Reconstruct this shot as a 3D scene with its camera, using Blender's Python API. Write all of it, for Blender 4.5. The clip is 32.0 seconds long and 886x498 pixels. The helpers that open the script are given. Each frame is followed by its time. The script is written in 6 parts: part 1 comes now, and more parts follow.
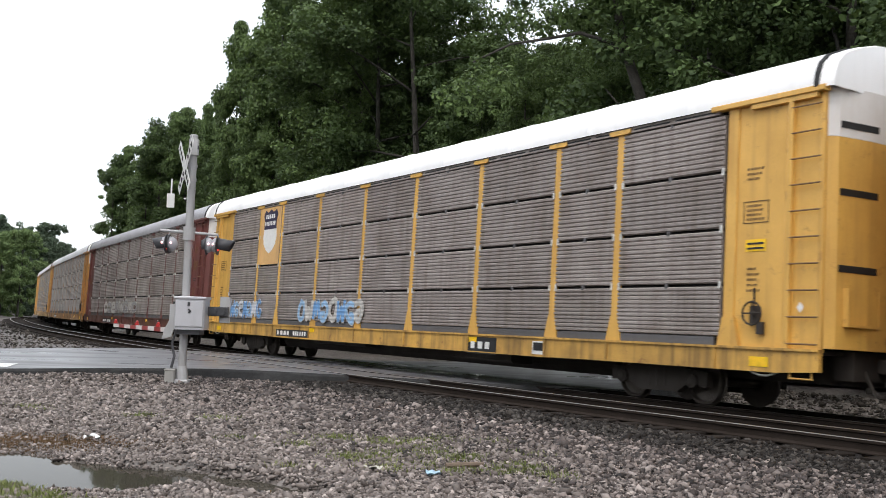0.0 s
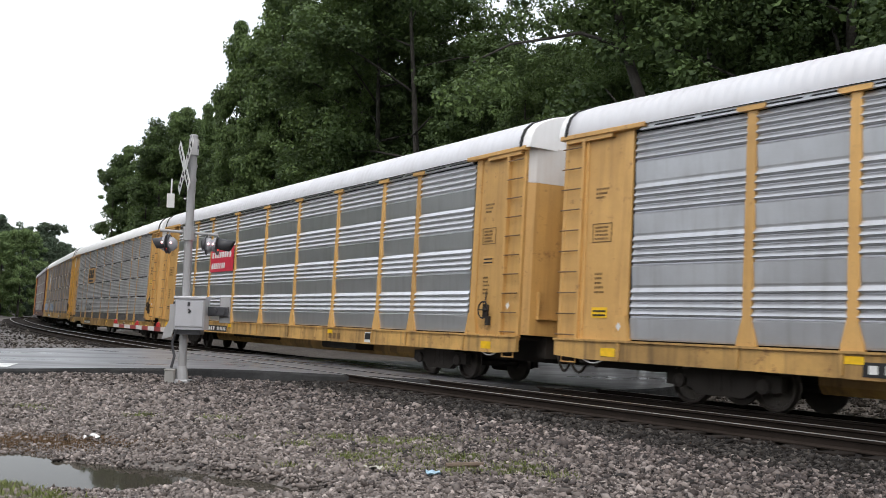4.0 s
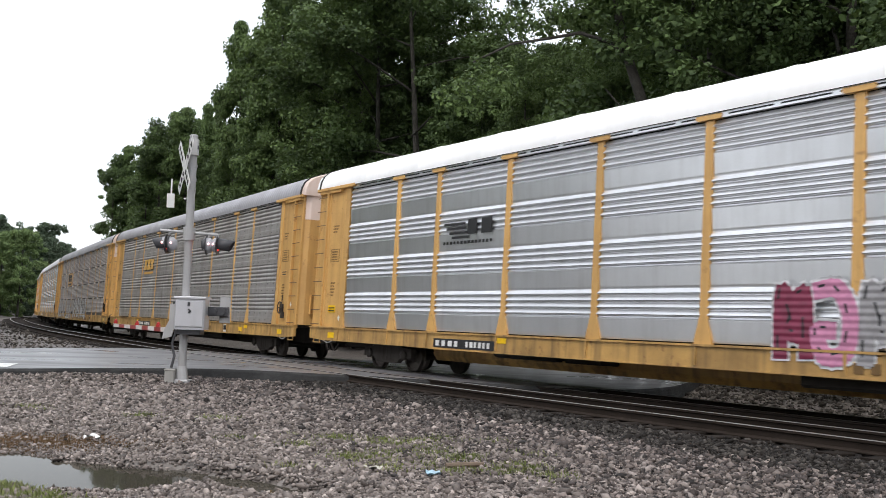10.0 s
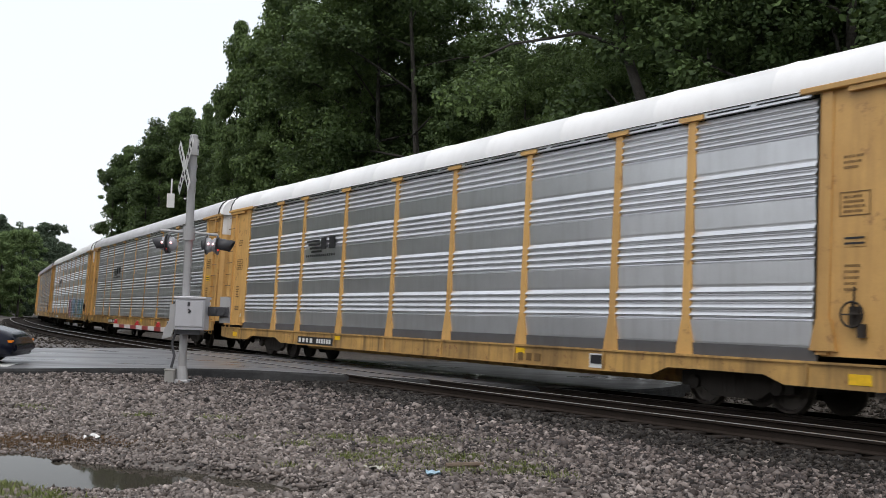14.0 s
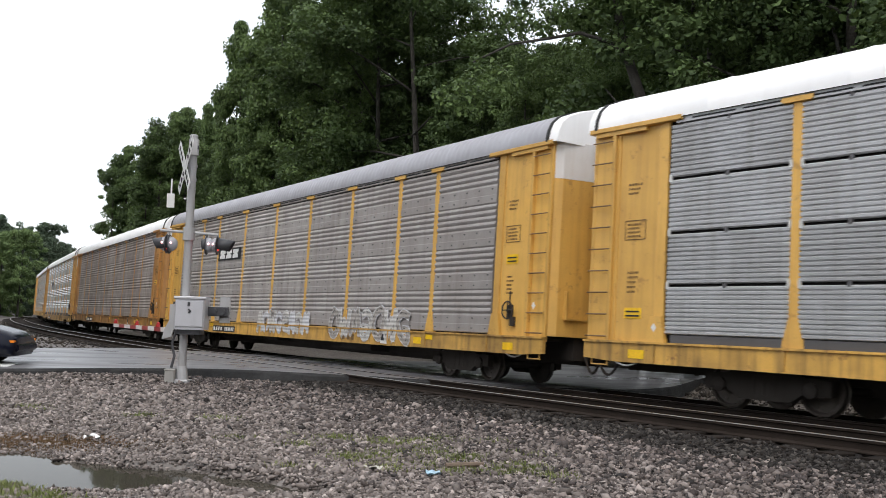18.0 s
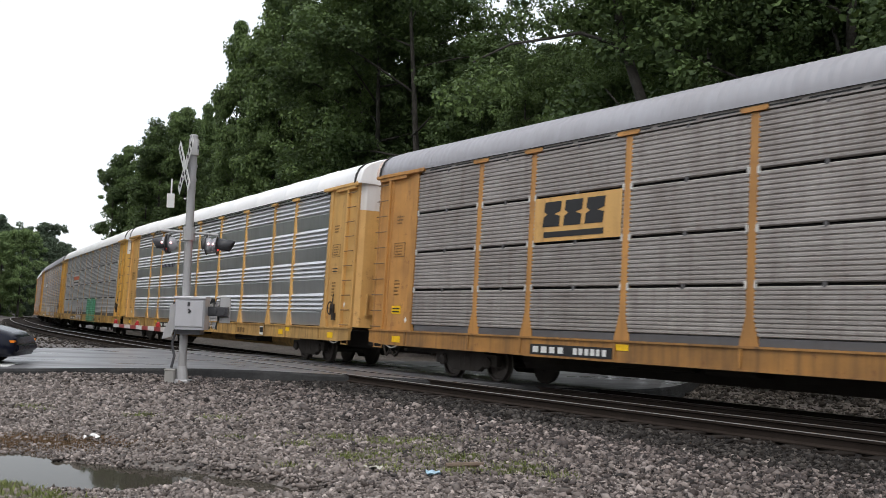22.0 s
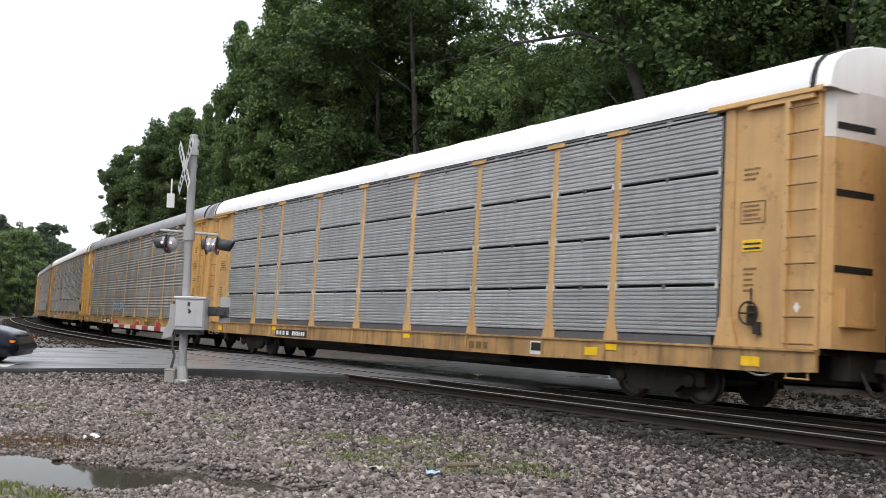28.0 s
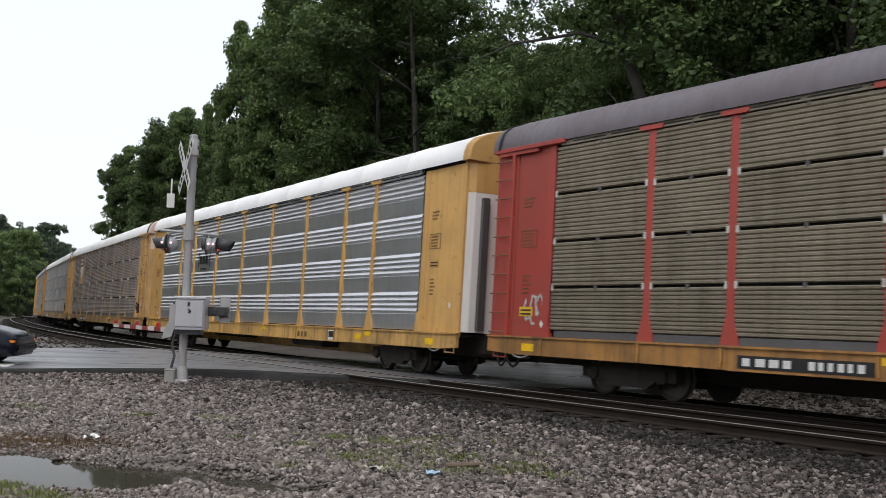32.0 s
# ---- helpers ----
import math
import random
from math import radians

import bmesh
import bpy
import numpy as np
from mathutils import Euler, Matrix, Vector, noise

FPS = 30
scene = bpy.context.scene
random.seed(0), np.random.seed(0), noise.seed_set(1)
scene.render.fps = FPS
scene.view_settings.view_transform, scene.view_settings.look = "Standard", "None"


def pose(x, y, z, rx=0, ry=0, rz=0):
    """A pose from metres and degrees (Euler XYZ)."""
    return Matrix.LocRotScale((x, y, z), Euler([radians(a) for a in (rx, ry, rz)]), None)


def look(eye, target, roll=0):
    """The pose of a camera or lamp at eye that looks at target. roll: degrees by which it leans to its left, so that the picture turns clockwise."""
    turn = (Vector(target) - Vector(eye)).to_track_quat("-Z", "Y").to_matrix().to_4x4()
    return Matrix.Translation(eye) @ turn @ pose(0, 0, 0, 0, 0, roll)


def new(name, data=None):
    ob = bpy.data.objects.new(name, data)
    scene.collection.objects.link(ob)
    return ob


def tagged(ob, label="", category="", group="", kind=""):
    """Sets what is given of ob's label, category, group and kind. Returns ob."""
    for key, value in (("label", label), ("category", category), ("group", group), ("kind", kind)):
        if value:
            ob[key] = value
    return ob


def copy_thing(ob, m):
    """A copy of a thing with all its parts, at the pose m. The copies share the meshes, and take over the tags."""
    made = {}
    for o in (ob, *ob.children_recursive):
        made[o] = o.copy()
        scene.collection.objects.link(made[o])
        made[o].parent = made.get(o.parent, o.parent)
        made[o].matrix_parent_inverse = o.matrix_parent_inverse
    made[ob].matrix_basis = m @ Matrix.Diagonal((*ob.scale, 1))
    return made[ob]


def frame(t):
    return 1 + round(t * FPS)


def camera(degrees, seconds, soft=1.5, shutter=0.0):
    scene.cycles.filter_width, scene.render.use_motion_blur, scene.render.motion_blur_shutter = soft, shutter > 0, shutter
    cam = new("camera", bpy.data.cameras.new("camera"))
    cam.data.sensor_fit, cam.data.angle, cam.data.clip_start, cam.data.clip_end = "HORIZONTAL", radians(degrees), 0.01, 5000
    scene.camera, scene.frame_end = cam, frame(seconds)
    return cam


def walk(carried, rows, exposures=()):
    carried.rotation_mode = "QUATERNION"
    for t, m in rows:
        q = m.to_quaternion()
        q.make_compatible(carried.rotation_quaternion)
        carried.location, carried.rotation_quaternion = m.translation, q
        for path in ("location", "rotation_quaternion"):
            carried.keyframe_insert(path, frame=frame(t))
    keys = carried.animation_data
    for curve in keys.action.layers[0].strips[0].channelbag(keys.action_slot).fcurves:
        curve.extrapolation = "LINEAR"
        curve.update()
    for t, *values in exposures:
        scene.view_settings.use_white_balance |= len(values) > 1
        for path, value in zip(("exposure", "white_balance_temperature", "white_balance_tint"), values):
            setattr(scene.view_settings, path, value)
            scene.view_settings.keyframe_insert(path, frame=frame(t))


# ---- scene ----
# camera: it stands still on the verge beside the crossing
cam = camera(48.29, 32.0, soft=0.6, shutter=0.1)
EYE = (0.0, 0.0, 1.551)
STAND = look(EYE, (0.0, 10.0 * math.cos(0.06685), 1.551 + 10.0 * math.sin(0.06685)), 2.0136)
EXPOSURE = [(0.0, 0.47), (1.0, 0.44), (2.0, 0.49), (3.0, 0.23), (4.5, 0.29), (6.0, 0.24), (7.0, 0.35), (8.0, 0.52), (9.0, 0.57), (10.0, 0.40), (11.0, 0.07), (12.0, 0.22), (13.0, 0.17), (14.0, -0.03), (15.5, 0.22), (17.0, 0.17),
            (18.0, 0.32), (19.0, 0.44), (20.0, 0.54), (21.0, 0.11), (22.0, 0.16), (23.0, 0.57), (24.0, 0.63), (25.0, 0.67), (26.5, 0.52), (28.0, 0.47), (29.0, 0.54), (30.0, 0.56), (31.0, 0.17), (32.0, -0.02)]
walk(cam, [(0.0, STAND), (32.0, STAND)], EXPOSURE)

# light: a bright overcast sky with a wide, weak sun
SUN_ELEVATION, SUN_AZIMUTH = radians(58), radians(200)
world = bpy.data.worlds.new("overcast")
scene.world = world
world.use_nodes = True
wn, wl = world.node_tree.nodes, world.node_tree.links
wn.clear()
sky = wn.new("ShaderNodeTexSky")
sky.sky_type = "NISHITA"
sky.sun_disc = False
sky.sun_elevation, sky.sun_rotation = SUN_ELEVATION, SUN_AZIMUTH
sky.air_density, sky.dust_density = 1.0, 4.0
bg_sky = wn.new("ShaderNodeBackground")
bg_sky.inputs["Strength"].default_value = 0.05
bg_cloud = wn.new("ShaderNodeBackground")
bg_cloud.inputs["Color"].default_value = (0.93, 0.96, 1.0, 1)
bg_cloud.inputs["Strength"].default_value = 0.95
both = wn.new("ShaderNodeAddShader")
wout = wn.new("ShaderNodeOutputWorld")
wl.new(sky.outputs[0], bg_sky.inputs["Color"])
wl.new(bg_sky.outputs[0], both.inputs[0])
wl.new(bg_cloud.outputs[0], both.inputs[1])
wl.new(both.outputs[0], wout.inputs["Surface"])
sun_data = bpy.data.lights.new("sun", "SUN")
sun_data.energy, sun_data.angle, sun_data.color = 0.7, radians(25), (1.0, 0.97, 0.92)
sun = new("sun", sun_data)
sun.matrix_world = look((0, 0, 60), Vector((0, 0, 60)) - Vector((math.sin(SUN_AZIMUTH) * math.cos(SUN_ELEVATION), math.cos(SUN_AZIMUTH) * math.cos(SUN_ELEVATION), math.sin(SUN_ELEVATION))))

# ---------------------------------------------------------------- track line
BANK, GRADE = 0.0338, -0.0077
NEAR_TRACK = 3.41


def curvature(s):
    bend = np.clip((s - 95.0) / 20.0, 0.0, 1.0)
    c = np.clip(s, -45.0, 95.0)
    k = 0.0027454 - 2.633e-5 * c + 3.665e-8 * c * c
    return np.where((s < -45.0) | (s > 420.0), 0.0, k * (1 - bend) + 0.004 * bend)


STEP = 0.5
S_TAB = np.arange(-700.0, 800.0 + STEP, STEP)
_k = curvature(S_TAB + STEP / 2)
_i0 = int(round(700.0 / STEP))
_h = np.concatenate([[0.0], np.cumsum(_k * STEP)])[:-1]
H_TAB = 0.57022 - (_h - _h[_i0])
_hm = H_TAB - _k * STEP / 2
_x = np.concatenate([[0.0], np.cumsum(-np.sin(_hm) * STEP)])[:-1]
_y = np.concatenate([[0.0], np.cumsum(np.cos(_hm) * STEP)])[:-1]
X_TAB, Y_TAB = _x - _x[_i0], _y - _y[_i0] + 26.6747


def grade_z(s):
    return GRADE * np.clip(s, -60.0, 220.0)


def at_track(s, off=0.0, dz=0.0):
    """Place beside the train's track: s metres along it, off metres towards the camera's side, dz above the rails' plane."""
    x, y, h = (float(np.interp(s, S_TAB, tab)) for tab in (X_TAB, Y_TAB, H_TAB))
    return Vector((x - math.cos(h) * off, y - math.sin(h) * off, BANK * off + dz + float(grade_z(s))))


def track_coords(px, py):
    """s and off of places px, py (arrays)."""
    sel = (S_TAB > -260) & (S_TAB < 420)
    ss, xs, ys, hs = S_TAB[sel][::4], X_TAB[sel][::4], Y_TAB[sel][::4], H_TAB[sel][::4]
    s_out, o_out = np.empty(px.shape), np.empty(px.shape)
    for a in range(0, len(px), 2000):
        dx = px[a:a + 2000, None] - xs[None, :]
        dy = py[a:a + 2000, None] - ys[None, :]
        i = np.argmin(dx * dx + dy * dy, axis=1)
        r = np.arange(len(i))
        ddx, ddy = dx[r, i], dy[r, i]
        s_out[a:a + 2000] = ss[i] + (-np.sin(hs[i]) * ddx + np.cos(hs[i]) * ddy)
        o_out[a:a + 2000] = -np.cos(hs[i]) * ddx - np.sin(hs[i]) * ddy
    return s_out, o_out


def ground_height(s, off):
    """Ballast shoulders, verge and the woodland floor."""
    plane = BANK * np.clip(off, -3.0, 5.0) + grade_z(s)
    prof = np.interp(off, [-400, -40, -14, -7, -4.2, -2.2, 5.0, 6.6, 9.0, 13.0, 20, 400],
                     [0.2, 0.5, 0.15, -0.25, -0.55, -0.2, -0.20, -0.27, -0.29, -0.30, -0.28, -0.25])
    return plane + prof


# ---------------------------------------------------------------- node materials
def mat(name, rough=0.6, metal=0.0, spec=0.5):
    m = bpy.data.materials.new(name)
    m.use_nodes = True
    b = m.node_tree.nodes["Principled BSDF"]
    b.inputs["Roughness"].default_value = rough
    b.inputs["Metallic"].default_value = metal
    b.inputs["Specular IOR Level"].default_value = spec
    return m, m.node_tree.nodes, m.node_tree.links, b


def noise_fac(n, l, coord, scale, detail=4.0, rough=0.6, stretch=(1, 1, 1)):
    mp = n.new("ShaderNodeMapping")
    mp.inputs["Scale"].default_value = stretch
    l.new(coord, mp.inputs["Vector"])
    tx = n.new("ShaderNodeTexNoise")
    tx.inputs["Scale"].default_value, tx.inputs["Detail"].default_value, tx.inputs["Roughness"].default_value = scale, detail, rough
    l.new(mp.outputs[0], tx.inputs["Vector"])
    return tx.outputs["Fac"]


def ramp(n, l, fac, stops):
    r = n.new("ShaderNodeValToRGB")
    el = r.color_ramp.elements
    while len(el) < len(stops):
        el.new(0.5)
    for e, (p, c) in zip(el, stops):
        e.position = p
        e.color = (c, c, c, 1) if isinstance(c, (int, float)) else (*c, 1)
    l.new(fac, r.inputs["Fac"])
    return r.outputs["Color"]


def mix(n, l, fac, a, b, mode="MIX"):
    m = n.new("ShaderNodeMix")
    m.data_type, m.blend_type = "RGBA", mode
    for sock, v in ((m.inputs[0], fac), (m.inputs[6], a), (m.inputs[7], b)):
        if isinstance(v, (int, float)):
            sock.default_value = v
        elif isinstance(v, tuple):
            sock.default_value = (*v, 1)
        else:
            l.new(v, sock)
    return m.outputs[2]


def coords(n, l, kind="Object", shift=True):
    """Object coordinates, shifted by a random amount for each object."""
    tc = n.new("ShaderNodeTexCoord")
    if not shift:
        return tc.outputs[kind]
    oi = n.new("ShaderNodeObjectInfo")
    mul = n.new("ShaderNodeMath")
    mul.operation = "MULTIPLY"
    mul.inputs[1].default_value = 37.0
    l.new(oi.outputs["Random"], mul.inputs[0])
    add = n.new("ShaderNodeVectorMath")
    add.operation = "ADD"
    l.new(tc.outputs[kind], add.inputs[0])
    l.new(mul.outputs[0], add.inputs[1])
    return add.outputs[0]


def bump(n, l, b, height, strength=0.3, dist=0.02):
    bp = n.new("ShaderNodeBump")
    bp.inputs["Strength"].default_value, bp.inputs["Distance"].default_value = strength, dist
    l.new(height, bp.inputs["Height"])
    l.new(bp.outputs[0], b.inputs["Normal"])


def painted(name, color, dirt=(0.10, 0.075, 0.055), amount=0.35, rough=0.5, metal=0.0, streak=1.0, tone=0.12, rust=0.0, relief=0.12, spec=0.5):
    """Weathered paint or sheet metal: patches, rain streaks, grime and rust spots."""
    m, n, l, b = mat(name, rough, metal, spec)
    c = coords(n, l)
    patch = noise_fac(n, l, c, 0.9, 4, 0.6)
    run = noise_fac(n, l, c, 5.0, 3, 0.6, (1.0, 1.0, 0.06))
    grain = noise_fac(n, l, c, 34.0, 3, 0.7)
    oi = n.new("ShaderNodeObjectInfo")
    lo, hi = tuple(v * (1 - tone) for v in color), tuple(min(1.0, v * (1 + tone)) for v in color)
    base = mix(n, l, oi.outputs["Random"], lo, hi)
    base = mix(n, l, ramp(n, l, patch, [(0.35, 0.0), (0.75, amount)]), base, dirt)
    base = mix(n, l, ramp(n, l, run, [(0.48, 0.0), (0.78, amount * streak)]), base, dirt)
    base = mix(n, l, ramp(n, l, grain, [(0.3, 0.12), (0.7, 0.0)]), base, dirt)
    if rust:
        spots = noise_fac(n, l, c, 3.2, 8, 0.75)
        base = mix(n, l, ramp(n, l, spots, [(0.58, 0.0), (0.66, rust)]), base, (0.17, 0.065, 0.03))
    l.new(base, b.inputs["Base Color"])
    l.new(ramp(n, l, patch, [(0.3, max(0.05, rough - (0.12 if metal < 0.5 else 0.01))), (0.8, min(1.0, rough + (0.2 if metal < 0.5 else 0.08)))]), b.inputs["Roughness"])
    if relief:
        bump(n, l, b, grain, relief, 0.004)
    return m


def earth(name, stops, scale=3.0, fine=40.0, rough=0.9, strength=0.6, dist=0.03, spec=0.4):
    m, n, l, b = mat(name, rough, 0.0, spec)
    c = coords(n, l, "Object", False)
    big = noise_fac(n, l, c, scale * 0.12, 4)
    mid = noise_fac(n, l, c, scale, 6, 0.65)
    tiny = noise_fac(n, l, c, fine, 4, 0.7)
    col = ramp(n, l, mid, stops)
    col = mix(n, l, ramp(n, l, big, [(0.4, 0.0), (0.7, 0.35)]), col, tuple(v * 0.6 for v in stops[0][1]))
    col = mix(n, l, 0.5, col, ramp(n, l, tiny, [(0.3, 0.35), (0.7, 1.0)]), "MULTIPLY")
    l.new(col, b.inputs["Base Color"])
    bump(n, l, b, tiny, strength, dist)
    return m


def plain(name, color, rough=0.5, metal=0.0, glow=0.0, tone=0.15):
    m, n, l, b = mat(name, rough, metal)
    c = coords(n, l)
    g = noise_fac(n, l, c, 9.0, 4, 0.65)
    l.new(ramp(n, l, g, [(0.3, tuple(v * (1 - tone) for v in color)), (0.7, tuple(min(1, v * (1 + tone)) for v in color))]), b.inputs["Base Color"])
    if glow:
        b.inputs["Emission Color"].default_value = (*color, 1)
        b.inputs["Emission Strength"].default_value = glow
    return m


M_LITTER = earth("leaf_litter", [(0.3, (0.035, 0.028, 0.018)), (0.55, (0.085, 0.066, 0.042)), (0.75, (0.07, 0.085, 0.035))], 1.2, 30)
M_RAIL = painted("rail_steel", (0.030, 0.023, 0.019), (0.018, 0.013, 0.010), 0.5, 0.85, spec=0.1)
M_RAILTOP = plain("polished_railhead", (0.32, 0.30, 0.28), 0.32, 1.0)
M_TIE = painted("creosoted_wood", (0.026, 0.021, 0.018), (0.014, 0.011, 0.009), 0.5, 0.9, spec=0.08)


def asphalt(name):
    m, n, l, b = mat(name, 0.3, 0.0, 0.5)
    c = coords(n, l, "Object", False)
    wet = noise_fac(n, l, c, 0.5, 5, 0.6, (0.35, 1.2, 1))
    fine = noise_fac(n, l, c, 90, 3, 0.7)
    col = ramp(n, l, fine, [(0.3, (0.06, 0.06, 0.068)), (0.7, (0.13, 0.13, 0.14))])
    col = mix(n, l, ramp(n, l, wet, [(0.4, 0.0), (0.65, 0.4)]), col, (0.20, 0.19, 0.18))
    l.new(col, b.inputs["Base Color"])
    l.new(ramp(n, l, wet, [(0.35, 0.22), (0.52, 0.38), (0.7, 0.6)]), b.inputs["Roughness"])
    bump(n, l, b, fine, 0.12, 0.006)
    return m


M_ROAD = asphalt("wet_asphalt")
M_ROADEDGE = earth("broken_asphalt_edge", [(0.3, (0.02, 0.02, 0.02)), (0.6, (0.05, 0.05, 0.05)), (0.8, (0.08, 0.078, 0.075))], 4, 40)


# ---------------------------------------------------------------- mesh helpers
CACHE = {}


class Geo:
    """Collects faces for one mesh."""

    def __init__(self):
        self.v, self.f, self.mi = [], [], []

    def add(self, verts, faces, mi=0):
        o = len(self.v)
        self.v += [tuple(p) for p in verts]
        self.f += [tuple(i + o for i in f) for f in faces]
        self.mi += [mi] * len(faces)
        return self

    def box(self, x0, x1, y0, y1, z0, z1, mi=0, cut=0.0):
        """A box; cut chamfers its four long edges."""
        if cut <= 0:
            v = [(x, y, z) for z in (z0, z1) for y in (y0, y1) for x in (x0, x1)]
            return self.add(v, [(0, 2, 3, 1), (4, 5, 7, 6), (0, 1, 5, 4), (2, 6, 7, 3), (0, 4, 6, 2), (1, 3, 7, 5)], mi)
        dx, dy, dz = x1 - x0, y1 - y0, z1 - z0
        if dx >= dy and dx >= dz:
            return self.bar("x", x0, x1, [(y0 + cut, z0), (y1 - cut, z0), (y1, z0 + cut), (y1, z1 - cut), (y1 - cut, z1), (y0 + cut, z1), (y0, z1 - cut), (y0, z0 + cut)], mi)
        if dy >= dz:
            return self.bar("y", y0, y1, [(x0 + cut, z0), (x1 - cut, z0), (x1, z0 + cut), (x1, z1 - cut), (x1 - cut, z1), (x0 + cut, z1), (x0, z1 - cut), (x0, z0 + cut)], mi)
        return self.bar("z", z0, z1, [(x0 + cut, y0), (x1 - cut, y0), (x1, y0 + cut), (x1, y1 - cut), (x1 - cut, y1), (x0 + cut, y1), (x0, y1 - cut), (x0, y0 + cut)], mi)

    def bar(self, axis, a, b, outline, mi=0):
        """A closed outline carried along an axis from a to b."""
        put = {"x": lambda t, p: (t, p[0], p[1]), "y": lambda t, p: (p[0], t, p[1]), "z": lambda t, p: (p[0], p[1], t)}[axis]
        k = len(outline)
        v = [put(a, p) for p in outline] + [put(b, p) for p in outline]
        f = [(i, (i + 1) % k, (i + 1) % k + k, i + k) for i in range(k)]
        f += [tuple(range(k - 1, -1, -1)), tuple(range(k, 2 * k))]
        return self.add(v, f, mi)

    def rod(self, p, q, r, sides=8, r2=None, mi=0, caps=True):
        p, q = Vector(p), Vector(q)
        r2 = r if r2 is None else r2
        d = (q - p).normalized()
        u = d.orthogonal().normalized()
        w = d.cross(u)
        ring = [u * math.cos(2 * math.pi * i / sides) + w * math.sin(2 * math.pi * i / sides) for i in range(sides)]
        v = [p + c * r for c in ring] + [q + c * r2 for c in ring]
        f = [(i, (i + 1) % sides, (i + 1) % sides + sides, i + sides) for i in range(sides)]
        if caps:
            f += [tuple(range(sides - 1, -1, -1)), tuple(range(sides, 2 * sides))]
        return self.add(v, f, mi)

    def lathe(self, profile, axis="z", sides=16, centre=(0, 0, 0), mi=0):
        """profile: (radius, height) pairs turned round an axis."""
        v, f = [], []
        for r, h in profile:
            for i in range(sides):
                a = 2 * math.pi * i / sides
                c, s_ = r * math.cos(a), r * math.sin(a)
                p = {"z": (c, s_, h), "x": (h, c, s_), "y": (s_, h, c)}[axis]
                v.append((p[0] + centre[0], p[1] + centre[1], p[2] + centre[2]))
        for k in range(len(profile) - 1):
            for i in range(sides):
                j = (i + 1) % sides
                f.append((k * sides + i, k * sides + j, (k + 1) * sides + j, (k + 1) * sides + i))
        f += [tuple(range(sides - 1, -1, -1)), tuple(range((len(profile) - 1) * sides, len(profile) * sides))]
        return self.add(v, f, mi)

    def mesh(self, name, mats, smooth=False, fix=True):
        me = bpy.data.meshes.new(name)
        me.from_pydata(self.v, [], self.f)
        for m in mats if isinstance(mats, (list, tuple)) else [mats]:
            me.materials.append(m)
        if any(self.mi):
            me.polygons.foreach_set("material_index", self.mi)
        if fix:
            bm = bmesh.new()
            bm.from_mesh(me)
            bmesh.ops.recalc_face_normals(bm, faces=bm.faces)
            bm.to_mesh(me)
            bm.free()
        if smooth:
            me.polygons.foreach_set("use_smooth", [True] * len(me.polygons))
        me.update()
        return me


def thing(name, m, label, category, group="", kind=""):
    ob = new(name)
    ob.empty_display_size = 0.2
    ob.matrix_world = m
    return tagged(ob, label, category, group, kind)


def part(name, geo, mats, parent=None, label="", at=(0, 0, 0), smooth=False, key=None):
    """One mesh object under a thing or a part. key: alike parts share one mesh."""
    me = CACHE.get(key) if key else None
    if me is None:
        me = geo if isinstance(geo, bpy.types.Mesh) else (geo() if callable(geo) else geo).mesh(name, mats, smooth)
        if key:
            CACHE[key] = me
    ob = new(name, me)
    if parent is not None:
        ob.parent = parent
    ob.location = at
    if label:
        ob["label"] = label
    return ob


def sheet(name, xs, ys, height, material, smooth=True):
    gx, gy = np.meshgrid(xs, ys)
    px, py = gx.ravel(), gy.ravel()
    pz = height(px, py)
    w, h = len(xs), len(ys)
    idx = np.arange(w * h).reshape(h, w)
    f = np.stack([idx[:-1, :-1].ravel(), idx[:-1, 1:].ravel(), idx[1:, 1:].ravel(), idx[1:, :-1].ravel()], 1)
    return numpy_mesh(name, np.stack([px, py, pz], 1), f, material, smooth)


def numpy_mesh(name, v, f, material, smooth=False):
    me = bpy.data.meshes.new(name)
    k = f.shape[1]
    me.vertices.add(len(v))
    me.vertices.foreach_set("co", np.ascontiguousarray(v, dtype=np.float32).ravel())
    me.loops.add(f.size)
    me.loops.foreach_set("vertex_index", np.ascontiguousarray(f, dtype=np.int32).ravel())
    me.polygons.add(len(f))
    me.polygons.foreach_set("loop_start", np.arange(0, f.size, k, dtype=np.int32))
    me.polygons.foreach_set("loop_total", np.full(len(f), k, dtype=np.int32))
    me.update(calc_edges=True)
    me.materials.append(material)
    if smooth:
        me.polygons.foreach_set("use_smooth", [True] * len(f))
    return me


# ---------------------------------------------------------------- ground
NEAR_EDGE = [(-80, 12.0), (-30, 15.5), (-9.0, 20.3), (-7.1, 21.6), (-4.9, 22.5), (-2.8, 21.9), (-1.4, 22.2), (2.6, 21.9), (4.2, 22.9), (6.2, 26.0), (8.4, 31.0), (12, 37.0), (20, 46.0), (60, 80.0)]
FAR_EDGE = [(-80, 22.0), (-30, 26.0), (-13.3, 30.0), (-11.9, 32.0), (-10.6, 33.6), (-8.4, 34.6), (-4.0, 35.5), (5.0, 39.0), (12, 47.0), (20, 57.0), (60, 94.0)]


def lumps(px, py, size, amp, seed=0):
    return np.array([noise.noise(Vector((x / size, y / size, seed))) for x, y in zip(px, py)]) * amp


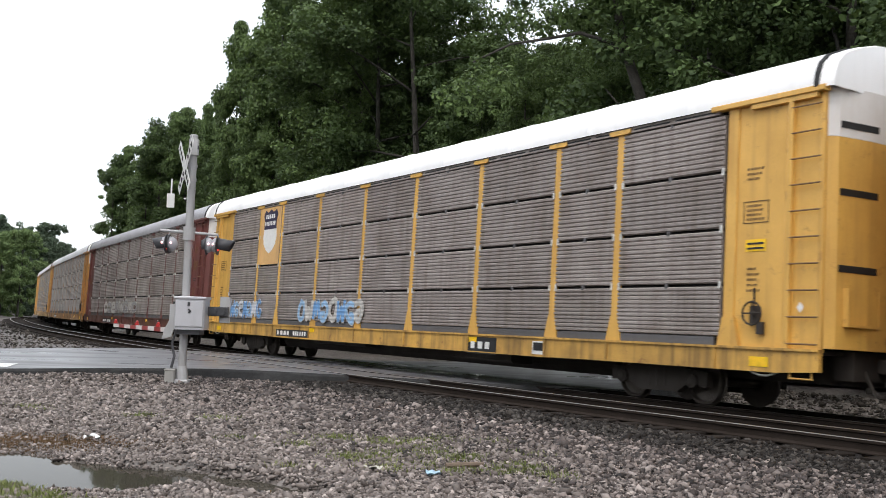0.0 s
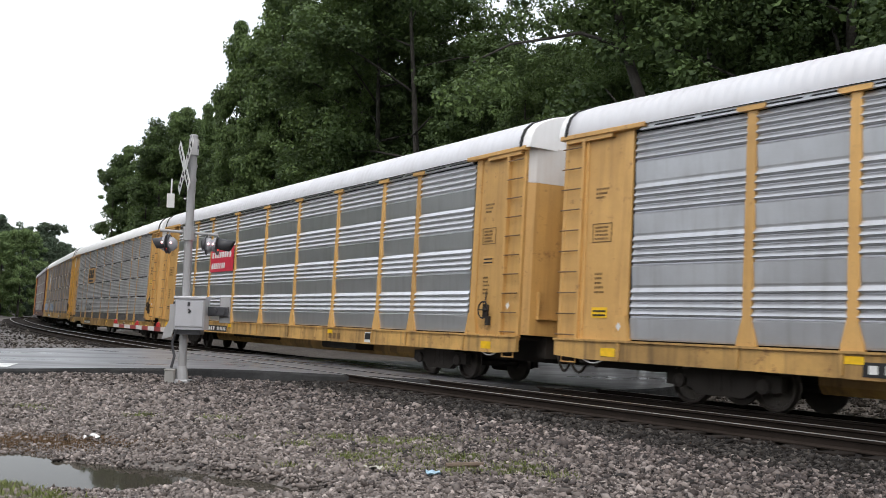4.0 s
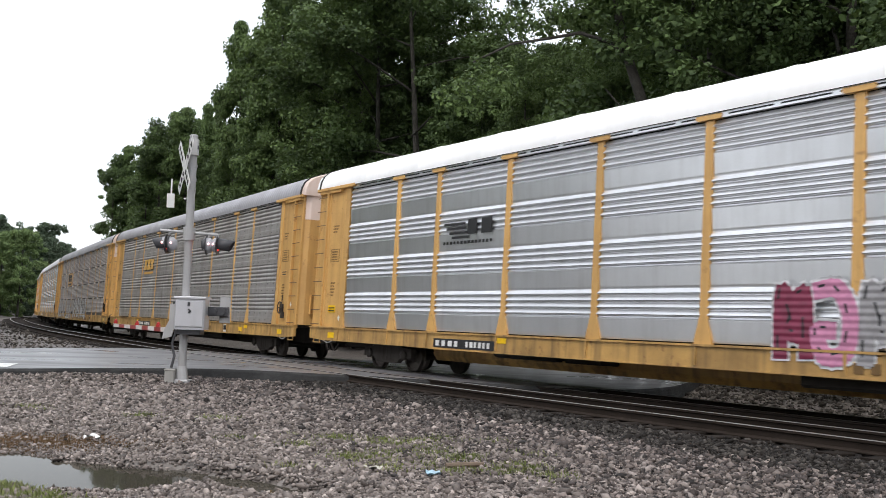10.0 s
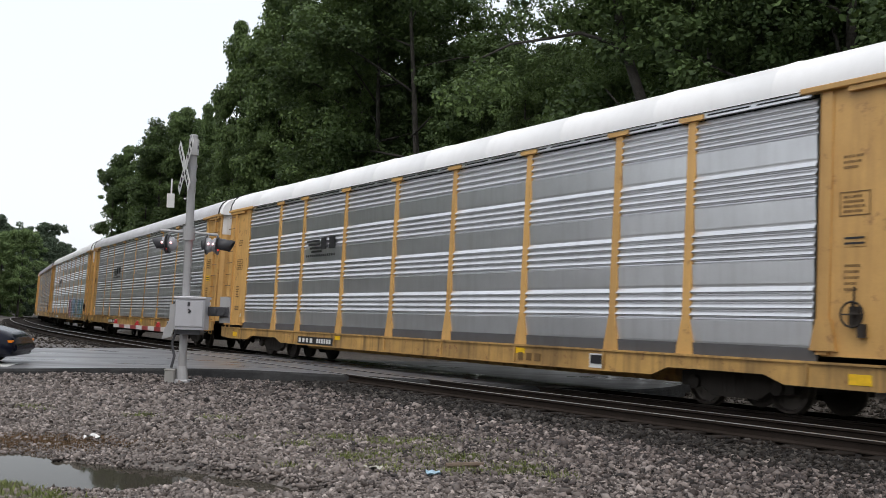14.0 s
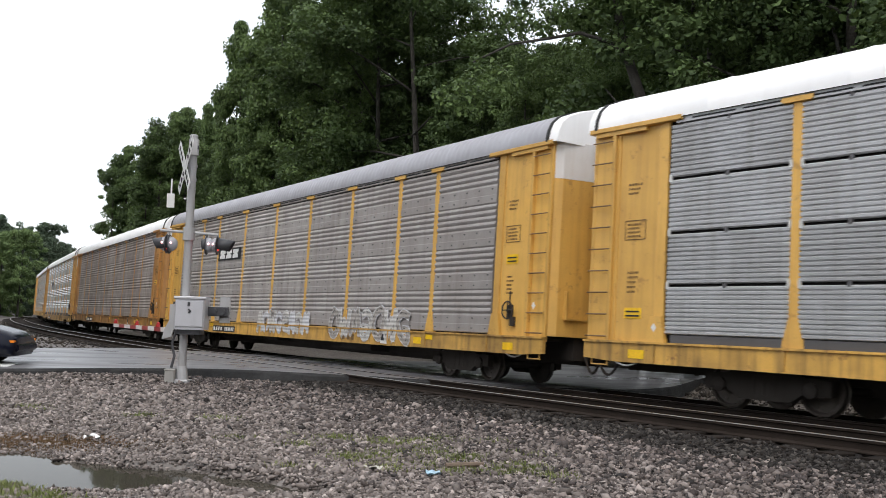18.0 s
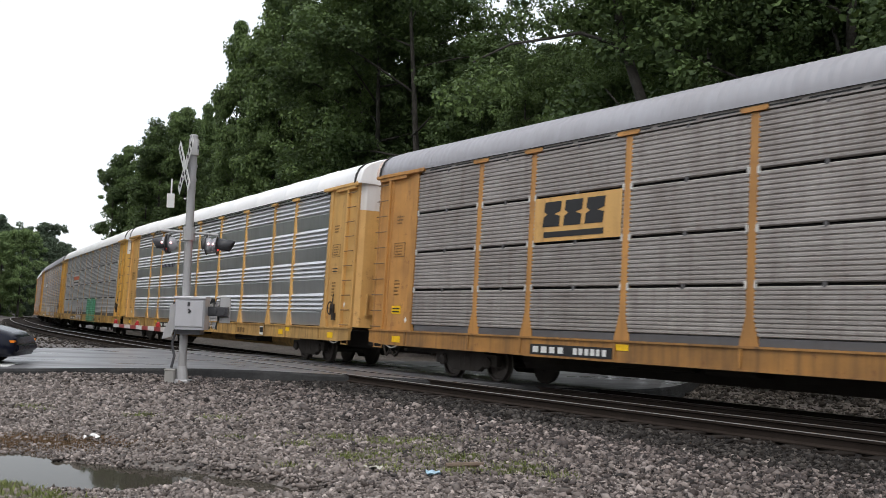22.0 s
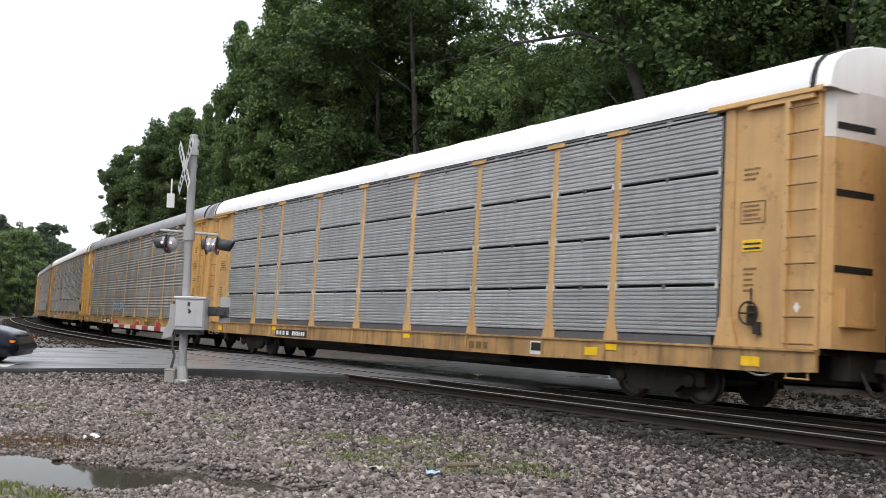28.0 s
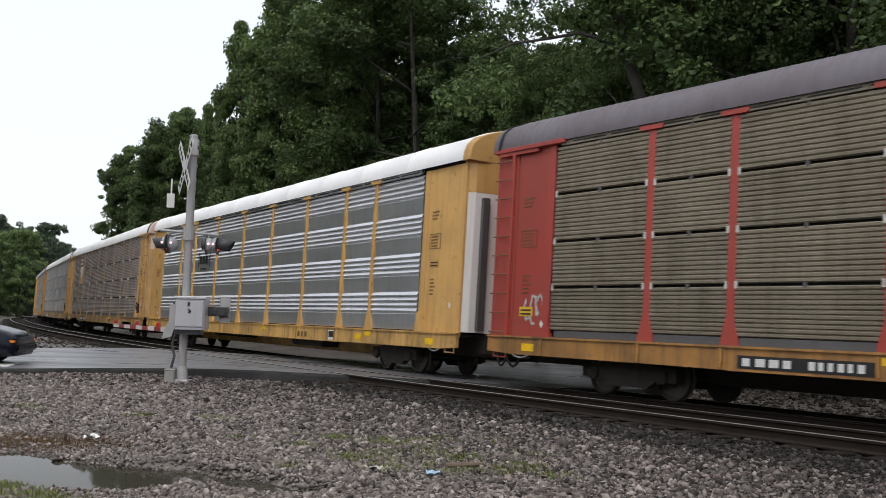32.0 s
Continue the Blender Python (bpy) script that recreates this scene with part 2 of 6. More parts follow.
def puddle_depth(px, py):
    """How far inside the puddle's outline a place lies; below zero outside it."""
    top = np.interp(px, [-8.7, -4.62, -4.03, -3.45, -2.51, -1.96, -1.03], [11.9, 10.66, 10.40, 10.06, 9.88, 9.64, 9.02])
    low = np.interp(px, [-8.7, -3.89, -3.01, -2.65, -2.31, -2.01, -1.60, -1.22, -1.0], [10.2, 8.72, 8.38, 8.36, 8.62, 8.86, 8.66, 8.50, 8.50])
    wob = 0.05 * np.sin(px * 7.0) + 0.03 * np.sin(px * 17.0 + 1.0)
    return np.minimum(np.minimum(top + wob - py, py - low + wob), np.minimum(px + 8.7, -0.95 - px))


def earth_height(px, py):
    s, off = track_coords(px, py)
    z = ground_height(s, off)
    near = (np.abs(px) < 60) & (py > -20) & (py < 160)
    rough = np.where(near, lumps(px, py, 1.7, 0.05, 3.0) + lumps(px, py, 6.0, 0.05, 9.0), 0.0)
    calm = np.interp(off, [-5.5, -4.0, 4.6, 7.0], [1.0, 0.0, 0.0, 1.0])
    # the hollow that holds the puddle
    hollow = np.clip(puddle_depth(px, py) / 0.18 + 0.5, 0, 1)
    brim = (px > -10) & (px < -0.4) & (py > 7.4) & (py < 12.2)
    edge = np.interp(px, *zip(*NEAR_EDGE)) - py
    bank = 0.14 * np.exp(-(edge / 0.8) ** 2) * np.interp(px, [-7.0, -5.0, -3.5], [1.0, 0.35, 0.0]) * (px > -40)
    z = z + rough * calm + bank
    z = np.where(brim, np.maximum(z, -0.052 + 0.3 * rough), z)
    return z * (1 - hollow) - 0.105 * hollow


gx = np.concatenate([[-3000, -1500, -800, -400, -250, -160, -120, -90], np.arange(-70, -16, 2.0), np.arange(-16, -6.3, 0.3), np.arange(-6.3, 0, 0.12), np.arange(0, 14, 0.3), np.arange(14, 44, 2.0), [50, 70, 100, 160, 300, 700, 1500, 3000]])
gy = np.concatenate([[-3000, -1200, -500, -200, -100, -60, -40], np.arange(-30, 6, 2.0), np.arange(6, 8.4, 0.3), np.arange(8.4, 12.6, 0.12), np.arange(12.6, 40, 0.3), np.arange(40, 140, 2.0), [150, 170, 200, 240, 300, 400, 600, 1000, 1800, 3000]])


def ground_material():
    """Gravel verge beside the tracks, leaf litter beyond; the blend follows the ballast's worn edge."""
    m, n, l, b = mat("verge_gravel_and_litter", 0.85, 0.0, 0.4)
    c = coords(n, l, "Object", False)
    big = noise_fac(n, l, c, 0.35, 5)
    mid = noise_fac(n, l, c, 7.0, 6, 0.7)
    vo = n.new("ShaderNodeTexVoronoi")
    vo.inputs["Scale"].default_value = 17.0
    l.new(c, vo.inputs["Vector"])
    stone = ramp(n, l, vo.outputs["Color"], [(0.1, (0.04, 0.034, 0.03)), (0.5, (0.108, 0.094, 0.086)), (0.9, (0.20, 0.18, 0.165))])
    soil = ramp(n, l, mid, [(0.3, (0.042, 0.033, 0.026)), (0.7, (0.118, 0.094, 0.074))])
    col = mix(n, l, ramp(n, l, big, [(0.45, 0.15), (0.68, 0.75)]), stone, soil)
    l.new(col, b.inputs["Base Color"])
    l.new(ramp(n, l, big, [(0.4, 0.75), (0.7, 0.45)]), b.inputs["Roughness"])
    bump(n, l, b, vo.outputs["Distance"], 0.7, 0.03)
    return m


M_VERGE = ground_material()
ground = tagged(new("ground", sheet("ground", gx, gy, earth_height, M_VERGE)), "wet grey gravel verge with brown mud patches", "ground", kind="structure")

# woodland floor, a slightly raised sheet behind the train
def floor_sheet(name, s0, s1, ds, o0, o1, do, dz, material):
    ss, oo = np.arange(s0, s1, ds), np.arange(o0, o1 + 1e-6, do)
    v, w = [], len(oo)
    for s in ss:
        for o in oo:
            p = at_track(s, o)
            p.z = float(ground_height(np.array([s]), np.array([o]))[0]) + dz + (0.08 if dz > 0.05 else 0.0) * noise.noise(Vector((p.x / 2, p.y / 2, 0)))
            v.append(p)
    f = [(i * w + j, i * w + j + 1, (i + 1) * w + j + 1, (i + 1) * w + j) for i in range(len(ss) - 1) for j in range(w - 1)]
    return numpy_mesh(name, np.array(v), np.array(f), material, True)


tagged(new("woodland_floor", floor_sheet("woodland_floor", -70, 330, 3.0, -46, -10.0, 2.0, 0.12, M_LITTER)), "brown leaf litter under the trees", "ground", kind="structure")

# ballast bed, much darker than the verge around it
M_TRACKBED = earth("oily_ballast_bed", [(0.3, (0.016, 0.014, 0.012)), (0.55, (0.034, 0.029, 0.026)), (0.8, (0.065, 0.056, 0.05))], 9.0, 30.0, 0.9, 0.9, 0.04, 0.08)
tagged(new("trackbed", floor_sheet("trackbed", -90, 300, 3.0, -2.6, 5.0, 0.95, 0.012, M_TRACKBED)), "near-black ballast bed under both tracks", "trackbed", kind="structure")

# ---------------------------------------------------------------- two tracks
RAIL_OUTLINE = [(-0.07, -0.165), (0.07, -0.165), (0.07, -0.15), (0.012, -0.125), (0.010, -0.05), (0.036, -0.038), (0.037, -0.006), (0.028, 0.0), (-0.028, 0.0), (-0.037, -0.006), (-0.036, -0.038), (-0.010, -0.05), (-0.012, -0.125), (-0.07, -0.15)]


def rail_mesh(off, dz, s0=-120.0, s1=330.0):
    g = Geo()
    ss = np.arange(s0, s1, 2.0)
    k = len(RAIL_OUTLINE)
    v = []
    for s in ss:
        p = at_track(s, off, dz)
        h = float(np.interp(s, S_TAB, H_TAB))
        side = Vector((-math.cos(h), -math.sin(h), BANK))
        v += [p + side * a + Vector((0, 0, z)) for a, z in RAIL_OUTLINE]
    f, mi = [], []
    for i in range(len(ss) - 1):
        for j in range(k):
            f.append((i * k + j, i * k + (j + 1) % k, (i + 1) * k + (j + 1) % k, (i + 1) * k + j))
            mi.append(1 if j in (6, 7, 8) else 0)
    g.v, g.f, g.mi = v, f, mi
    return g.mesh("rail", [M_RAIL, M_RAILTOP], fix=True)


def tie_geo():
    return Geo().box(-0.115, 0.115, -1.3, 1.3, -0.17, 0.0, 0, 0.012)


def build_track(label, centre, dz, near0, near1):
    tr = thing("railway_track", Matrix.Identity(4), label, "railway track", "tracks", "structure")
    for side in (-0.752, 0.752):
        part("rail", rail_mesh(centre + side, dz), None, tr)
    rest = Geo()
    proto = tie_geo()
    for i, s in enumerate(np.arange(-120.0, 330.0, 0.55)):
        p = at_track(s, centre, dz - 0.165)
        h = float(np.interp(s, S_TAB, H_TAB))
        m = Matrix.Translation(p) @ Matrix.Rotation(h + math.pi / 2, 4, "Z") @ Matrix.Rotation(BANK, 4, "X")
        if near0 < s < near1:
            ob = part("sleeper", tie_geo, M_TIE, tr, key="sleeper")
            ob.matrix_basis = m @ pose(random.uniform(-.01, .01), random.uniform(-0.05, 0.05), random.uniform(-.008, .004), 0, 0, random.uniform(-1, 1))
        else:
            rest.add([m @ Vector(q) for q in proto.v], proto.f)
    tagged(part("sleepers_beyond", rest, M_TIE, tr), kind="stuff")
    return tr


build_track("empty main track with polished rails on dark sleepers", NEAR_TRACK, 0.013, -24, -3)
build_track("main track carrying the freight train", 0.0, 0.0, -16, -9)

# ---------------------------------------------------------------- road over the crossing

def road_height(px, py):
    s, off = track_coords(px, py)
    plane = BANK * np.clip(off, -3.2, 5.0) + grade_z(np.clip(s, -8, 12)) - 0.008
    return np.interp(off, [-60, -12, -4, 4.5, 7, 12, 60], [0.0, 0.05, 0, 0, -0.0, -0.02, -0.02]) + plane


def build_road():
    xs = np.concatenate([np.arange(-80, -16, 4.0), np.arange(-16, 14, 0.5), np.arange(14, 61, 4.0)])
    n0 = np.interp(xs, *zip(*NEAR_EDGE)) + np.array([0.10 * noise.noise(Vector((x * 0.9, 3, 0))) for x in xs])
    n1 = np.interp(xs, *zip(*FAR_EDGE)) + np.array([0.12 * noise.noise(Vector((x * 0.8, 8, 0))) for x in xs])
    k = 22
    t = np.linspace(0, 1, k)
    px = np.repeat(xs, k)
    py = (n0[:, None] * (1 - t) + n1[:, None] * t).ravel()
    pz = road_height(px, py)
    v = np.stack([px, py, pz], 1)
    idx = np.arange(len(xs) * k).reshape(len(xs), k)
    f = np.stack([idx[:-1, :-1].ravel(), idx[1:, :-1].ravel(), idx[1:, 1:].ravel(), idx[:-1, 1:].ravel()], 1)
    road = tagged(new("road", numpy_mesh("road", v, f, M_ROAD, True)), "wet grey asphalt road over the level crossing", "road", kind="structure")
    for row, sgn in ((0, -1), (k - 1, 1)):
        g = Geo()
        top = v[idx[:, row]]
        vv = []
        for p in top:
            j = 0.05 * noise.noise(Vector((p[0] * 3, p[1] * 3, 1)))
            vv += [(p[0], p[1], p[2]), (p[0], p[1] + sgn * (0.05 + j), p[2] - 0.05), (p[0], p[1] + sgn * (0.14 + j), p[2] - 0.32)]
        ff = [(3 * i + a, 3 * i + 3 + a, 3 * i + 4 + a, 3 * i + 1 + a) for i in range(len(top) - 1) for a in (0, 1)]
        g.add(vv, ff)
        part("road_edge", g, M_ROADEDGE, road, "dark broken asphalt edge")
    # rail openings are left by the rails standing a little proud
    M_LINE = painted("white_road_paint", (0.75, 0.75, 0.73), (0.25, 0.24, 0.23), 0.5, 0.4)
    g = Geo()
    q = [(-9.75, 20.75), (-9.0, 20.75), (-9.35, 22.1), (-10.1, 22.1)]
    zz = road_height(np.array([a for a, _ in q]), np.array([c for _, c in q])) + 0.012
    g.add([(a, c, z) for (a, c), z in zip(q, zz)], [(0, 1, 2, 3)])
    part("stop_line", g, M_LINE, road, "worn white stop line")


build_road()
# ---------------------------------------------------------------- the train
YELLOWS = {
    "tan": painted("tan_yellow_paint", (0.68, 0.40, 0.13), (0.26, 0.14, 0.05), 0.34, 0.5, streak=1.2, rust=0.5),
    "gold": painted("golden_yellow_paint", (0.72, 0.42, 0.095), (0.28, 0.14, 0.04), 0.32, 0.45, streak=1.2, rust=0.4),
    "ochre": painted("faded_ochre_paint", (0.66, 0.40, 0.16), (0.20, 0.12, 0.07), 0.34, 0.55, rust=0.4),
    "rusty": painted("rust_stained_yellow_paint", (0.55, 0.27, 0.07), (0.14, 0.07, 0.035), 0.5, 0.55, rust=0.6),
    "red": painted("faded_red_paint", (0.40, 0.050, 0.036), (0.22, 0.07, 0.05), 0.35, 0.5, rust=0.3),
    "maroon": painted("dull_maroon_paint", (0.14, 0.035, 0.03), (0.08, 0.04, 0.03), 0.4, 0.55, rust=0.4),
}
SILLS = {}
for _k, _c in (("tan", (0.66, 0.39, 0.12)), ("gold", (0.70, 0.40, 0.085)), ("ochre", (0.58, 0.34, 0.13)), ("rusty", (0.50, 0.24, 0.06)), ("red", (0.30, 0.05, 0.04)), ("maroon", (0.13, 0.035, 0.03))):
    SILLS[_k] = painted(_k + "_grimy_sill_paint", _c, (0.085, 0.054, 0.03), 0.68, 0.55, streak=1.3, rust=0.7)
PANELS = {
    "grey": painted("grey_galvanised_sheet", (0.43, 0.417, 0.405), (0.19, 0.165, 0.14), 0.42, 0.5, 0.35, rust=0.12),
    "light": painted("light_grey_galvanised_sheet", (0.50, 0.505, 0.52), (0.25, 0.235, 0.22), 0.38, 0.48, 0.4, rust=0.08),
    "brown": painted("grimy_brown_sheet", (0.365, 0.325, 0.308), (0.13, 0.10, 0.08), 0.55, 0.6, 0.2, rust=0.22),
    "taupe": painted("weathered_taupe_sheet", (0.52, 0.485, 0.468), (0.23, 0.19, 0.165), 0.46, 0.58, 0.25, rust=0.2),
    "ash": painted("ash_grey_weathered_sheet", (0.335, 0.322, 0.312), (0.15, 0.13, 0.11), 0.5, 0.52, 0.3, rust=0.15),
    "dun": painted("weathered_dun_sheet", (0.41, 0.382, 0.366), (0.18, 0.15, 0.13), 0.5, 0.56, 0.25, rust=0.18),
    "olive": painted("grimy_olive_brown_sheet", (0.27, 0.235, 0.175), (0.10, 0.08, 0.055), 0.5, 0.6, 0.2, rust=0.2),
    "silver": painted("bright_zinc_sheet", (0.80, 0.805, 0.825), (0.50, 0.49, 0.485), 0.32, 0.32, 0.88, tone=0.06, relief=0.0),
    "dull": painted("dull_zinc_sheet", (0.58, 0.59, 0.615), (0.32, 0.31, 0.30), 0.36, 0.34, 0.78, tone=0.08, relief=0.03),
}
ROOFS = {
    "white": painted("white_roof_paint", (0.93, 0.93, 0.93), (0.66, 0.65, 0.64), 0.18, 0.45, tone=0.02),
    "grey": painted("grey_zinc_roof", (0.37, 0.365, 0.39), (0.27, 0.26, 0.27), 0.35, 0.5, 0.3, tone=0.04),
    "pale": painted("pale_grey_zinc_roof", (0.72, 0.72, 0.745), (0.50, 0.49, 0.50), 0.3, 0.5, 0.25, tone=0.04),
    "purple": painted("dark_purplish_roof", (0.16, 0.14, 0.16), (0.10, 0.085, 0.085), 0.4, 0.55, 0.2, tone=0.04),
}
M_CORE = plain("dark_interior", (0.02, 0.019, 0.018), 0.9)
M_STRAP = plain("black_roof_seal", (0.015, 0.015, 0.015), 0.7)
M_KICK = painted("dark_grey_kick_plate", (0.10, 0.10, 0.105), (0.06, 0.05, 0.045), 0.4, 0.6)
M_UNDER = painted("sooty_underframe", (0.05, 0.043, 0.038), (0.025, 0.02, 0.016), 0.5, 0.8, spec=0.2)
M_WHEEL = plain("worn_wheel_steel", (0.10, 0.085, 0.075), 0.5, 0.6)
M_BLACK = plain("black_stencil_paint", (0.015, 0.015, 0.016), 0.55)
M_WHITE = plain("white_stencil_paint", (0.72, 0.72, 0.70), 0.5, tone=0.06)
M_CLIP = plain("bright_clip_zinc", (0.62, 0.61, 0.58), 0.45, 0.5)
M_REFLECT = plain("yellow_reflective_sheet", (0.85, 0.52, 0.01), 0.35)
M_RUNG = plain("worn_brown_steel", (0.17, 0.095, 0.04), 0.55)
M_LABELINK = plain("dark_brown_stencil", (0.16, 0.09, 0.03), 0.6)
M_ENDWHITE = painted("white_end_paint", (0.76, 0.75, 0.74), (0.5, 0.42, 0.34), 0.35, 0.45, tone=0.03)
M_ENDPINK = painted("rust_washed_white_paint", (0.72, 0.60, 0.54), (0.55, 0.36, 0.26), 0.5, 0.5, tone=0.03)
M_SIGNRED = plain("red_sign_paint", (0.58, 0.03, 0.06), 0.45)
M_SIGNBLUE = plain("blue_sign_paint", (0.03, 0.07, 0.25), 0.45)
M_NAVY = plain("navy_sign_paint", (0.03, 0.025, 0.06), 0.5)
M_ORANGE = plain("orange_sign_paint", (0.70, 0.14, 0.03), 0.45)

POSTS = [11.8, 9.1, 7.2, 4.35, 1.4, -1.4, -4.35, -7.2, -9.1, -11.8]
TIERS = [(1.225, 2.08), (2.128, 3.035), (3.083, 4.032), (4.08, 5.055)]
BANDS = [(1.10, 2.09), (2.09, 3.07), (3.07, 4.06), (4.06, 5.055)]
EAVE = 5.06
FACE = 1.50


def rib_profile(z0, z1, style, tier):
    """Outer profile (y, z) of one screen panel from bottom to top."""
    pts = []
    if style == "fine":
        k = 11
        p = (z1 - z0) / k
        for i in range(k):
            a = z0 + i * p
            d = (0.030, 0.022, 0.026)[i % 3]
            pts += [(FACE - d, a + 0.04 * p), (FACE - 0.002, a + 0.24 * p), (FACE, a + 0.72 * p), (FACE - d, a + 0.96 * p)]
    elif style == "bold":
        # a flat lap below, four sharp ribs above
        pts += [(FACE - 0.050, z0), (FACE - 0.044, z0 + 0.03), (FACE - 0.020, z1 - 0.60), (FACE - 0.046, z1 - 0.57)]
        for i in range(4):
            a = z1 - 0.545 + i * 0.135
            pts += [(FACE - 0.052, a), (FACE - 0.008, a + 0.022), (FACE, a + 0.036), (FACE - 0.018, a + 0.066), (FACE - 0.052, a + 0.118)]
    else:
        # a flat bolted lap below, four soft waves above
        pts += [(FACE - 0.022, z0), (FACE - 0.010, z0 + 0.02), (FACE - 0.010, z0 + 0.19), (FACE - 0.016, z0 + 0.20), (FACE - 0.014, z1 - 0.60), (FACE - 0.030, z1 - 0.56)]
        for i in range(4):
            a = z1 - 0.55 + i * 0.136
            pts += [(FACE - 0.030, a), (FACE - 0.012, a + 0.030), (FACE, a + 0.062), (FACE - 0.010, a + 0.094), (FACE - 0.030, a + 0.128)]
    return pts


def panel_geo(x0, x1, tiers, style, side):
    prof = []
    for t, (z0, z1) in enumerate(tiers):
        prof += rib_profile(z0, z1, style, t)
    return Geo().bar("x", x0, x1, [(side * y, z) for y, z in prof] + [(side * 1.43, tiers[-1][1]), (side * 1.43, tiers[0][0])])


def post_geo(side, drop):
    g = Geo()
    y0, y1 = sorted((side * 1.42, side * 1.495))
    g.box(-0.085, 0.085, y0, y1, 1.5, EAVE, 0, 0.018)
    g.box(-0.10, 0.10, *sorted((side * 1.42, side * 1.488)), 1.5, EAVE)
    out = [(-0.20, 1.06 - drop), (0.20, 1.06 - drop), (0.19, 1.16 - drop), (0.085, 1.56), (-0.085, 1.56), (-0.19, 1.16 - drop)]
    g.bar("y", *sorted((side * 1.43, side * 1.503)), out)
    cap = [(-0.25, EAVE + 0.004), (0.25, EAVE + 0.004), (0.29, EAVE + 0.03), (0.29, EAVE + 0.095), (-0.29, EAVE + 0.095), (-0.29, EAVE + 0.03)]
    g.bar("y", *sorted((side * 1.44, side * 1.540)), cap)
    return g


ROOF_PROFILE = [(1.56, 5.175), (1.56, 5.26), (1.53, 5.42), (1.45, 5.60), (1.28, 5.76), (0.90, 5.92), (0.45, 6.04), (0, 6.095)]


def roof_geo(x0, x1, ribbed):
    prof = ROOF_PROFILE + [(-y, z) for y, z in ROOF_PROFILE[-2::-1]]
    k = len(prof)
    if ribbed:
        xs, ups = [], []
        x = x0
        while x < x1 - 0.15:
            for dx, u in ((0.0, 0.0), (0.03, 0.009), (0.12, 0.009), (0.15, 0.0)):
                xs.append(x + dx), ups.append(u)
            x += 0.22
        xs.append(x1), ups.append(0.0)
    else:
        n = 10
        xs, ups = [], []
        for i in range(n):
            a, b = x0 + (x1 - x0) * i / n, x0 + (x1 - x0) * (i + 1) / n
            xs += [a + 0.02, a + 0.05, b - 0.05, b - 0.02]
            ups += [0.014, 0.0, 0.0, 0.014]
    v = []
    for x, u in zip(xs, ups):
        for j, (y, z) in enumerate(prof):
            w = 0.0 if j in (0, k - 1) else u
            v.append((x, y * (1 + w * 0.5), z + w))
    f = [(i * k + j, i * k + j + 1, (i + 1) * k + j + 1, (i + 1) * k + j) for i in range(len(xs) - 1) for j in range(k - 1)]
    m = len(xs) - 1
    f += [tuple(range(k - 1, -1, -1)), tuple(range(m * k, m * k + k))]
    return Geo().add(v, f)


def roof_cap_geo(sgn):
    """The hipped end of the roof."""
    prof = ROOF_PROFILE + [(-y, z) for y, z in ROOF_PROFILE[-2::-1]]
    k = len(prof)
    v = []
    for x, w, d in ((13.60, 0.99, 0.004), (13.70, 0.987, 0.006), (13.84, 0.982, 0.010), (13.875, 0.965, 0.03)):
        for y, z in prof:
            v.append((sgn * x, y * w, 5.16 + (z - 5.16) * (1 - d)))
    f = [(i * k + j, i * k + j + 1, (i + 1) * k + j + 1, (i + 1) * k + j) for i in range(3) for j in range(k - 1)]
    f += [tuple(range(k - 1, -1, -1)), tuple(range(3 * k, 4 * k))]
    return Geo().add(v, f)


def sill_geo(side, drop, raised):
    half = [(7.4, 0.66), (8.35, 0.67)] + ([(8.75, 0.82), (10.85, 0.82), (11.25, 0.68)] if raised else []) + [(12.9, 0.68), (13.72, 0.73), (13.72, 1.07)]
    out = [(-x, z - drop) for x, z in reversed(half)] + [(x, z - drop) for x, z in half]
    g = Geo()
    g.bar("y", *sorted((side * 1.44, side * 1.52)), out)
    g.box(-13.72, 13.72, *sorted((side * 1.40, side * 1.555)), 1.035 - drop, 1.075 - drop)
    g.box(-7.2, 7.2, *sorted((side * 1.44, side * 1.535)), 0.652 - drop, 0.676 - drop)
    return g


def end_sheet_geo(sgn, side):
    """The plated side beside an end door."""
    return Geo().box(*sorted((sgn * 11.86, sgn * 13.70)), *sorted((side * 1.40, side * 1.455)), 0.98, EAVE + 0.06)


def end_post_geo(sgn, side, c, w, y):
    g = Geo()
    g.box(*sorted((sgn * (c - w), sgn * (c + w * 0.6))), *sorted((side * 1.42, side * y)), 1.0, EAVE + 0.06, 0, 0.012)
    if c < 12:
        g.bar("y", *sorted((side * 1.43, side * 1.53)), [(sgn * 11.70, 1.06), (sgn * 12.16, 1.06), (sgn * 12.05, 1.55), (sgn * 11.8, 1.55)])
    return g


def head_beam_geo(sgn, side):
    g = Geo()
    g.box(*sorted((sgn * 11.45, sgn * 13.75)), *sorted((side * 1.42, side * 1.575)), EAVE + 0.06, EAVE + 0.155, 0, 0.012)
    g.box(*sorted((sgn * 12.3, sgn * 13.6)), *sorted((side * 1.42, side * 1.545)), EAVE - 0.02, EAVE + 0.06)
    return g


def ladder_geo(sgn, side):
    g = Geo()
    for i in range(10):
        z = 1.15 + i * 0.42
        g.rod((sgn * 13.12, side * 1.535, z), (sgn * 13.68, side * 1.535, z), 0.02, 6)
    return g


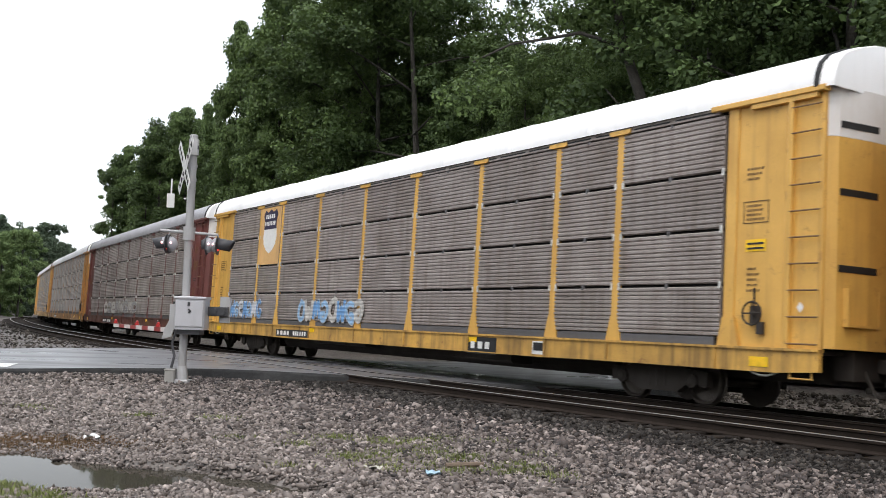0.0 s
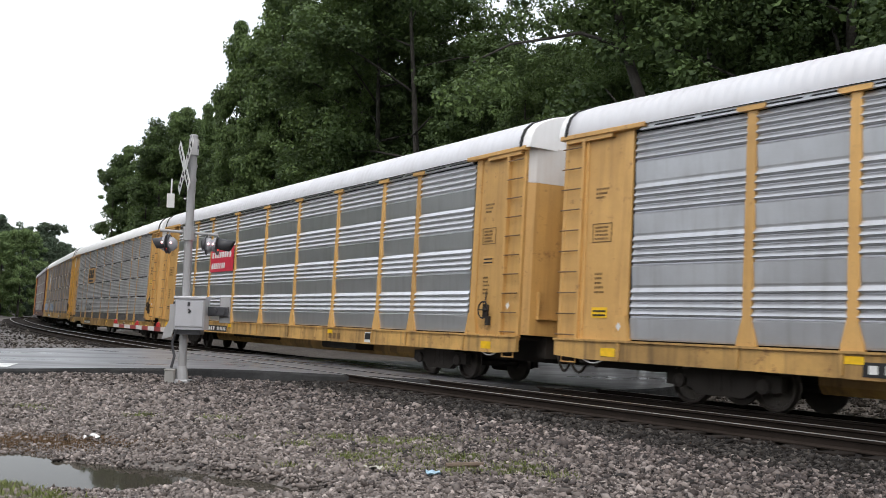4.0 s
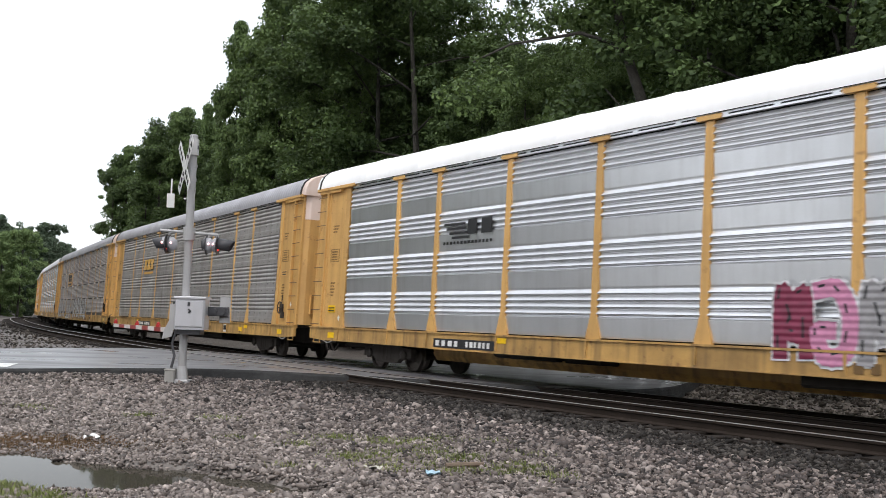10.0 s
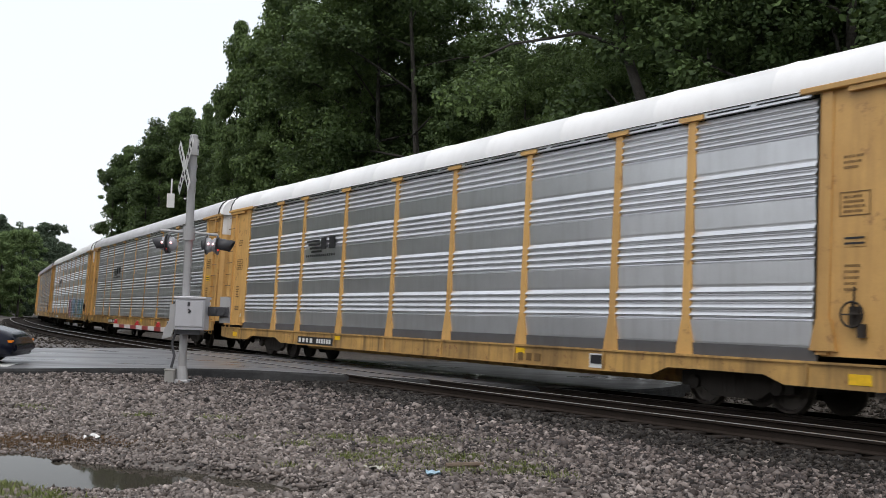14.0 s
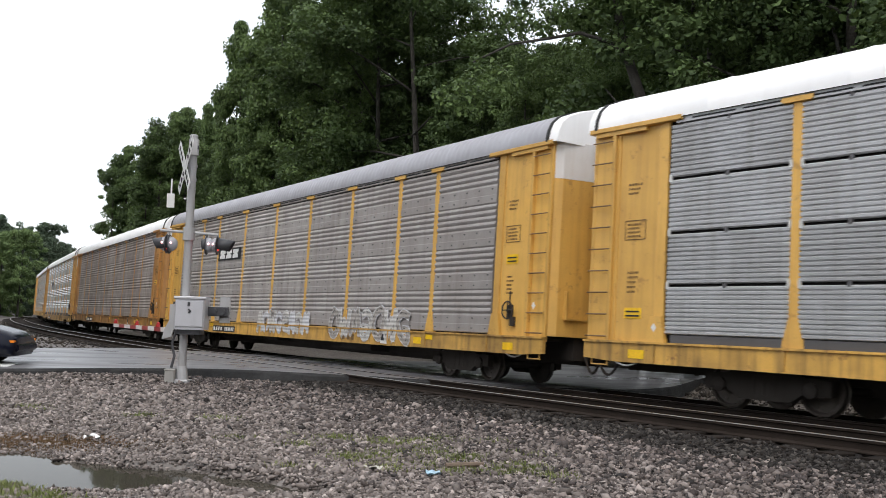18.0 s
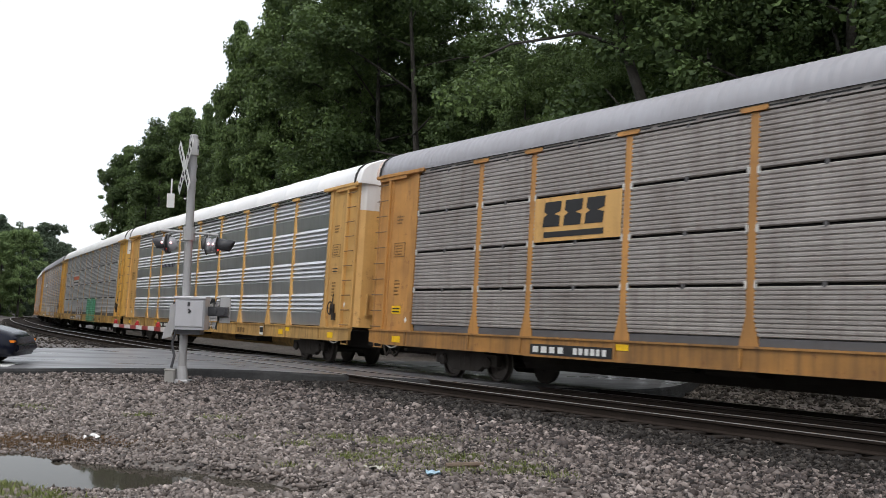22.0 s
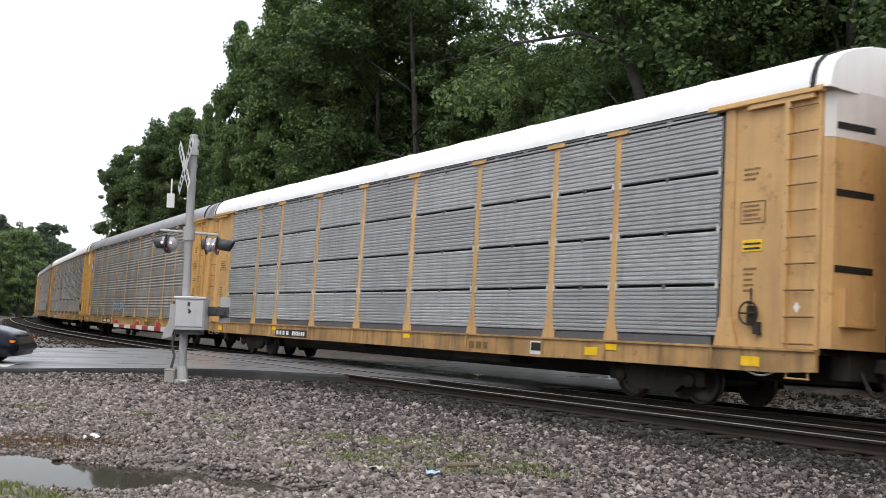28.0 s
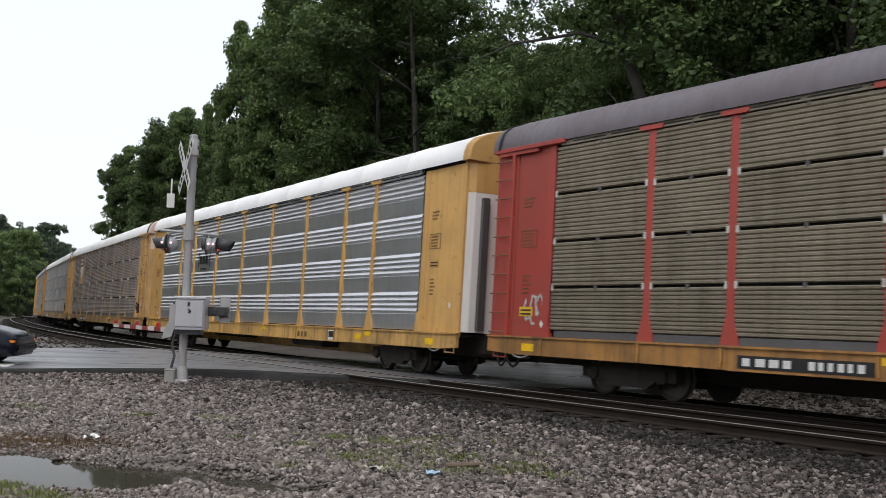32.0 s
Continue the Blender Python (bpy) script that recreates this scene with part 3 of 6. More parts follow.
def end_door_geo(sgn, z0, z1):
    """Two bowed leaves with a flanged middle joint."""
    g = Geo()
    prof = [(-1.44, 13.66), (-1.25, 13.80), (-0.6, 13.90), (-0.03, 13.93), (0.03, 13.93), (0.6, 13.90), (1.25, 13.80), (1.44, 13.66), (1.40, 13.5), (-1.40, 13.5)]
    g.bar("z", z0, z1, [(sgn * x, y) for y, x in prof])
    return g


def truck_geo():
    g = Geo()
    for side in (-1, 1):
        out = [(-1.22, 0.60), (-1.22, 0.34), (-0.72, 0.34), (-0.50, 0.20), (0.50, 0.20), (0.72, 0.34), (1.22, 0.34), (1.22, 0.60), (0.75, 0.62), (0.45, 0.78), (-0.45, 0.78), (-0.75, 0.62)]
        g.bar("y", *sorted((side * 0.93, side * 1.08)), out)
        for k in (-0.2, 0.0, 0.2):
            g.rod((k, side * 1.02, 0.28), (k, side * 1.02, 0.62), 0.075, 8)
        for k in (-0.89, 0.89):
            g.lathe([(0.0, 0), (0.13, 0), (0.13, side * 0.06), (0.06, side * 0.09)], "y", 10, (k, side * 1.08, 0.42))
    g.box(-0.22, 0.22, -1.05, 1.05, 0.42, 0.76, 0, 0.03)
    return g


def wheelset_geo():
    g = Geo()
    g.rod((0, -0.95, 0), (0, 0.95, 0), 0.085, 10)
    for side in (-1, 1):
        g.lathe([(0.10, side * 0.66), (0.16, side * 0.64), (0.36, side * 0.665), (0.44, side * 0.665), (0.45, side * 0.685), (0.42, side * 0.70), (0.415, side * 0.80), (0.37, side * 0.81), (0.34, side * 0.755), (0.17, side * 0.76), (0.12, side * 0.82)], "y", 22)
        for i in range(4):
            a = math.pi / 2 * i
            g.lathe([(0.0, side * 0.765), (0.04, side * 0.765), (0.03, side * 0.772)], "y", 6, (0.26 * math.cos(a), 0, 0.26 * math.sin(a)))
    return g


def coupler_geo(sgn):
    g = Geo()
    g.box(*sorted((sgn * 13.5, sgn * 14.05)), -0.12, 0.12, 0.74, 0.98, 0, 0.03)
    g.box(*sorted((sgn * 14.0, sgn * 14.32)), -0.20, 0.16, 0.68, 1.02, 0, 0.05)
    g.box(*sorted((sgn * 13.45, sgn * 13.78)), -0.75, 0.75, 0.62, 1.08)
    return g


def hose_geo(sgn):
    g = Geo()
    pts = [(sgn * (13.75 + 0.55 * t), 0.42 + 0.05 * t, 0.80 - 0.42 * math.sin(math.pi * t * 0.85)) for t in np.linspace(0, 1, 8)]
    for p, q in zip(pts, pts[1:]):
        g.rod(p, q, 0.028, 6)
    return g


def step_geo(sgn):
    g = Geo()
    for x in (13.15, 13.55):
        g.rod((sgn * x, 1.46, 0.98), (sgn * x, 1.46, 0.60), 0.016, 6)
    g.rod((sgn * 13.13, 1.46, 0.61), (sgn * 13.57, 1.46, 0.61), 0.016, 6)
    return g


def pipe_geo(sgn):
    g = Geo()
    pts = [(sgn * (12.2 + 0.9 * t), 1.47, 0.78 - 0.16 * math.sin(math.pi * t)) for t in np.linspace(0, 1, 8)]
    for p, q in zip(pts, pts[1:]):
        g.rod(p, q, 0.018, 5)
    return g


def brake_geo():
    g = Geo()
    g.lathe([(0.0, 0.0), (0.05, 0.0), (0.05, 0.05), (0.0, 0.07)], "y", 8, (0, 1.50, 0))
    for i in range(12):
        a, b = 2 * math.pi * i / 12, 2 * math.pi * (i + 1) / 12
        g.rod((0.19 * math.cos(a), 1.56, 0.19 * math.sin(a)), (0.19 * math.cos(b), 1.56, 0.19 * math.sin(b)), 0.018, 5)
    for i in range(4):
        a = math.pi / 2 * i
        g.rod((0, 1.55, 0), (0.19 * math.cos(a), 1.56, 0.19 * math.sin(a)), 0.014, 5)
    g.box(-0.09, 0.09, 1.43, 1.52, -0.16, 0.12, 0, 0.02)
    g.rod((0.0, 1.50, 0.1), (0.03, 1.47, 0.42), 0.016, 5)
    g.box(-0.20, -0.08, 1.45, 1.56, -0.34, -0.14, 0, 0.02)
    return g


def plate(car, name, material, x0, x1, z0, z1, y=1.512, thick=0.006, label="", round_=0.0):
    """A thin sheet or painted field on the side that faces the camera."""
    g = Geo()
    if round_:
        pts = []
        cx, cz, a, b = (x0 + x1) / 2, (z0 + z1) / 2, abs(x1 - x0) / 2, abs(z1 - z0) / 2
        for i in range(20):
            t = 2 * math.pi * i / 20
            c, s_ = math.cos(t), math.sin(t)
            e = 2.0 / round_
            pts.append((cx + a * math.copysign(abs(c) ** e, c), cz + b * math.copysign(abs(s_) ** e, s_)))
        g.bar("y", y, y + thick, pts)
    else:
        g.box(min(x0, x1), max(x0, x1), y, y + thick, z0, z1)
    return part(name, g, material, car, label)


def bars(car, name, material, x0, x1, z0, z1, count, y=1.518, gap=0.35, seed=0):
    """Lettering that cannot be read: a row of bars of its size and colour, in one mesh."""
    r = random.Random(seed)
    g = Geo()
    step = (x0 - x1) / count
    for i in range(count):
        a = x0 - step * i
        w = step * (1 - gap) * r.uniform(0.75, 1.1)
        g.box(a - w, a, y, y + 0.005, z0, z1)
    return tagged(part(name, g, material, car), kind="stuff")


SPRAY = {}


def spray(name, color):
    """Spray paint that lies over the ribs of the sheets."""
    if name not in SPRAY:
        m, n, l, b = mat("spray_" + name, 0.45)
        c = coords(n, l, "Object", False)
        g1 = noise_fac(n, l, c, 5.0, 5, 0.7)
        l.new(ramp(n, l, g1, [(0.3, tuple(v * 0.7 for v in color)), (0.7, tuple(min(1, v * 1.15) for v in color))]), b.inputs["Base Color"])
        wv = n.new("ShaderNodeTexWave")
        wv.bands_direction = "Z"
        wv.inputs["Scale"].default_value = 2.75
        wv.inputs["Distortion"].default_value = 0.0
        l.new(c, wv.inputs["Vector"])
        bump(n, l, b, wv.outputs["Fac"], 0.45, 0.02)
        SPRAY[name] = m
    return SPRAY[name]


for nm, c in (("white", (0.58, 0.58, 0.60)), ("black", (0.02, 0.02, 0.022)), ("blue", (0.16, 0.34, 0.62)), ("sky", (0.28, 0.45, 0.66)), ("green", (0.05, 0.34, 0.16)), ("mint", (0.12, 0.45, 0.28)),
              ("purple", (0.22, 0.06, 0.25)), ("pink", (0.55, 0.22, 0.36)), ("wine", (0.22, 0.03, 0.07)), ("teal", (0.06, 0.24, 0.25)), ("pale", (0.52, 0.50, 0.47)), ("orange", (0.62, 0.26, 0.05)), ("grey", (0.30, 0.29, 0.30)), ("taupe", (0.36, 0.33, 0.30)), ("lime", (0.30, 0.55, 0.06))):
    spray(nm, c)


def stroke(g, pts, w, y, thick=0.004):
    """A painted line of even width."""
    for (ax, az), (bx, bz) in zip(pts, pts[1:]):
        dx, dz = bx - ax, bz - az
        d = math.hypot(dx, dz) or 1.0
        nx, nz = -dz / d * w / 2, dx / d * w / 2
        ex, ez = dx / d * w * 0.35, dz / d * w * 0.35
        g.bar("y", y, y + thick, [(ax - ex + nx, az - ez + nz), (ax - ex - nx, az - ez - nz), (bx + ex - nx, bz + ez - nz), (bx + ex + nx, bz + ez + nz)])


SWEEPS = [[(0.50, 0.96), (0.10, 0.70), (0.12, 0.25), (0.52, 0.04), (0.90, 0.30), (0.86, 0.72), (0.50, 0.96)],
          [(0.88, 0.86), (0.45, 0.97), (0.12, 0.62), (0.30, 0.18), (0.75, 0.06), (0.90, 0.36), (0.55, 0.46)],
          [(0.08, 0.92), (0.20, 0.12), (0.48, 0.60), (0.74, 0.10), (0.92, 0.90)],
          [(0.86, 0.82), (0.34, 0.95), (0.16, 0.64), (0.82, 0.40), (0.66, 0.07), (0.10, 0.14)],
          [(0.12, 0.08), (0.30, 0.92), (0.52, 0.46), (0.40, 0.36), (0.72, 0.90), (0.90, 0.06)]]


def sweep(pts, per=4):
    """A smooth line through a few points."""
    p = [np.array(q) for q in (pts[0], *pts, pts[-1])]
    out = []
    for a, b, c, d in zip(p, p[1:], p[2:], p[3:]):
        for k in range(per):
            t = k / per
            out.append(tuple(0.5 * (2 * b + (c - a) * t + (2 * a - 5 * b + 4 * c - d) * t * t + (3 * b - a - 3 * c + d) * t ** 3)))
    return out + [tuple(p[-1])]


def graffiti(car, x0, x1, z0, z1, letters, fills, edge, shine="", seed=1, y=1.531, label="", back="", fat=1.0):
    """A sprayed piece: a wash of paint, then fat rounded sweeps with an outline, a fill and highlights. x0 is the end towards the engine."""
    r = random.Random(seed)
    step = (x0 - x1) / letters
    if back:
        # the ragged wash of colour behind the sweeps
        n = letters * 7
        low = [(x0 + 0.15 - (x0 - x1 + 0.3) * k / n, z0 + r.uniform(-0.04, 0.14)) for k in range(n + 1)]
        high = [(x0 + 0.15 - (x0 - x1 + 0.3) * k / n, z1 - r.uniform(-0.06, 0.24)) for k in range(n, -1, -1)]
        tagged(part("graffiti_wash", Geo().bar("y", y - 0.012, y - 0.001, low + high), SPRAY[back], car), kind="stuff")
    for i in range(letters):
        left = x0 - step * i
        w = min(step * 0.25, (z1 - z0) * 0.17) * fat
        lean = r.uniform(-0.12, 0.12)
        lo, hi = z0 + w * 0.6 + r.uniform(0, 0.10), z1 - w * 0.6 - r.uniform(0, 0.14)
        flip = r.random() < 0.5
        shape = [((1 - a if flip else a) + r.uniform(-0.07, 0.07), b + r.uniform(-0.07, 0.07)) for a, b in SWEEPS[r.randrange(5)]]
        pts = sweep([(left - step * (0.02 + 0.96 * a + lean * (b - 0.5)), lo + (hi - lo) * min(1, max(0, b))) for a, b in shape])
        yy = y + 0.003 * (i % 2)
        out, fil = Geo(), Geo()
        for k, (p, q) in enumerate(zip(pts, pts[1:])):
            stroke(out, [p, q], w * 1.32, yy + 0.00004 * k, 0.0022)
            stroke(fil, [p, q], w, yy + 0.0065 + 0.00004 * k, 0.002)
        letter = tagged(part("graffiti_shape", out, SPRAY[edge], car, label), kind="stuff")
        tagged(part("shape_fill", fil, SPRAY[fills[i % len(fills)]], letter), kind="stuff")
        if shine:
            hi_ = Geo()
            for p, q in list(zip(pts, pts[1:]))[1::3]:
                stroke(hi_, [(p[0] + w * 0.2, p[1] + w * 0.18), (q[0] + w * 0.2, q[1] + w * 0.18)], w * 0.15, yy + 0.0105, 0.001)
            tagged(part("shape_shine", hi_, SPRAY[shine], letter), kind="stuff")


def scrawl(car, x0, x1, z0, z1, color, seed, w=0.05, turns=9, y=1.531, label=""):
    """A loose one-line tag."""
    r = random.Random(seed)
    g = Geo()
    for k in range(turns):
        cx = x0 + (x1 - x0) * (k + 0.5) / turns
        pts, a0 = [], r.uniform(0, 6.28)
        rx, rz = abs(x1 - x0) / turns * r.uniform(0.45, 0.7), (z1 - z0) / 2 * r.uniform(0.6, 1.0)
        for i in range(9):
            t = a0 + i * r.uniform(0.45, 0.75)
            pts.append((cx + rx * math.cos(t), (z0 + z1) / 2 + rz * math.sin(t)))
        stroke(g, pts, w, y)
    return tagged(part("graffiti_tag", g, SPRAY[color], car, label), kind="stuff")


def build_railcar(spec):
    frame_m, panel_m, roof_m = YELLOWS[spec["frame"]], PANELS[spec["panel"]], ROOFS[spec["roof"]]
    style, drop = spec["style"], spec.get("drop", 0.0)
    raised = drop > 0 or spec.get("raised_sill", False)
    sill_m = SILLS[spec.get("sill", spec["frame"])]
    car = thing("autorack_railcar", Matrix.Identity(4), spec["label"], "railcar", "freight train")
    fk, pk, rk = spec["frame"], spec["panel"], spec["roof"]
    # solid box painted near-black for the unlit inside behind the gaps
    part("body_core", lambda: Geo().box(-13.45, 13.45, -1.385, 1.385, 1.07, 5.35), M_CORE, car, "near-black box standing in for the unlit inside", key="core")
    part("underframe", lambda: Geo().box(-13.6, 13.6, -0.36, 0.36, 0.52, 1.03).box(-13.6, 13.6, -1.40, 1.40, 1.0, 1.06).box(-5.5, -3.2, 0.5, 1.2, 0.46, 0.98, 0, 0.05).box(1.5, 2.6, 0.6, 1.15, 0.55, 0.98, 0, 0.05).rod((3.0, 0.9, 0.72), (5.2, 0.9, 0.72), 0.17, 10), M_UNDER, car, key="underframe")
    # under-car shade is put into the centre sill's dark colour, except on bold cars
    part("centre_sill", lambda: Geo().bar("x", -8.3, 8.3, [(-0.62, 0.96), (-0.62, 0.50), (-0.50, 0.36), (0.50, 0.36), (0.62, 0.50), (0.62, 0.96)]), sill_m if style == "bold" else M_UNDER, car, key=("csill", sill_m.name if style == "bold" else ""))
    for side in (1, -1):
        part("side_sill", lambda: sill_geo(side, drop, raised), sill_m, car, key=("sill", side, sill_m.name, drop, raised))
        if drop:
            part("lower_panel", lambda: Geo().box(-11.8, 11.8, *sorted((side * 1.42, side * 1.478)), 1.075 - drop, 1.10), M_KICK, car, "dark grey lower panel", key=("lowpan", side, drop))
        for i in range(9):
            a, b = POSTS[i + 1] + 0.085, POSTS[i] - 0.085
            w = round(b - a, 3)
            if side == 1 and style == "fine":
                for t in range(4):
                    part("screen_panel", lambda: panel_geo(-w / 2, w / 2, [TIERS[t]], style, side), panel_m, car, at=((a + b) / 2, 0, 0), key=("pan", w, t, style, side, pk))
            else:
                part("screen_panel", lambda: panel_geo(-w / 2, w / 2, TIERS if style == "fine" else BANDS, style, side), panel_m, car, at=((a + b) / 2, 0, 0), key=("pan", w, style, side, pk))
        if style == "fine":
            for i in range(9):
                a, b = POSTS[i + 1] + 0.2, POSTS[i] - 0.2
                w = round(b - a, 3)
                part("kick_plate", lambda: Geo().box(-w / 2, w / 2, *sorted((side * 1.43, side * 1.488)), 1.072, 1.215), M_KICK, car, "dark grey kick plate", at=((a + b) / 2, 0, 0), key=("kick", w, side))
        part("eave_rail", lambda: Geo().box(-11.6, 11.6, *sorted((side * 1.43, side * 1.515)), EAVE + 0.012, EAVE + 0.118), panel_m, car, key=("eave", side, pk))
        if side == 1:
            def slot_geo():
                g = Geo()
                x = -11.5
                while x < 11.3:
                    g.box(x, x + 0.95, 1.50, 1.5185, EAVE + 0.05, EAVE + 0.078)
                    x += 1.09
                return g
            tagged(part("eave_gap", slot_geo, M_STRAP, car, key="slots"), kind="stuff")
            if style == "wavy":
                def bolt_geo():
                    g = Geo()
                    for z0_, z1_ in BANDS:
                        for zz in (z0_ + 0.10, z0_ + 0.33):
                            for a, b in zip(POSTS, POSTS[1:]):
                                n_ = max(3, round((a - b) / 0.55))
                                for q in range(n_):
                                    xx = b + (a - b) * (q + 0.5) / n_
                                    g.box(xx - 0.015, xx + 0.015, 1.47, 1.504, zz - 0.015, zz + 0.015)
                    return g
                tagged(part("lap_bolts", bolt_geo, M_KICK, car, "rows of dark lap bolts", key="bolts"), kind="stuff")
        for x in POSTS[1:-1]:
            part("post", lambda: post_geo(side, drop), frame_m, car, at=(x, 0, 0), key=("post", side, fk, drop))
        if side == 1 and style == "fine":
            def clip_geo():
                return Geo().box(-0.028, 0.028, 1.47, 1.514, -0.062, 0.062, 0, 0.008)
            for x in POSTS:
                for z in (2.104, 3.059, 4.056):
                    for dx in (-0.102, 0.102):
                        if abs(x + dx) > 11.8:
                            continue
                        part("panel_clip", clip_geo, M_CLIP, car, at=(x + dx, 0, z), key="clip")
            def tab_geo():
                return Geo().box(-0.035, 0.035, 1.46, 1.506, -0.055, 0.035, 0, 0.006)
            for a, b in zip(POSTS, POSTS[1:]):
                for z in (2.104, 3.059, 4.056, 5.06):
                    part("panel_tab", tab_geo, M_KICK, car, at=((a + b) / 2, 0, z), key="tab")
        for sgn in (1, -1):
            part("end_plating", lambda: end_sheet_geo(sgn, side), frame_m, car, key=("endside", sgn, side, fk))
            for c, w, y in ((11.92, 0.14, 1.48), (13.66, 0.05, 1.475)) if spec.get("smooth_end") else ((11.92, 0.14, 1.493), (13.05, 0.07, 1.485), (13.66, 0.05, 1.472)):
                part("end_post", lambda: end_post_geo(sgn, side, c, w, y), frame_m, car, key=("endpost", c, y, sgn, side, fk))
            if not spec.get("smooth_end"):
                part("head_beam", lambda: head_beam_geo(sgn, side), frame_m, car, key=("beam", sgn, side, fk))
            if not spec.get("smooth_end"):
                ladder = part("ladder", lambda: Geo().box(*sorted((sgn * 13.06, sgn * 13.15)), *sorted((side * 1.44, side * 1.545)), 1.05, EAVE - 0.02, 0, 0.01), frame_m, car, key=("stile", sgn, side, fk))
                if side == 1:
                    for i in range(10):
                        part("rung", lambda: Geo().rod((sgn * 13.12, 1.535, 0), (sgn * 13.68, 1.535, 0), 0.015, 6), M_RUNG, ladder, at=(0, 0, 1.15 + i * 0.42), key=("rung", sgn))
                else:
                    tagged(part("ladder_rungs", lambda: ladder_geo(sgn, side), M_RUNG, ladder, key=("ladder", sgn, side)), kind="stuff")
    ribbed = spec.get("ribbed", rk != "white")
    part("roof", lambda: roof_geo(-13.60, 13.60, ribbed), roof_m, car, key=("roof", rk, ribbed), smooth=True)
    cap_m = {"white": ROOFS["white"], "pink": M_ENDPINK, "own": roof_m, "yellow": frame_m}[spec.get("cap", "white")]
    top_m = {"white": M_ENDWHITE, "pink": M_ENDPINK, "own": frame_m, "yellow": frame_m}[spec.get("cap", "white")]
    for sgn in (1, -1):
        part("roof_end", lambda: roof_cap_geo(sgn), cap_m, car, key=("cap", sgn, cap_m.name))
        def strap_geo():
            prof = ROOF_PROFILE + [(-y, z) for y, z in ROOF_PROFILE[-2::-1]]
            out = [(y * 1.012, z + 0.014) for y, z in prof] + [(y * 0.95, z - 0.06) for y, z in reversed(prof)]
            return Geo().bar("x", *sorted((sgn * 13.55, sgn * 13.625)), out)
        if not spec.get("smooth_end"):
            part("roof_seal", strap_geo, M_STRAP, car, "black seal at the roof's end", key=("strap", sgn))
        lower = M_ENDWHITE if spec.get("smooth_end") else frame_m
        part("end_door", lambda: end_door_geo(sgn, 1.1, 4.42), lower, car, key=("door", sgn, lower.name))
        part("end_door_top", lambda: end_door_geo(sgn, 4.423, 5.22), top_m, car, key=("doortop", sgn, top_m.name))
        if not spec.get("smooth_end"):
            for z in (2.35, 3.55, 4.62) if spec.get("slots") else ():
                part("door_vent", lambda: Geo().bar("z", -0.055, 0.055, [(sgn * 13.70, 1.22), (sgn * 13.815, 1.22), (sgn * 13.905, 0.62), (sgn * 13.918, 0.40), (sgn * 13.70, 0.40)]), M_BLACK, car, at=(0, 0, z), key=("vent", sgn))
        for y0, y1 in ((0.30, 1.10), (-1.10, -0.30)) if not spec.get("smooth_end") else ():
            part("door_frame", lambda: Geo().bar("x", *sorted((sgn * 13.80, sgn * 13.925)), [(y0, 1.45), (y1, 1.45), (y1, 2.05), (y1 - 0.04, 2.05), (y1 - 0.04, 1.49), (y0 + 0.04, 1.49), (y0 + 0.04, 2.05), (y0, 2.05)]), frame_m, car, key=("dframe", y0, sgn, fk))
        for y0 in (1.0, 0.15) if spec.get("smooth_end") else ():
            part("door_stripe", lambda: Geo().box(*sorted((sgn * 13.78, sgn * 13.935)), y0 - 0.09, y0 + 0.09, 1.15, 4.3), M_KICK, car, "grey vertical stripe", key=("stripe", y0, sgn))
        part("door_edge", lambda: Geo().box(*sorted((sgn * 13.86, sgn * 13.965)), -0.035, 0.035, 1.1, 5.70), M_STRAP, car, "black rubber joint between the door leaves", key=("dedge", sgn))
        part("coupler", lambda: coupler_geo(sgn), M_UNDER, car, key=("coupler", sgn))
        tagged(part("brake_hose", lambda: hose_geo(sgn), M_UNDER, car, key=("hose", sgn)), kind="stuff")
        part("step", lambda: step_geo(sgn), frame_m, car, key=("step", sgn, fk))
        part("release_rod", lambda: pipe_geo(sgn), M_CLIP, car, key=("pipe", sgn))
        truck = part("wheel_truck", truck_geo, M_UNDER, car, "near-black cast steel truck", at=(sgn * 9.9, 0, 0), key="truck")
        for k in (-0.89, 0.89):
            part("wheelset", wheelset_geo, M_WHEEL, truck, at=(k, 0, 0.42), key="wheelset")
    # stencils, plates and reflectors on the sill and the end plating
    r = random.Random(spec["seed"])
    plate(car, "number_plate", M_BLACK, 7.0, 4.55, 0.70 - drop, 0.92 - drop, 1.522)
    bars(car, "stencil", M_WHITE, 6.9, 5.85, 0.745 - drop, 0.875 - drop, 4, 1.529, seed=spec["seed"])
    bars(car, "stencil", M_WHITE, 5.65, 4.65, 0.745 - drop, 0.875 - drop, 6, 1.529, seed=spec["seed"] + 1)
    bars(car, "stencil", M_LABELINK if not spec.get("black_mark") else M_WHITE, -4.35, -5.2, 0.74 - drop, 0.90 - drop, 3, 1.529, seed=spec["seed"] + 2)
    if spec.get("black_mark"):
        plate(car, "number_plate", M_BLACK, -4.2, -5.35, 0.62 - drop, 1.0 - drop, 1.522)
    plate(car, "routing_label", M_WHITE, -6.65, -7.05, 0.70 - drop, 0.98 - drop, 1.522)
    plate(car, "routing_label_field", M_BLACK, -6.69, -7.01, 0.78 - drop, 0.95 - drop, 1.53)
    for x in (12.55, -12.4) if spec["seed"] % 2 else (12.4, -8.4, -12.3):
        plate(car, "reflector", M_REFLECT, x, x - 0.38, 0.76 - drop, 0.92 - drop, 1.523)
    for x in POSTS:
        if raised and abs(abs(x) - 9.9) < 1.2:
            continue
        part("sill_stiffener", lambda: Geo().bar("y", 1.515, 1.548, [(-0.022, 0.70), (0.022, 0.70), (0.035, 1.04), (-0.035, 1.04)]), sill_m, car, at=(x + 0.14, 0, -drop), key=("stiff", sill_m.name))
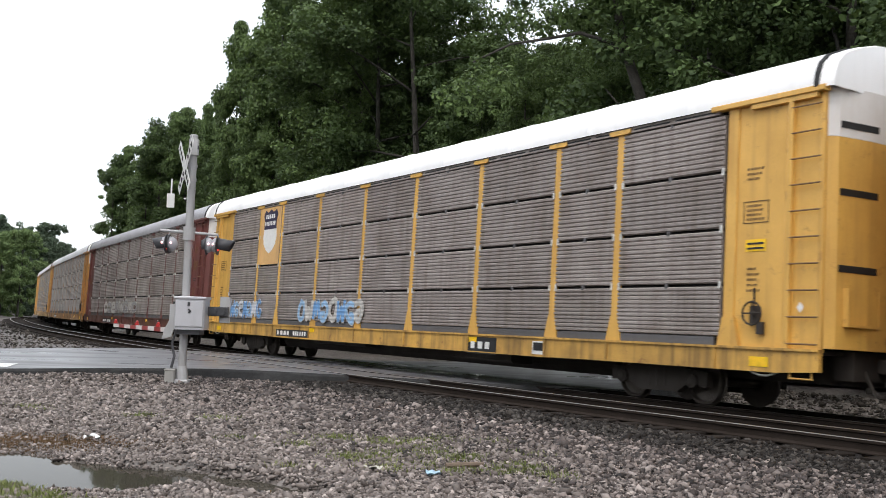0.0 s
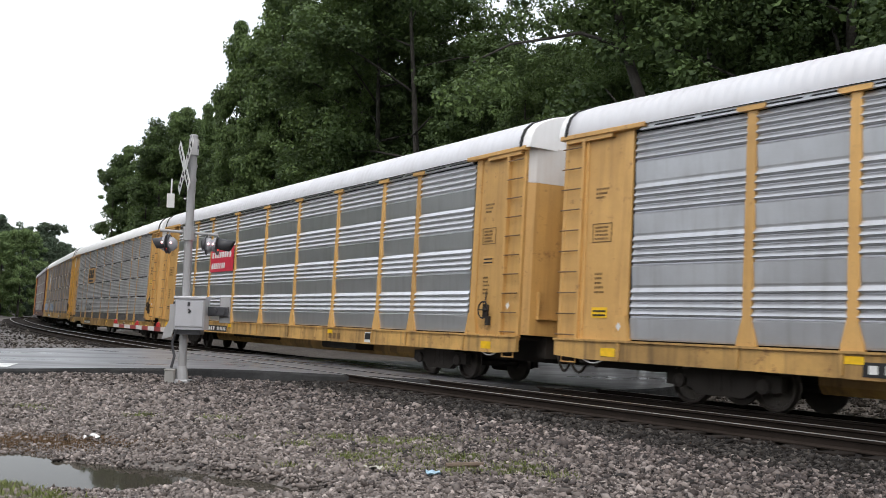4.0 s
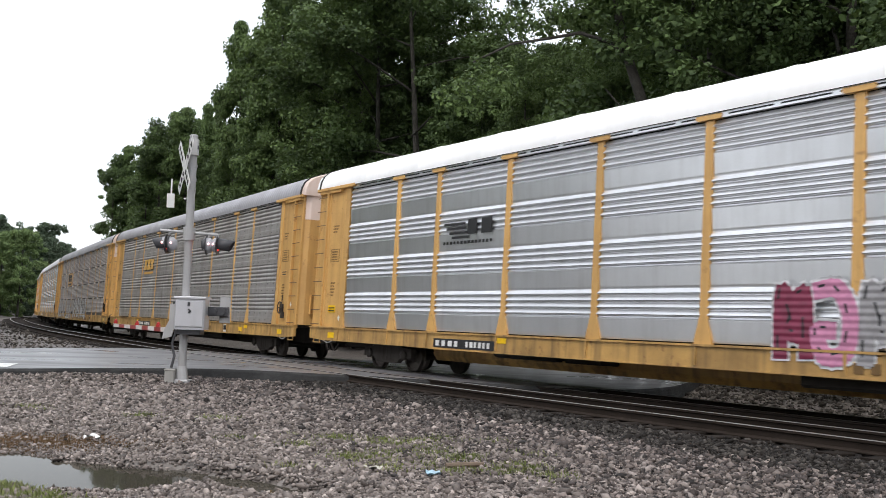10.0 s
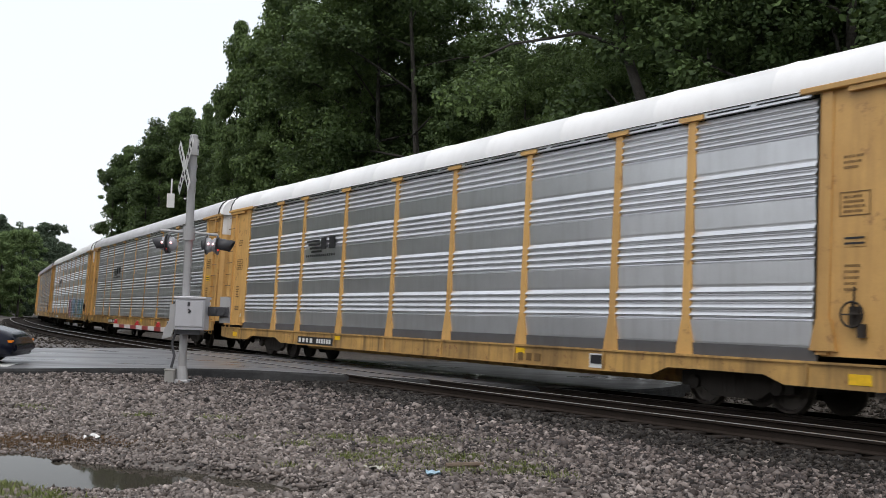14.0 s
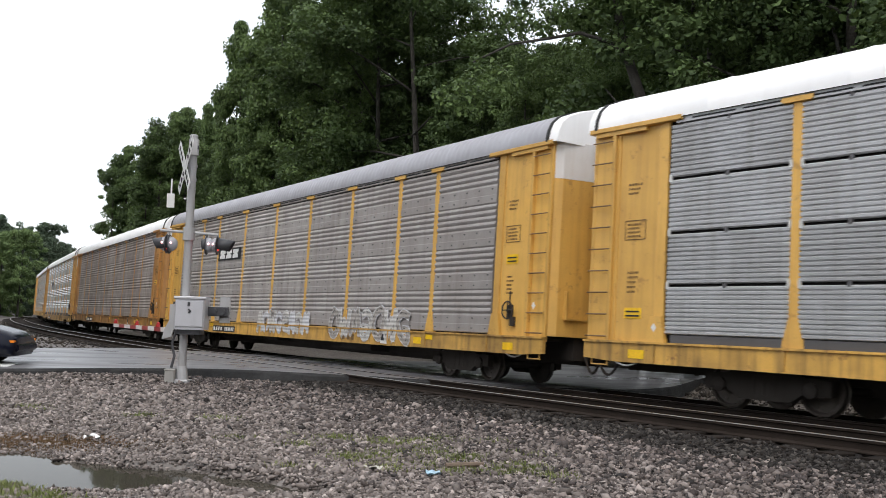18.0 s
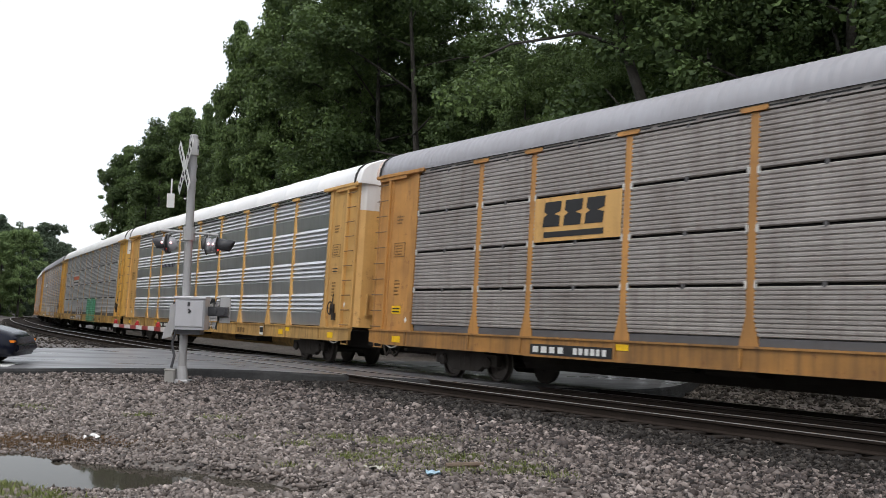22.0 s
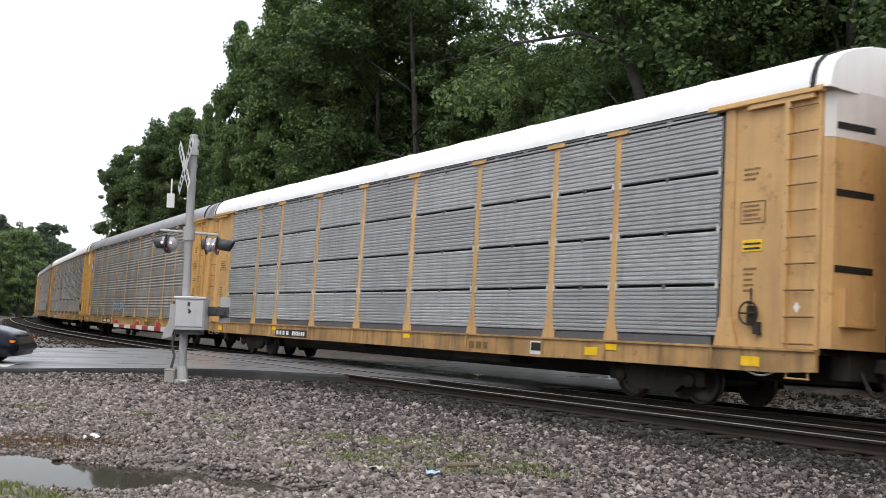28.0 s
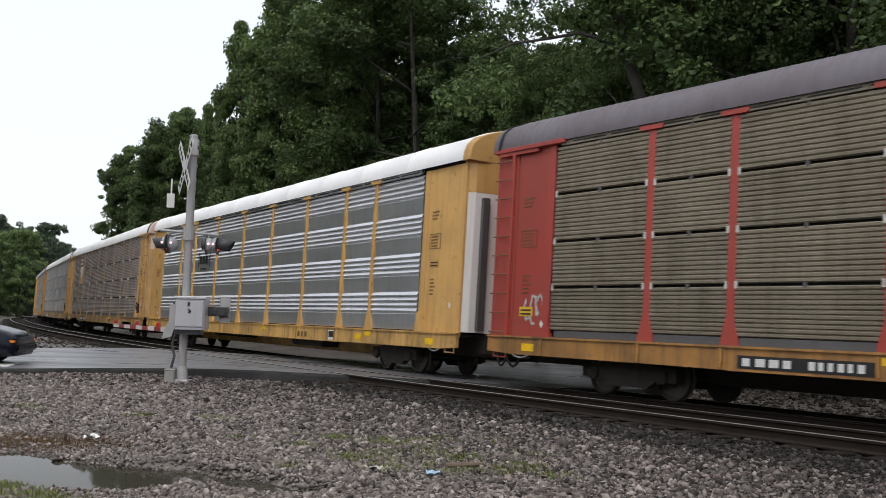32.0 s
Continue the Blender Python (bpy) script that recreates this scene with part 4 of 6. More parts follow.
    for x in POSTS[2 + spec["seed"] % 2:-1:3]:
        plate(car, "reflector", M_REFLECT, x + 0.10, x - 0.22, 0.88 - drop, 1.0 - drop, 1.523)
    for k, x in enumerate((12.75, -12.2)):
        for row in range(3):
            bars(car, "stencil", M_LABELINK, x, x - 0.36 + 0.05 * row, 4.02 - 0.085 * row, 4.06 - 0.085 * row, 5, 1.458, seed=spec["seed"] + row)
        box_x, box_z = x + 0.06, 2.98 + 0.14 * k
        for p, q, r0, r1 in ((0.0, 0.52, 0.36, 0.375), (0.0, 0.52, 0.0, 0.015), (0.0, 0.015, 0.0, 0.375), (0.505, 0.52, 0.0, 0.375)):
            plate(car, "stencil_border", M_LABELINK, box_x - p, box_x - q, box_z + r0, box_z + r1, 1.458)
        for row in range(4):
            bars(car, "stencil", M_LABELINK, box_x - 0.07, box_x - 0.45 + r.uniform(0, 0.08), box_z + 0.05 + 0.075 * row, box_z + 0.09 + 0.075 * row, 6, 1.458, seed=spec["seed"] + 10 + row)
        for row in range(5):
            bars(car, "stencil", M_LABELINK, x - 0.05, x - 0.33 + r.uniform(0, 0.1), 1.98 + 0.09 * row, 2.02 + 0.09 * row, 5, 1.458, seed=spec["seed"] + 20 + row)
        plate(car, "placard", M_REFLECT if spec["seed"] % 3 else frame_m, x, x - 0.42, 1.50 + k * 1.15, 1.70 + k * 1.15, 1.458)
        for row in range(2):
            plate(car, "placard_line", M_BLACK, x - 0.04, x - 0.38, 1.535 + k * 1.15 + 0.08 * row, 1.565 + k * 1.15 + 0.08 * row, 1.466)
    for x, z in ((-13.38, 1.72), (11.95, 1.34)):
        part("inspection_label", Geo().bar("y", 1.546 if x < 0 else 1.532, 1.55 if x < 0 else 1.536, [(x - 0.06, z), (x, z - 0.085), (x + 0.06, z), (x, z + 0.085)]), M_WHITE, car, "white diamond label")
    if not spec.get("smooth_end"):
        tagged(part("hand_brake", brake_geo, M_UNDER, car, at=(-12.45, 0, 1.62), key="brake"), kind="stuff")
    return car


def slanted(car, material, x0, x1, z0, z1, count, y=1.514):
    """The owner's mark as plain leaning blocks with notched sides."""
    step = (x0 - x1) / count
    h = z1 - z0
    for i in range(count):
        a, w = x0 - step * i, step * 0.80
        lean = 0.12 * h
        out = [(a, z0), (a - w, z0), (a - w - lean * 0.45, z0 + 0.40 * h), (a - w + 0.16, z0 + 0.5 * h), (a - w - lean * 0.6, z0 + 0.6 * h), (a - w - lean, z1), (a - lean, z1), (a - lean * 0.6, z0 + 0.62 * h), (a - 0.14, z0 + 0.5 * h), (a - lean * 0.4, z0 + 0.38 * h)]
        part("sign_block", Geo().bar("y", y, y + 0.006, out), material, car)


def shield(car, name, material, x, z, a, b, low, high, y):
    """A scalloped shield, or the band of it between two heights."""
    half = [(0.0, -1.0), (0.45, -0.84), (0.80, -0.60), (0.95, -0.25), (0.86, 0.15), (0.84, 0.45), (1.0, 0.74), (0.78, 0.98), (0.40, 0.86), (0.0, 1.0)]
    fine = [(half[i][0] + (half[i + 1][0] - half[i][0]) * k / 5, half[i][1] + (half[i + 1][1] - half[i][1]) * k / 5) for i in range(9) for k in range(5)] + [half[-1]]
    side = [(p, min(high, max(low, q))) for p, q in fine if low - 0.09 <= q <= high + 0.09]
    out = [(x + a * p, z + b * q) for p, q in side] + [(x - a * p, z + b * q) for p, q in reversed(side) if p > 0.001]
    return part(name, Geo().bar("y", y, y + 0.006, out), material, car)


def logo_sign(car, kind):
    """The owner's panel, as plain fields and bars in its colours, in the third bay from the front."""
    if kind == "yellow_panel":
        plate(car, "sign_panel", YELLOWS["tan"], 7.08, 4.47, 3.085, 4.03, 1.506)
        slanted(car, M_BLACK, 6.8, 4.85, 3.40, 3.93, 3)
        plate(car, "sign_bar", M_BLACK, 6.75, 4.95, 3.17, 3.29, 1.514)
    elif kind == "yellow_marks":
        slanted(car, M_BLACK, 6.68, 4.79, 3.36, 3.86, 3, 1.508)
        slanted(car, YELLOWS["gold"], 6.72, 4.83, 3.40, 3.90, 3, 1.516)
        plate(car, "sign_bar", YELLOWS["gold"], 6.72, 4.95, 3.20, 3.30, 1.508)
    elif kind == "red_panel":
        plate(car, "sign_panel", M_SIGNRED, 7.08, 4.47, 2.98, 3.93, 1.508)
        bars(car, "sign_lettering", M_WHITE, 6.9, 4.65, 3.52, 3.74, 8, 1.516, 0.3, 5)
        bars(car, "sign_lettering", M_WHITE, 6.9, 5.3, 3.10, 3.32, 7, 1.516, 0.3, 6)
    elif kind == "black_bars":
        for i in range(4):
            plate(car, "sign_stripe", M_BLACK, 6.85 - 0.12 * i, 5.95 - 0.06 * i, 3.66 - 0.11 * i, 3.72 - 0.11 * i, 1.508)
        bars(car, "sign_lettering", M_BLACK, 5.85, 4.75, 3.42, 3.78, 2, 1.508, 0.2, 3)
        bars(car, "sign_lettering", M_BLACK, 6.85, 4.8, 3.20, 3.27, 14, 1.508, 0.3, 4)
    elif kind == "white_on_black":
        plate(car, "sign_panel", M_BLACK, 7.05, 4.6, 3.40, 3.84, 1.508)
        slanted(car, M_WHITE, 6.85, 4.75, 3.46, 3.78, 3, 1.516)
    elif kind == "stripes":
        for z, m in ((3.72, M_WHITE), (3.46, M_ORANGE), (3.34, M_WHITE), (3.24, M_BLACK), (3.14, M_WHITE)):
            plate(car, "sign_stripe", m, 7.05, 4.5, z, z + (0.24 if m is M_ORANGE else 0.09), 1.508)
    elif kind == "shield_yellow":
        plate(car, "sign_panel", YELLOWS["gold"], 9.0, 7.3, 3.085, 5.045, 1.508)
        field = shield(car, "shield_field", M_WHITE, 8.15, 4.09, 0.36, 0.50, -1.0, 0.30, 1.516)
        bars(field, "shield_stripe", M_SIGNRED, 8.44, 7.86, 3.68, 4.20, 6, 1.524, 0.5, 2)
        shield(car, "shield_head", M_SIGNBLUE, 8.15, 4.09, 0.36, 0.50, 0.22, 1.0, 1.524)
        bars(car, "sign_lettering", M_WHITE, 8.40, 7.90, 4.39, 4.46, 5, 1.531, 0.3, 3)
        bars(car, "sign_lettering", M_WHITE, 8.42, 7.88, 4.26, 4.33, 6, 1.531, 0.3, 4)
        bars(car, "sign_lettering", M_LABELINK, 8.85, 7.45, 3.36, 3.46, 14, 1.516, 0.3, 3)
    elif kind == "shield_white":
        plate(car, "sign_panel", YELLOWS["ochre"], 9.0, 7.3, 3.085, 5.045, 1.508)
        shield(car, "shield_field", M_WHITE, 8.15, 4.22, 0.60, 0.76, -1.0, 0.20, 1.516)
        shield(car, "shield_head", M_NAVY, 8.15, 4.22, 0.60, 0.76, 0.10, 1.0, 1.524)
        bars(car, "sign_lettering", M_WHITE, 8.55, 7.75, 4.66, 4.80, 5, 1.531, 0.3, 3)
        bars(car, "sign_lettering", M_WHITE, 8.60, 7.70, 4.42, 4.56, 7, 1.531, 0.3, 4)
    elif kind == "thin_letters":
        bars(car, "sign_lettering", M_NAVY, 6.9, 4.7, 3.40, 3.56, 9, 1.508, 0.5, 3)
    elif kind == "bracket_box":
        for x in (6.5, 5.1):
            plate(car, "sign_bracket", M_BLACK, x, x - 0.07, 3.2, 3.8, 1.508)
        bars(car, "sign_lettering", M_BLACK, 6.35, 5.25, 3.36, 3.68, 3, 1.508, 0.25, 5)
        bars(car, "sign_lettering", M_BLACK, 6.2, 5.4, 3.12, 3.2, 6, 1.508, 0.4, 5)
    elif kind == "round_blue":
        plate(car, "round_emblem", M_NAVY, 12.85, 12.25, 3.72, 4.52, 1.458, 0.006, "", 2.0)
        plate(car, "emblem_field", spray("sky", (0.28, 0.45, 0.66)), 12.76, 12.34, 3.84, 4.40, 1.466, 0.006, "", 2.0)
        plate(car, "emblem_bar", M_WHITE, 12.76, 12.34, 4.08, 4.16, 1.474)
        plate(car, "emblem_bar", M_WHITE, 12.58, 12.52, 3.86, 4.38, 1.474)


def spec(n, frame_, panel, style, roof, label, **more):
    return dict(seed=n, frame=frame_, panel=panel, style=style, roof=roof, label=label, **more)


TRAIN = {
    -5: spec(11, "tan", "ash", "wavy", "pale", "grey steel autorack railcar with tan posts"),
    -4: spec(12, "tan", "dull", "bold", "white", "dull zinc autorack railcar with tan posts"),
    -3: spec(13, "tan", "ash", "wavy", "pale", "weathered grey autorack railcar with tan posts", cap="pink"),
    -2: spec(14, "rusty", "taupe", "fine", "pale", "weathered taupe autorack railcar with rusty yellow ends"),
    -1: spec(15, "maroon", "brown", "fine", "grey", "grimy brown autorack railcar with maroon ends and posts"),
    0: spec(1, "gold", "brown", "fine", "white", "grimy brown autorack railcar with golden yellow posts and white roof", black_mark=True, slots=True),
    1: spec(2, "tan", "light", "fine", "white", "light grey autorack railcar with tan posts and yellow sign panel", slots=True, drop=0.18),
    2: spec(3, "tan", "silver", "bold", "pale", "bright zinc autorack railcar with tan posts and red sign panel", cap="white"),
    3: spec(4, "tan", "dull", "bold", "pale", "dull zinc autorack railcar with tan posts and pale roof"),
    4: spec(5, "tan", "taupe", "fine", "grey", "taupe autorack railcar with graffiti along its lower panels", cap="pink"),
    5: spec(6, "tan", "ash", "wavy", "grey", "grey ribbed autorack railcar with small yellow sign panel", cap="pink"),
    6: spec(7, "tan", "silver", "bold", "white", "bright zinc autorack railcar with large coloured graffiti"),
    7: spec(8, "tan", "dull", "wavy", "pale", "dull zinc ribbed autorack railcar with tan posts"),
    8: spec(9, "tan", "silver", "bold", "white", "bright zinc autorack railcar with tan posts and white roof", drop=0.18),
    9: spec(10, "rusty", "brown", "wavy", "white", "grimy brown autorack railcar with rust-stained yellow posts", slots=True),
    10: spec(16, "gold", "dun", "wavy", "grey", "taupe ribbed autorack railcar with black and white sign"),
    11: spec(17, "gold", "light", "fine", "white", "grey autorack railcar with green and wine-red graffiti", slots=True),
    12: spec(18, "tan", "silver", "bold", "white", "bright zinc autorack railcar with teal and purple graffiti"),
    13: spec(19, "rusty", "dun", "fine", "grey", "weathered taupe autorack railcar with rust-stained yellow posts", cap="pink", slots=True),
    14: spec(20, "gold", "grey", "fine", "white", "grey autorack railcar with bright golden posts and shield sign", slots=True),
    15: spec(21, "tan", "ash", "wavy", "grey", "grey ribbed autorack railcar with round blue emblem", cap="own"),
    16: spec(22, "ochre", "light", "fine", "white", "light grey autorack railcar with ochre posts and white roof", slots=True),
    17: spec(23, "ochre", "brown", "fine", "white", "grimy brown autorack railcar with white shield sign", cap="pink", slots=True, raised_sill=True),
    18: spec(24, "tan", "silver", "bold", "white", "bright zinc autorack railcar with plated yellow ends", cap="yellow", smooth_end=True),
    19: spec(25, "red", "olive", "fine", "purple", "grimy taupe autorack railcar with faded red posts and dark roof", cap="own", sill="rusty"),
    20: spec(26, "tan", "ash", "wavy", "white", "grey autorack railcar with tan posts"),
}
LOGOS = {0: "shield_white", 1: "yellow_panel", 2: "red_panel", 4: "yellow_panel", 5: "yellow_marks", 6: "black_bars", 7: "black_bars", 8: "black_bars", 10: "white_on_black",
         11: "stripes", 12: "thin_letters", 13: "yellow_panel", 14: "shield_yellow", 15: "round_blue", 17: "shield_white", 18: "bracket_box"}
railcars = {}
for j, sp in TRAIN.items():
    railcars[j] = build_railcar(sp)
    if j in LOGOS:
        logo_sign(railcars[j], LOGOS[j])

graffiti(railcars[0], 12.2, 8.4, 1.15, 1.95, 9, ["sky", "white", "blue"], "white", "", 3, label="faded blue and white graffiti")
graffiti(railcars[0], 5.4, 1.0, 1.12, 1.98, 8, ["sky", "pale", "blue"], "pale", "", 4, label="faded blue graffiti")
scrawl(railcars[1], 11.4, 10.0, 1.3, 1.75, "black", 1, 0.05, 5, 1.505, "black sprayed tag")
scrawl(railcars[1], 6.9, 4.7, 1.3, 1.85, "black", 2, 0.06, 6, 1.505, "black sprayed tag")
graffiti(railcars[4], 11.9, 7.4, 0.62, 2.0, 7, ["pale", "grey"], "white", "black", 5, label="white and grey graffiti")
graffiti(railcars[4], 6.2, 3.4, 0.62, 1.75, 4, ["pale", "grey"], "pale", "", 15, label="faded grey graffiti")
graffiti(railcars[4], 2.7, -4.6, 0.66, 2.25, 8, ["pale", "white"], "black", "", 6, label="white graffiti with black outlines")
graffiti(railcars[6], -2.9, -6.7, 0.72, 2.35, 5, ["wine", "pink", "grey", "sky", "blue"], "white", "black", 7, label="wine, grey and blue graffiti", fat=1.45)
graffiti(railcars[6], -6.9, -11.7, 0.72, 2.3, 6, ["teal", "grey", "sky", "teal", "sky"], "white", "black", 8, label="teal and grey graffiti with white outlines", fat=1.45)
graffiti(railcars[10], 2.4, -2.0, 0.68, 1.62, 8, ["pale", "white"], "white", "", 3, label="white graffiti over grimy panels")
graffiti(railcars[10], -3.4, -8.2, 0.66, 1.75, 7, ["taupe", "pale"], "white", "black", 4, label="white outlined graffiti")
graffiti(railcars[11], 4.2, 1.3, 0.62, 1.95, 3, ["pale"], "wine", "white", 9, label="pale graffiti outlined in wine red")
graffiti(railcars[11], -1.0, -4.5, 0.60, 2.1, 4, ["mint", "green"], "mint", "black", 10, label="green graffiti", back="green")
graffiti(railcars[12], 2.5, -1.8, 0.72, 1.95, 5, ["teal", "wine", "purple", "teal", "grey"], "pale", "", 11, label="teal and purple graffiti with cream outlines", back="black", fat=1.4)
scrawl(railcars[15], 4.2, 1.6, 1.4, 1.85, "sky", 5, 0.08, 5, label="pale blue sprayed tag")
scrawl(railcars[15], 11.3, 10.0, 1.72, 1.92, "lime", 21, 0.07, 5, 1.505, "lime green sprayed tag")
scrawl(railcars[15], 12.75, 12.1, 2.0, 2.5, "pink", 22, 0.05, 4, 1.46, "pale pink sprayed tag")
scrawl(railcars[15], 12.7, 12.15, 1.35, 1.85, "black", 23, 0.03, 4, 1.46, "black scribbled tag")
scrawl(railcars[1], -11.95, -12.5, 1.55, 2.0, "black", 24, 0.05, 4, 1.46, "black sprayed tag")
scrawl(railcars[9], 11.5, 9.6, 1.15, 1.6, "pale", 6, 0.06, 5, label="pale sprayed tag")
scrawl(railcars[14], 11.6, 10.2, 1.2, 1.6, "grey", 7, 0.05, 4, 1.505, "grey sprayed tag")
scrawl(railcars[19], 3.6, 0.6, 1.2, 2.9, "white", 8, 0.12, 4, label="white sprayed figure")
scrawl(railcars[19], 12.6, 12.0, 1.3, 2.0, "pale", 9, 0.05, 3, 1.46, "pale sprayed tag")
graffiti(railcars[-1], 7.0, -2.0, 1.15, 2.0, 8, ["pale", "grey"], "pale", "", 12, label="faded pale graffiti")
graffiti(railcars[-2], 4.0, -2.0, 1.15, 1.9, 5, ["pale", "grey"], "pale", "", 13, label="faded pale graffiti")
# ---------------------------------------------------------------- crossing signal
M_GALV = painted("galvanised_mast", (0.43, 0.43, 0.44), (0.28, 0.26, 0.23), 0.4, 0.5, 0.15, rust=0.1)
M_CASE = painted("aluminium_case", (0.60, 0.60, 0.63), (0.36, 0.35, 0.36), 0.4, 0.35, 0.3, rust=0.03)
M_HOOD = plain("dark_grey_hood", (0.05, 0.05, 0.055), 0.5)
M_LAMPBODY = painted("pale_grey_lamp_paint", (0.46, 0.46, 0.49), (0.10, 0.09, 0.09), 0.3, 0.4)
M_LENS = plain("red_signal_lens", (0.75, 0.06, 0.05), 0.2, glow=1.0)
M_PEEP = plain("lit_pink_side_lens", (0.95, 0.50, 0.52), 0.2, glow=1.6)
M_GATELAMP = plain("red_plastic_lens", (0.45, 0.03, 0.03), 0.3)
M_SIGNWHITE = painted("white_sign_sheet", (0.72, 0.72, 0.70), (0.45, 0.44, 0.42), 0.3, 0.4, tone=0.03)
M_ARMRED = plain("red_gate_sheeting", (0.27, 0.045, 0.04), 0.4)
M_ARMWHITE = plain("white_gate_sheeting", (0.58, 0.55, 0.53), 0.4, tone=0.08)
M_CONCRETE = painted("concrete_base", (0.40, 0.39, 0.37), (0.2, 0.19, 0.17), 0.4, 0.8)


def build_signal():
    sig = thing("crossing_signal", pose(-5.46, 21.16, -0.06), "grey galvanised crossing signal mast with flashing lamps beside the road", "crossing signal")
    part("mast", lambda: Geo().rod((0, 0, 0.0), (0, 0, 5.28), 0.088, 18).rod((0, 0, 5.28), (0, 0, 5.31), 0.096, 18, 0.07).rod((0, 0, 3.02), (0, 0, 3.30), 0.13, 14).rod((0, 0, 4.30), (0, 0, 4.36), 0.105, 14).rod((0, 0, 4.6), (0, 0, 4.66), 0.105, 14).rod((0, 0, 5.02), (0, 0, 5.07), 0.105, 14), M_GALV, sig, "weathered galvanised steel mast", smooth=False)
    part("mast_foot", lambda: Geo().rod((0, 0, 0.0), (0, 0, 0.34), 0.14, 14, 0.105).box(-0.17, 0.17, -0.17, 0.17, -0.06, 0.06, 0, 0.02), M_GALV, sig)
    part("junction_box", lambda: Geo().box(-0.31, -0.10, -0.22, -0.05, -0.06, 0.26, 0, 0.02).box(-0.32, -0.09, -0.23, -0.04, 0.24, 0.28, 0, 0.01), M_CONCRETE, sig, "grey conduit junction box")
    g = Geo()
    pts = [(-0.20, -0.12, 0.30), (-0.15, -0.10, 0.55), (-0.22, -0.08, 0.8), (-0.16, -0.06, 1.05), (-0.20, -0.05, 1.3), (-0.22, -0.05, 1.7)]
    for p, q in zip(pts, pts[1:]):
        g.rod(p, q, 0.028, 8)
    part("conduit", g, M_HOOD, sig, "black flexible conduit")
    # gate mechanism
    part("gate_case", lambda: Geo().box(-0.13, 0.50, -0.36, 0.12, 1.12, 1.76, 0, 0.03), M_CASE, sig, "aluminium gate mechanism case")
    part("case_lid", lambda: Geo().box(-0.15, 0.52, -0.39, 0.14, 1.76, 1.82, 0, 0.015).box(-0.10, 0.47, -0.385, -0.36, 1.18, 1.72, 0, 0.008), M_CASE, sig)
    part("case_latch", lambda: Geo().box(0.15, 0.20, -0.405, -0.385, 1.62, 1.70).rod((0.17, -0.39, 1.55), (0.22, -0.40, 1.51), 0.02, 6).rod((0.17, -0.39, 1.48), (0.22, -0.40, 1.51), 0.02, 6), M_HOOD, sig)
    # dark block added below the case to stand in for the shade there
    part("case_shade", lambda: Geo().box(-0.08, 0.42, -0.30, 0.06, 1.02, 1.12), M_HOOD, sig)
    part("counterweight_arm", lambda: Geo().box(0.50, 0.92, -0.05, 0.06, 1.42, 1.62, 0, 0.01).rod((0.62, -0.08, 1.52), (0.62, 0.08, 1.52), 0.07, 10).rod((0.80, -0.08, 1.52), (0.80, 0.08, 1.52), 0.07, 10), M_HOOD, sig, "dark steel counterweight arm")
    part("counterweight_plate", lambda: Geo().box(0.72, 0.95, 0.06, 0.10, 1.28, 1.84, 0, 0.01), M_GALV, sig)
    part("arm_bracket", lambda: Geo().bar("y", -0.10, -0.04, [(-0.30, 1.64), (-0.16, 1.66), (-0.14, 1.30), (-0.24, 0.96), (-0.44, 0.90), (-0.40, 1.10), (-0.30, 1.30)]), M_GALV, sig)
    # gate arm, lowered across the road
    d = Vector((-0.60, 0.80, 0.0)).normalized()
    start = Vector((-0.36, 0.10, 1.09))
    arm = None
    n = 9
    for i in range(n):
        a, b = start + d * (0.38 * i), start + d * (0.38 * (i + 1))
        side = Vector((-d.y, d.x, 0)) * 0.03
        h0, h1 = (0.050 - 0.0015 * i), (0.050 - 0.0015 * (i + 1))
        up0, up1 = Vector((0, 0, h0)), Vector((0, 0, h1))
        v = [a - side - up0, a + side - up0, b + side - up1, b - side - up1, a - side + up0, a + side + up0, b + side + up1, b - side + up1]
        g = Geo().add(v, [(0, 3, 2, 1), (4, 5, 6, 7), (0, 1, 5, 4), (1, 2, 6, 5), (2, 3, 7, 6), (3, 0, 4, 7)])
        if arm is None:
            arm = part("gate_arm", g, M_ARMWHITE, sig, "lowered red and white striped gate arm")
        else:
            part("stripe", g, M_ARMWHITE if i % 2 == 0 else M_ARMRED, arm)
    for k in (0.6, 1.9, 3.35):
        p = start + d * k
        part("gate_lamp", Geo().box(p.x - 0.04, p.x + 0.04, p.y - 0.04, p.y + 0.04, p.z + 0.05, p.z + 0.10).lathe([(0.0, 0.0), (0.035, 0.0), (0.036, 0.03), (0.022, 0.05), (0.0, 0.052)], "z", 10, (p.x, p.y, p.z + 0.10)), M_GATELAMP, arm, "small red gate lamp")
    # crossbuck, seen almost edge on
    h = Vector((0.48, -0.877, 0.0))
    nrm = Vector((-0.877, -0.48, 0.0))
    c = Vector((-0.13, -0.05, 4.63))
    sign = None
    for k, (sa, off) in enumerate(((1, 0.0), (-1, 0.012))):
        u = (h * (0.70 * sa) + Vector((0, 0, 0.71))).normalized()
        w = nrm.cross(u)
        p0 = c + nrm * (off + 0.02 * k)
        v = [p0 + u * (0.72 * a) + w * (0.115 * b) + nrm * t for t in (0.0, 0.008) for a, b in ((-1, -1), (1, -1), (1, 1), (-1, 1))]
        g = Geo().add(v, [(0, 3, 2, 1), (4, 5, 6, 7), (0, 1, 5, 4), (1, 2, 6, 5), (2, 3, 7, 6), (3, 0, 4, 7)])
        ob = part("crossbuck" if sign is None else "blade", g, M_SIGNWHITE, sig if sign is None else sign, "white crossbuck sign" if sign is None else "")
        if sign is None:
            sign = ob
        # dark lettering bars on the outer face
        gb = Geo()
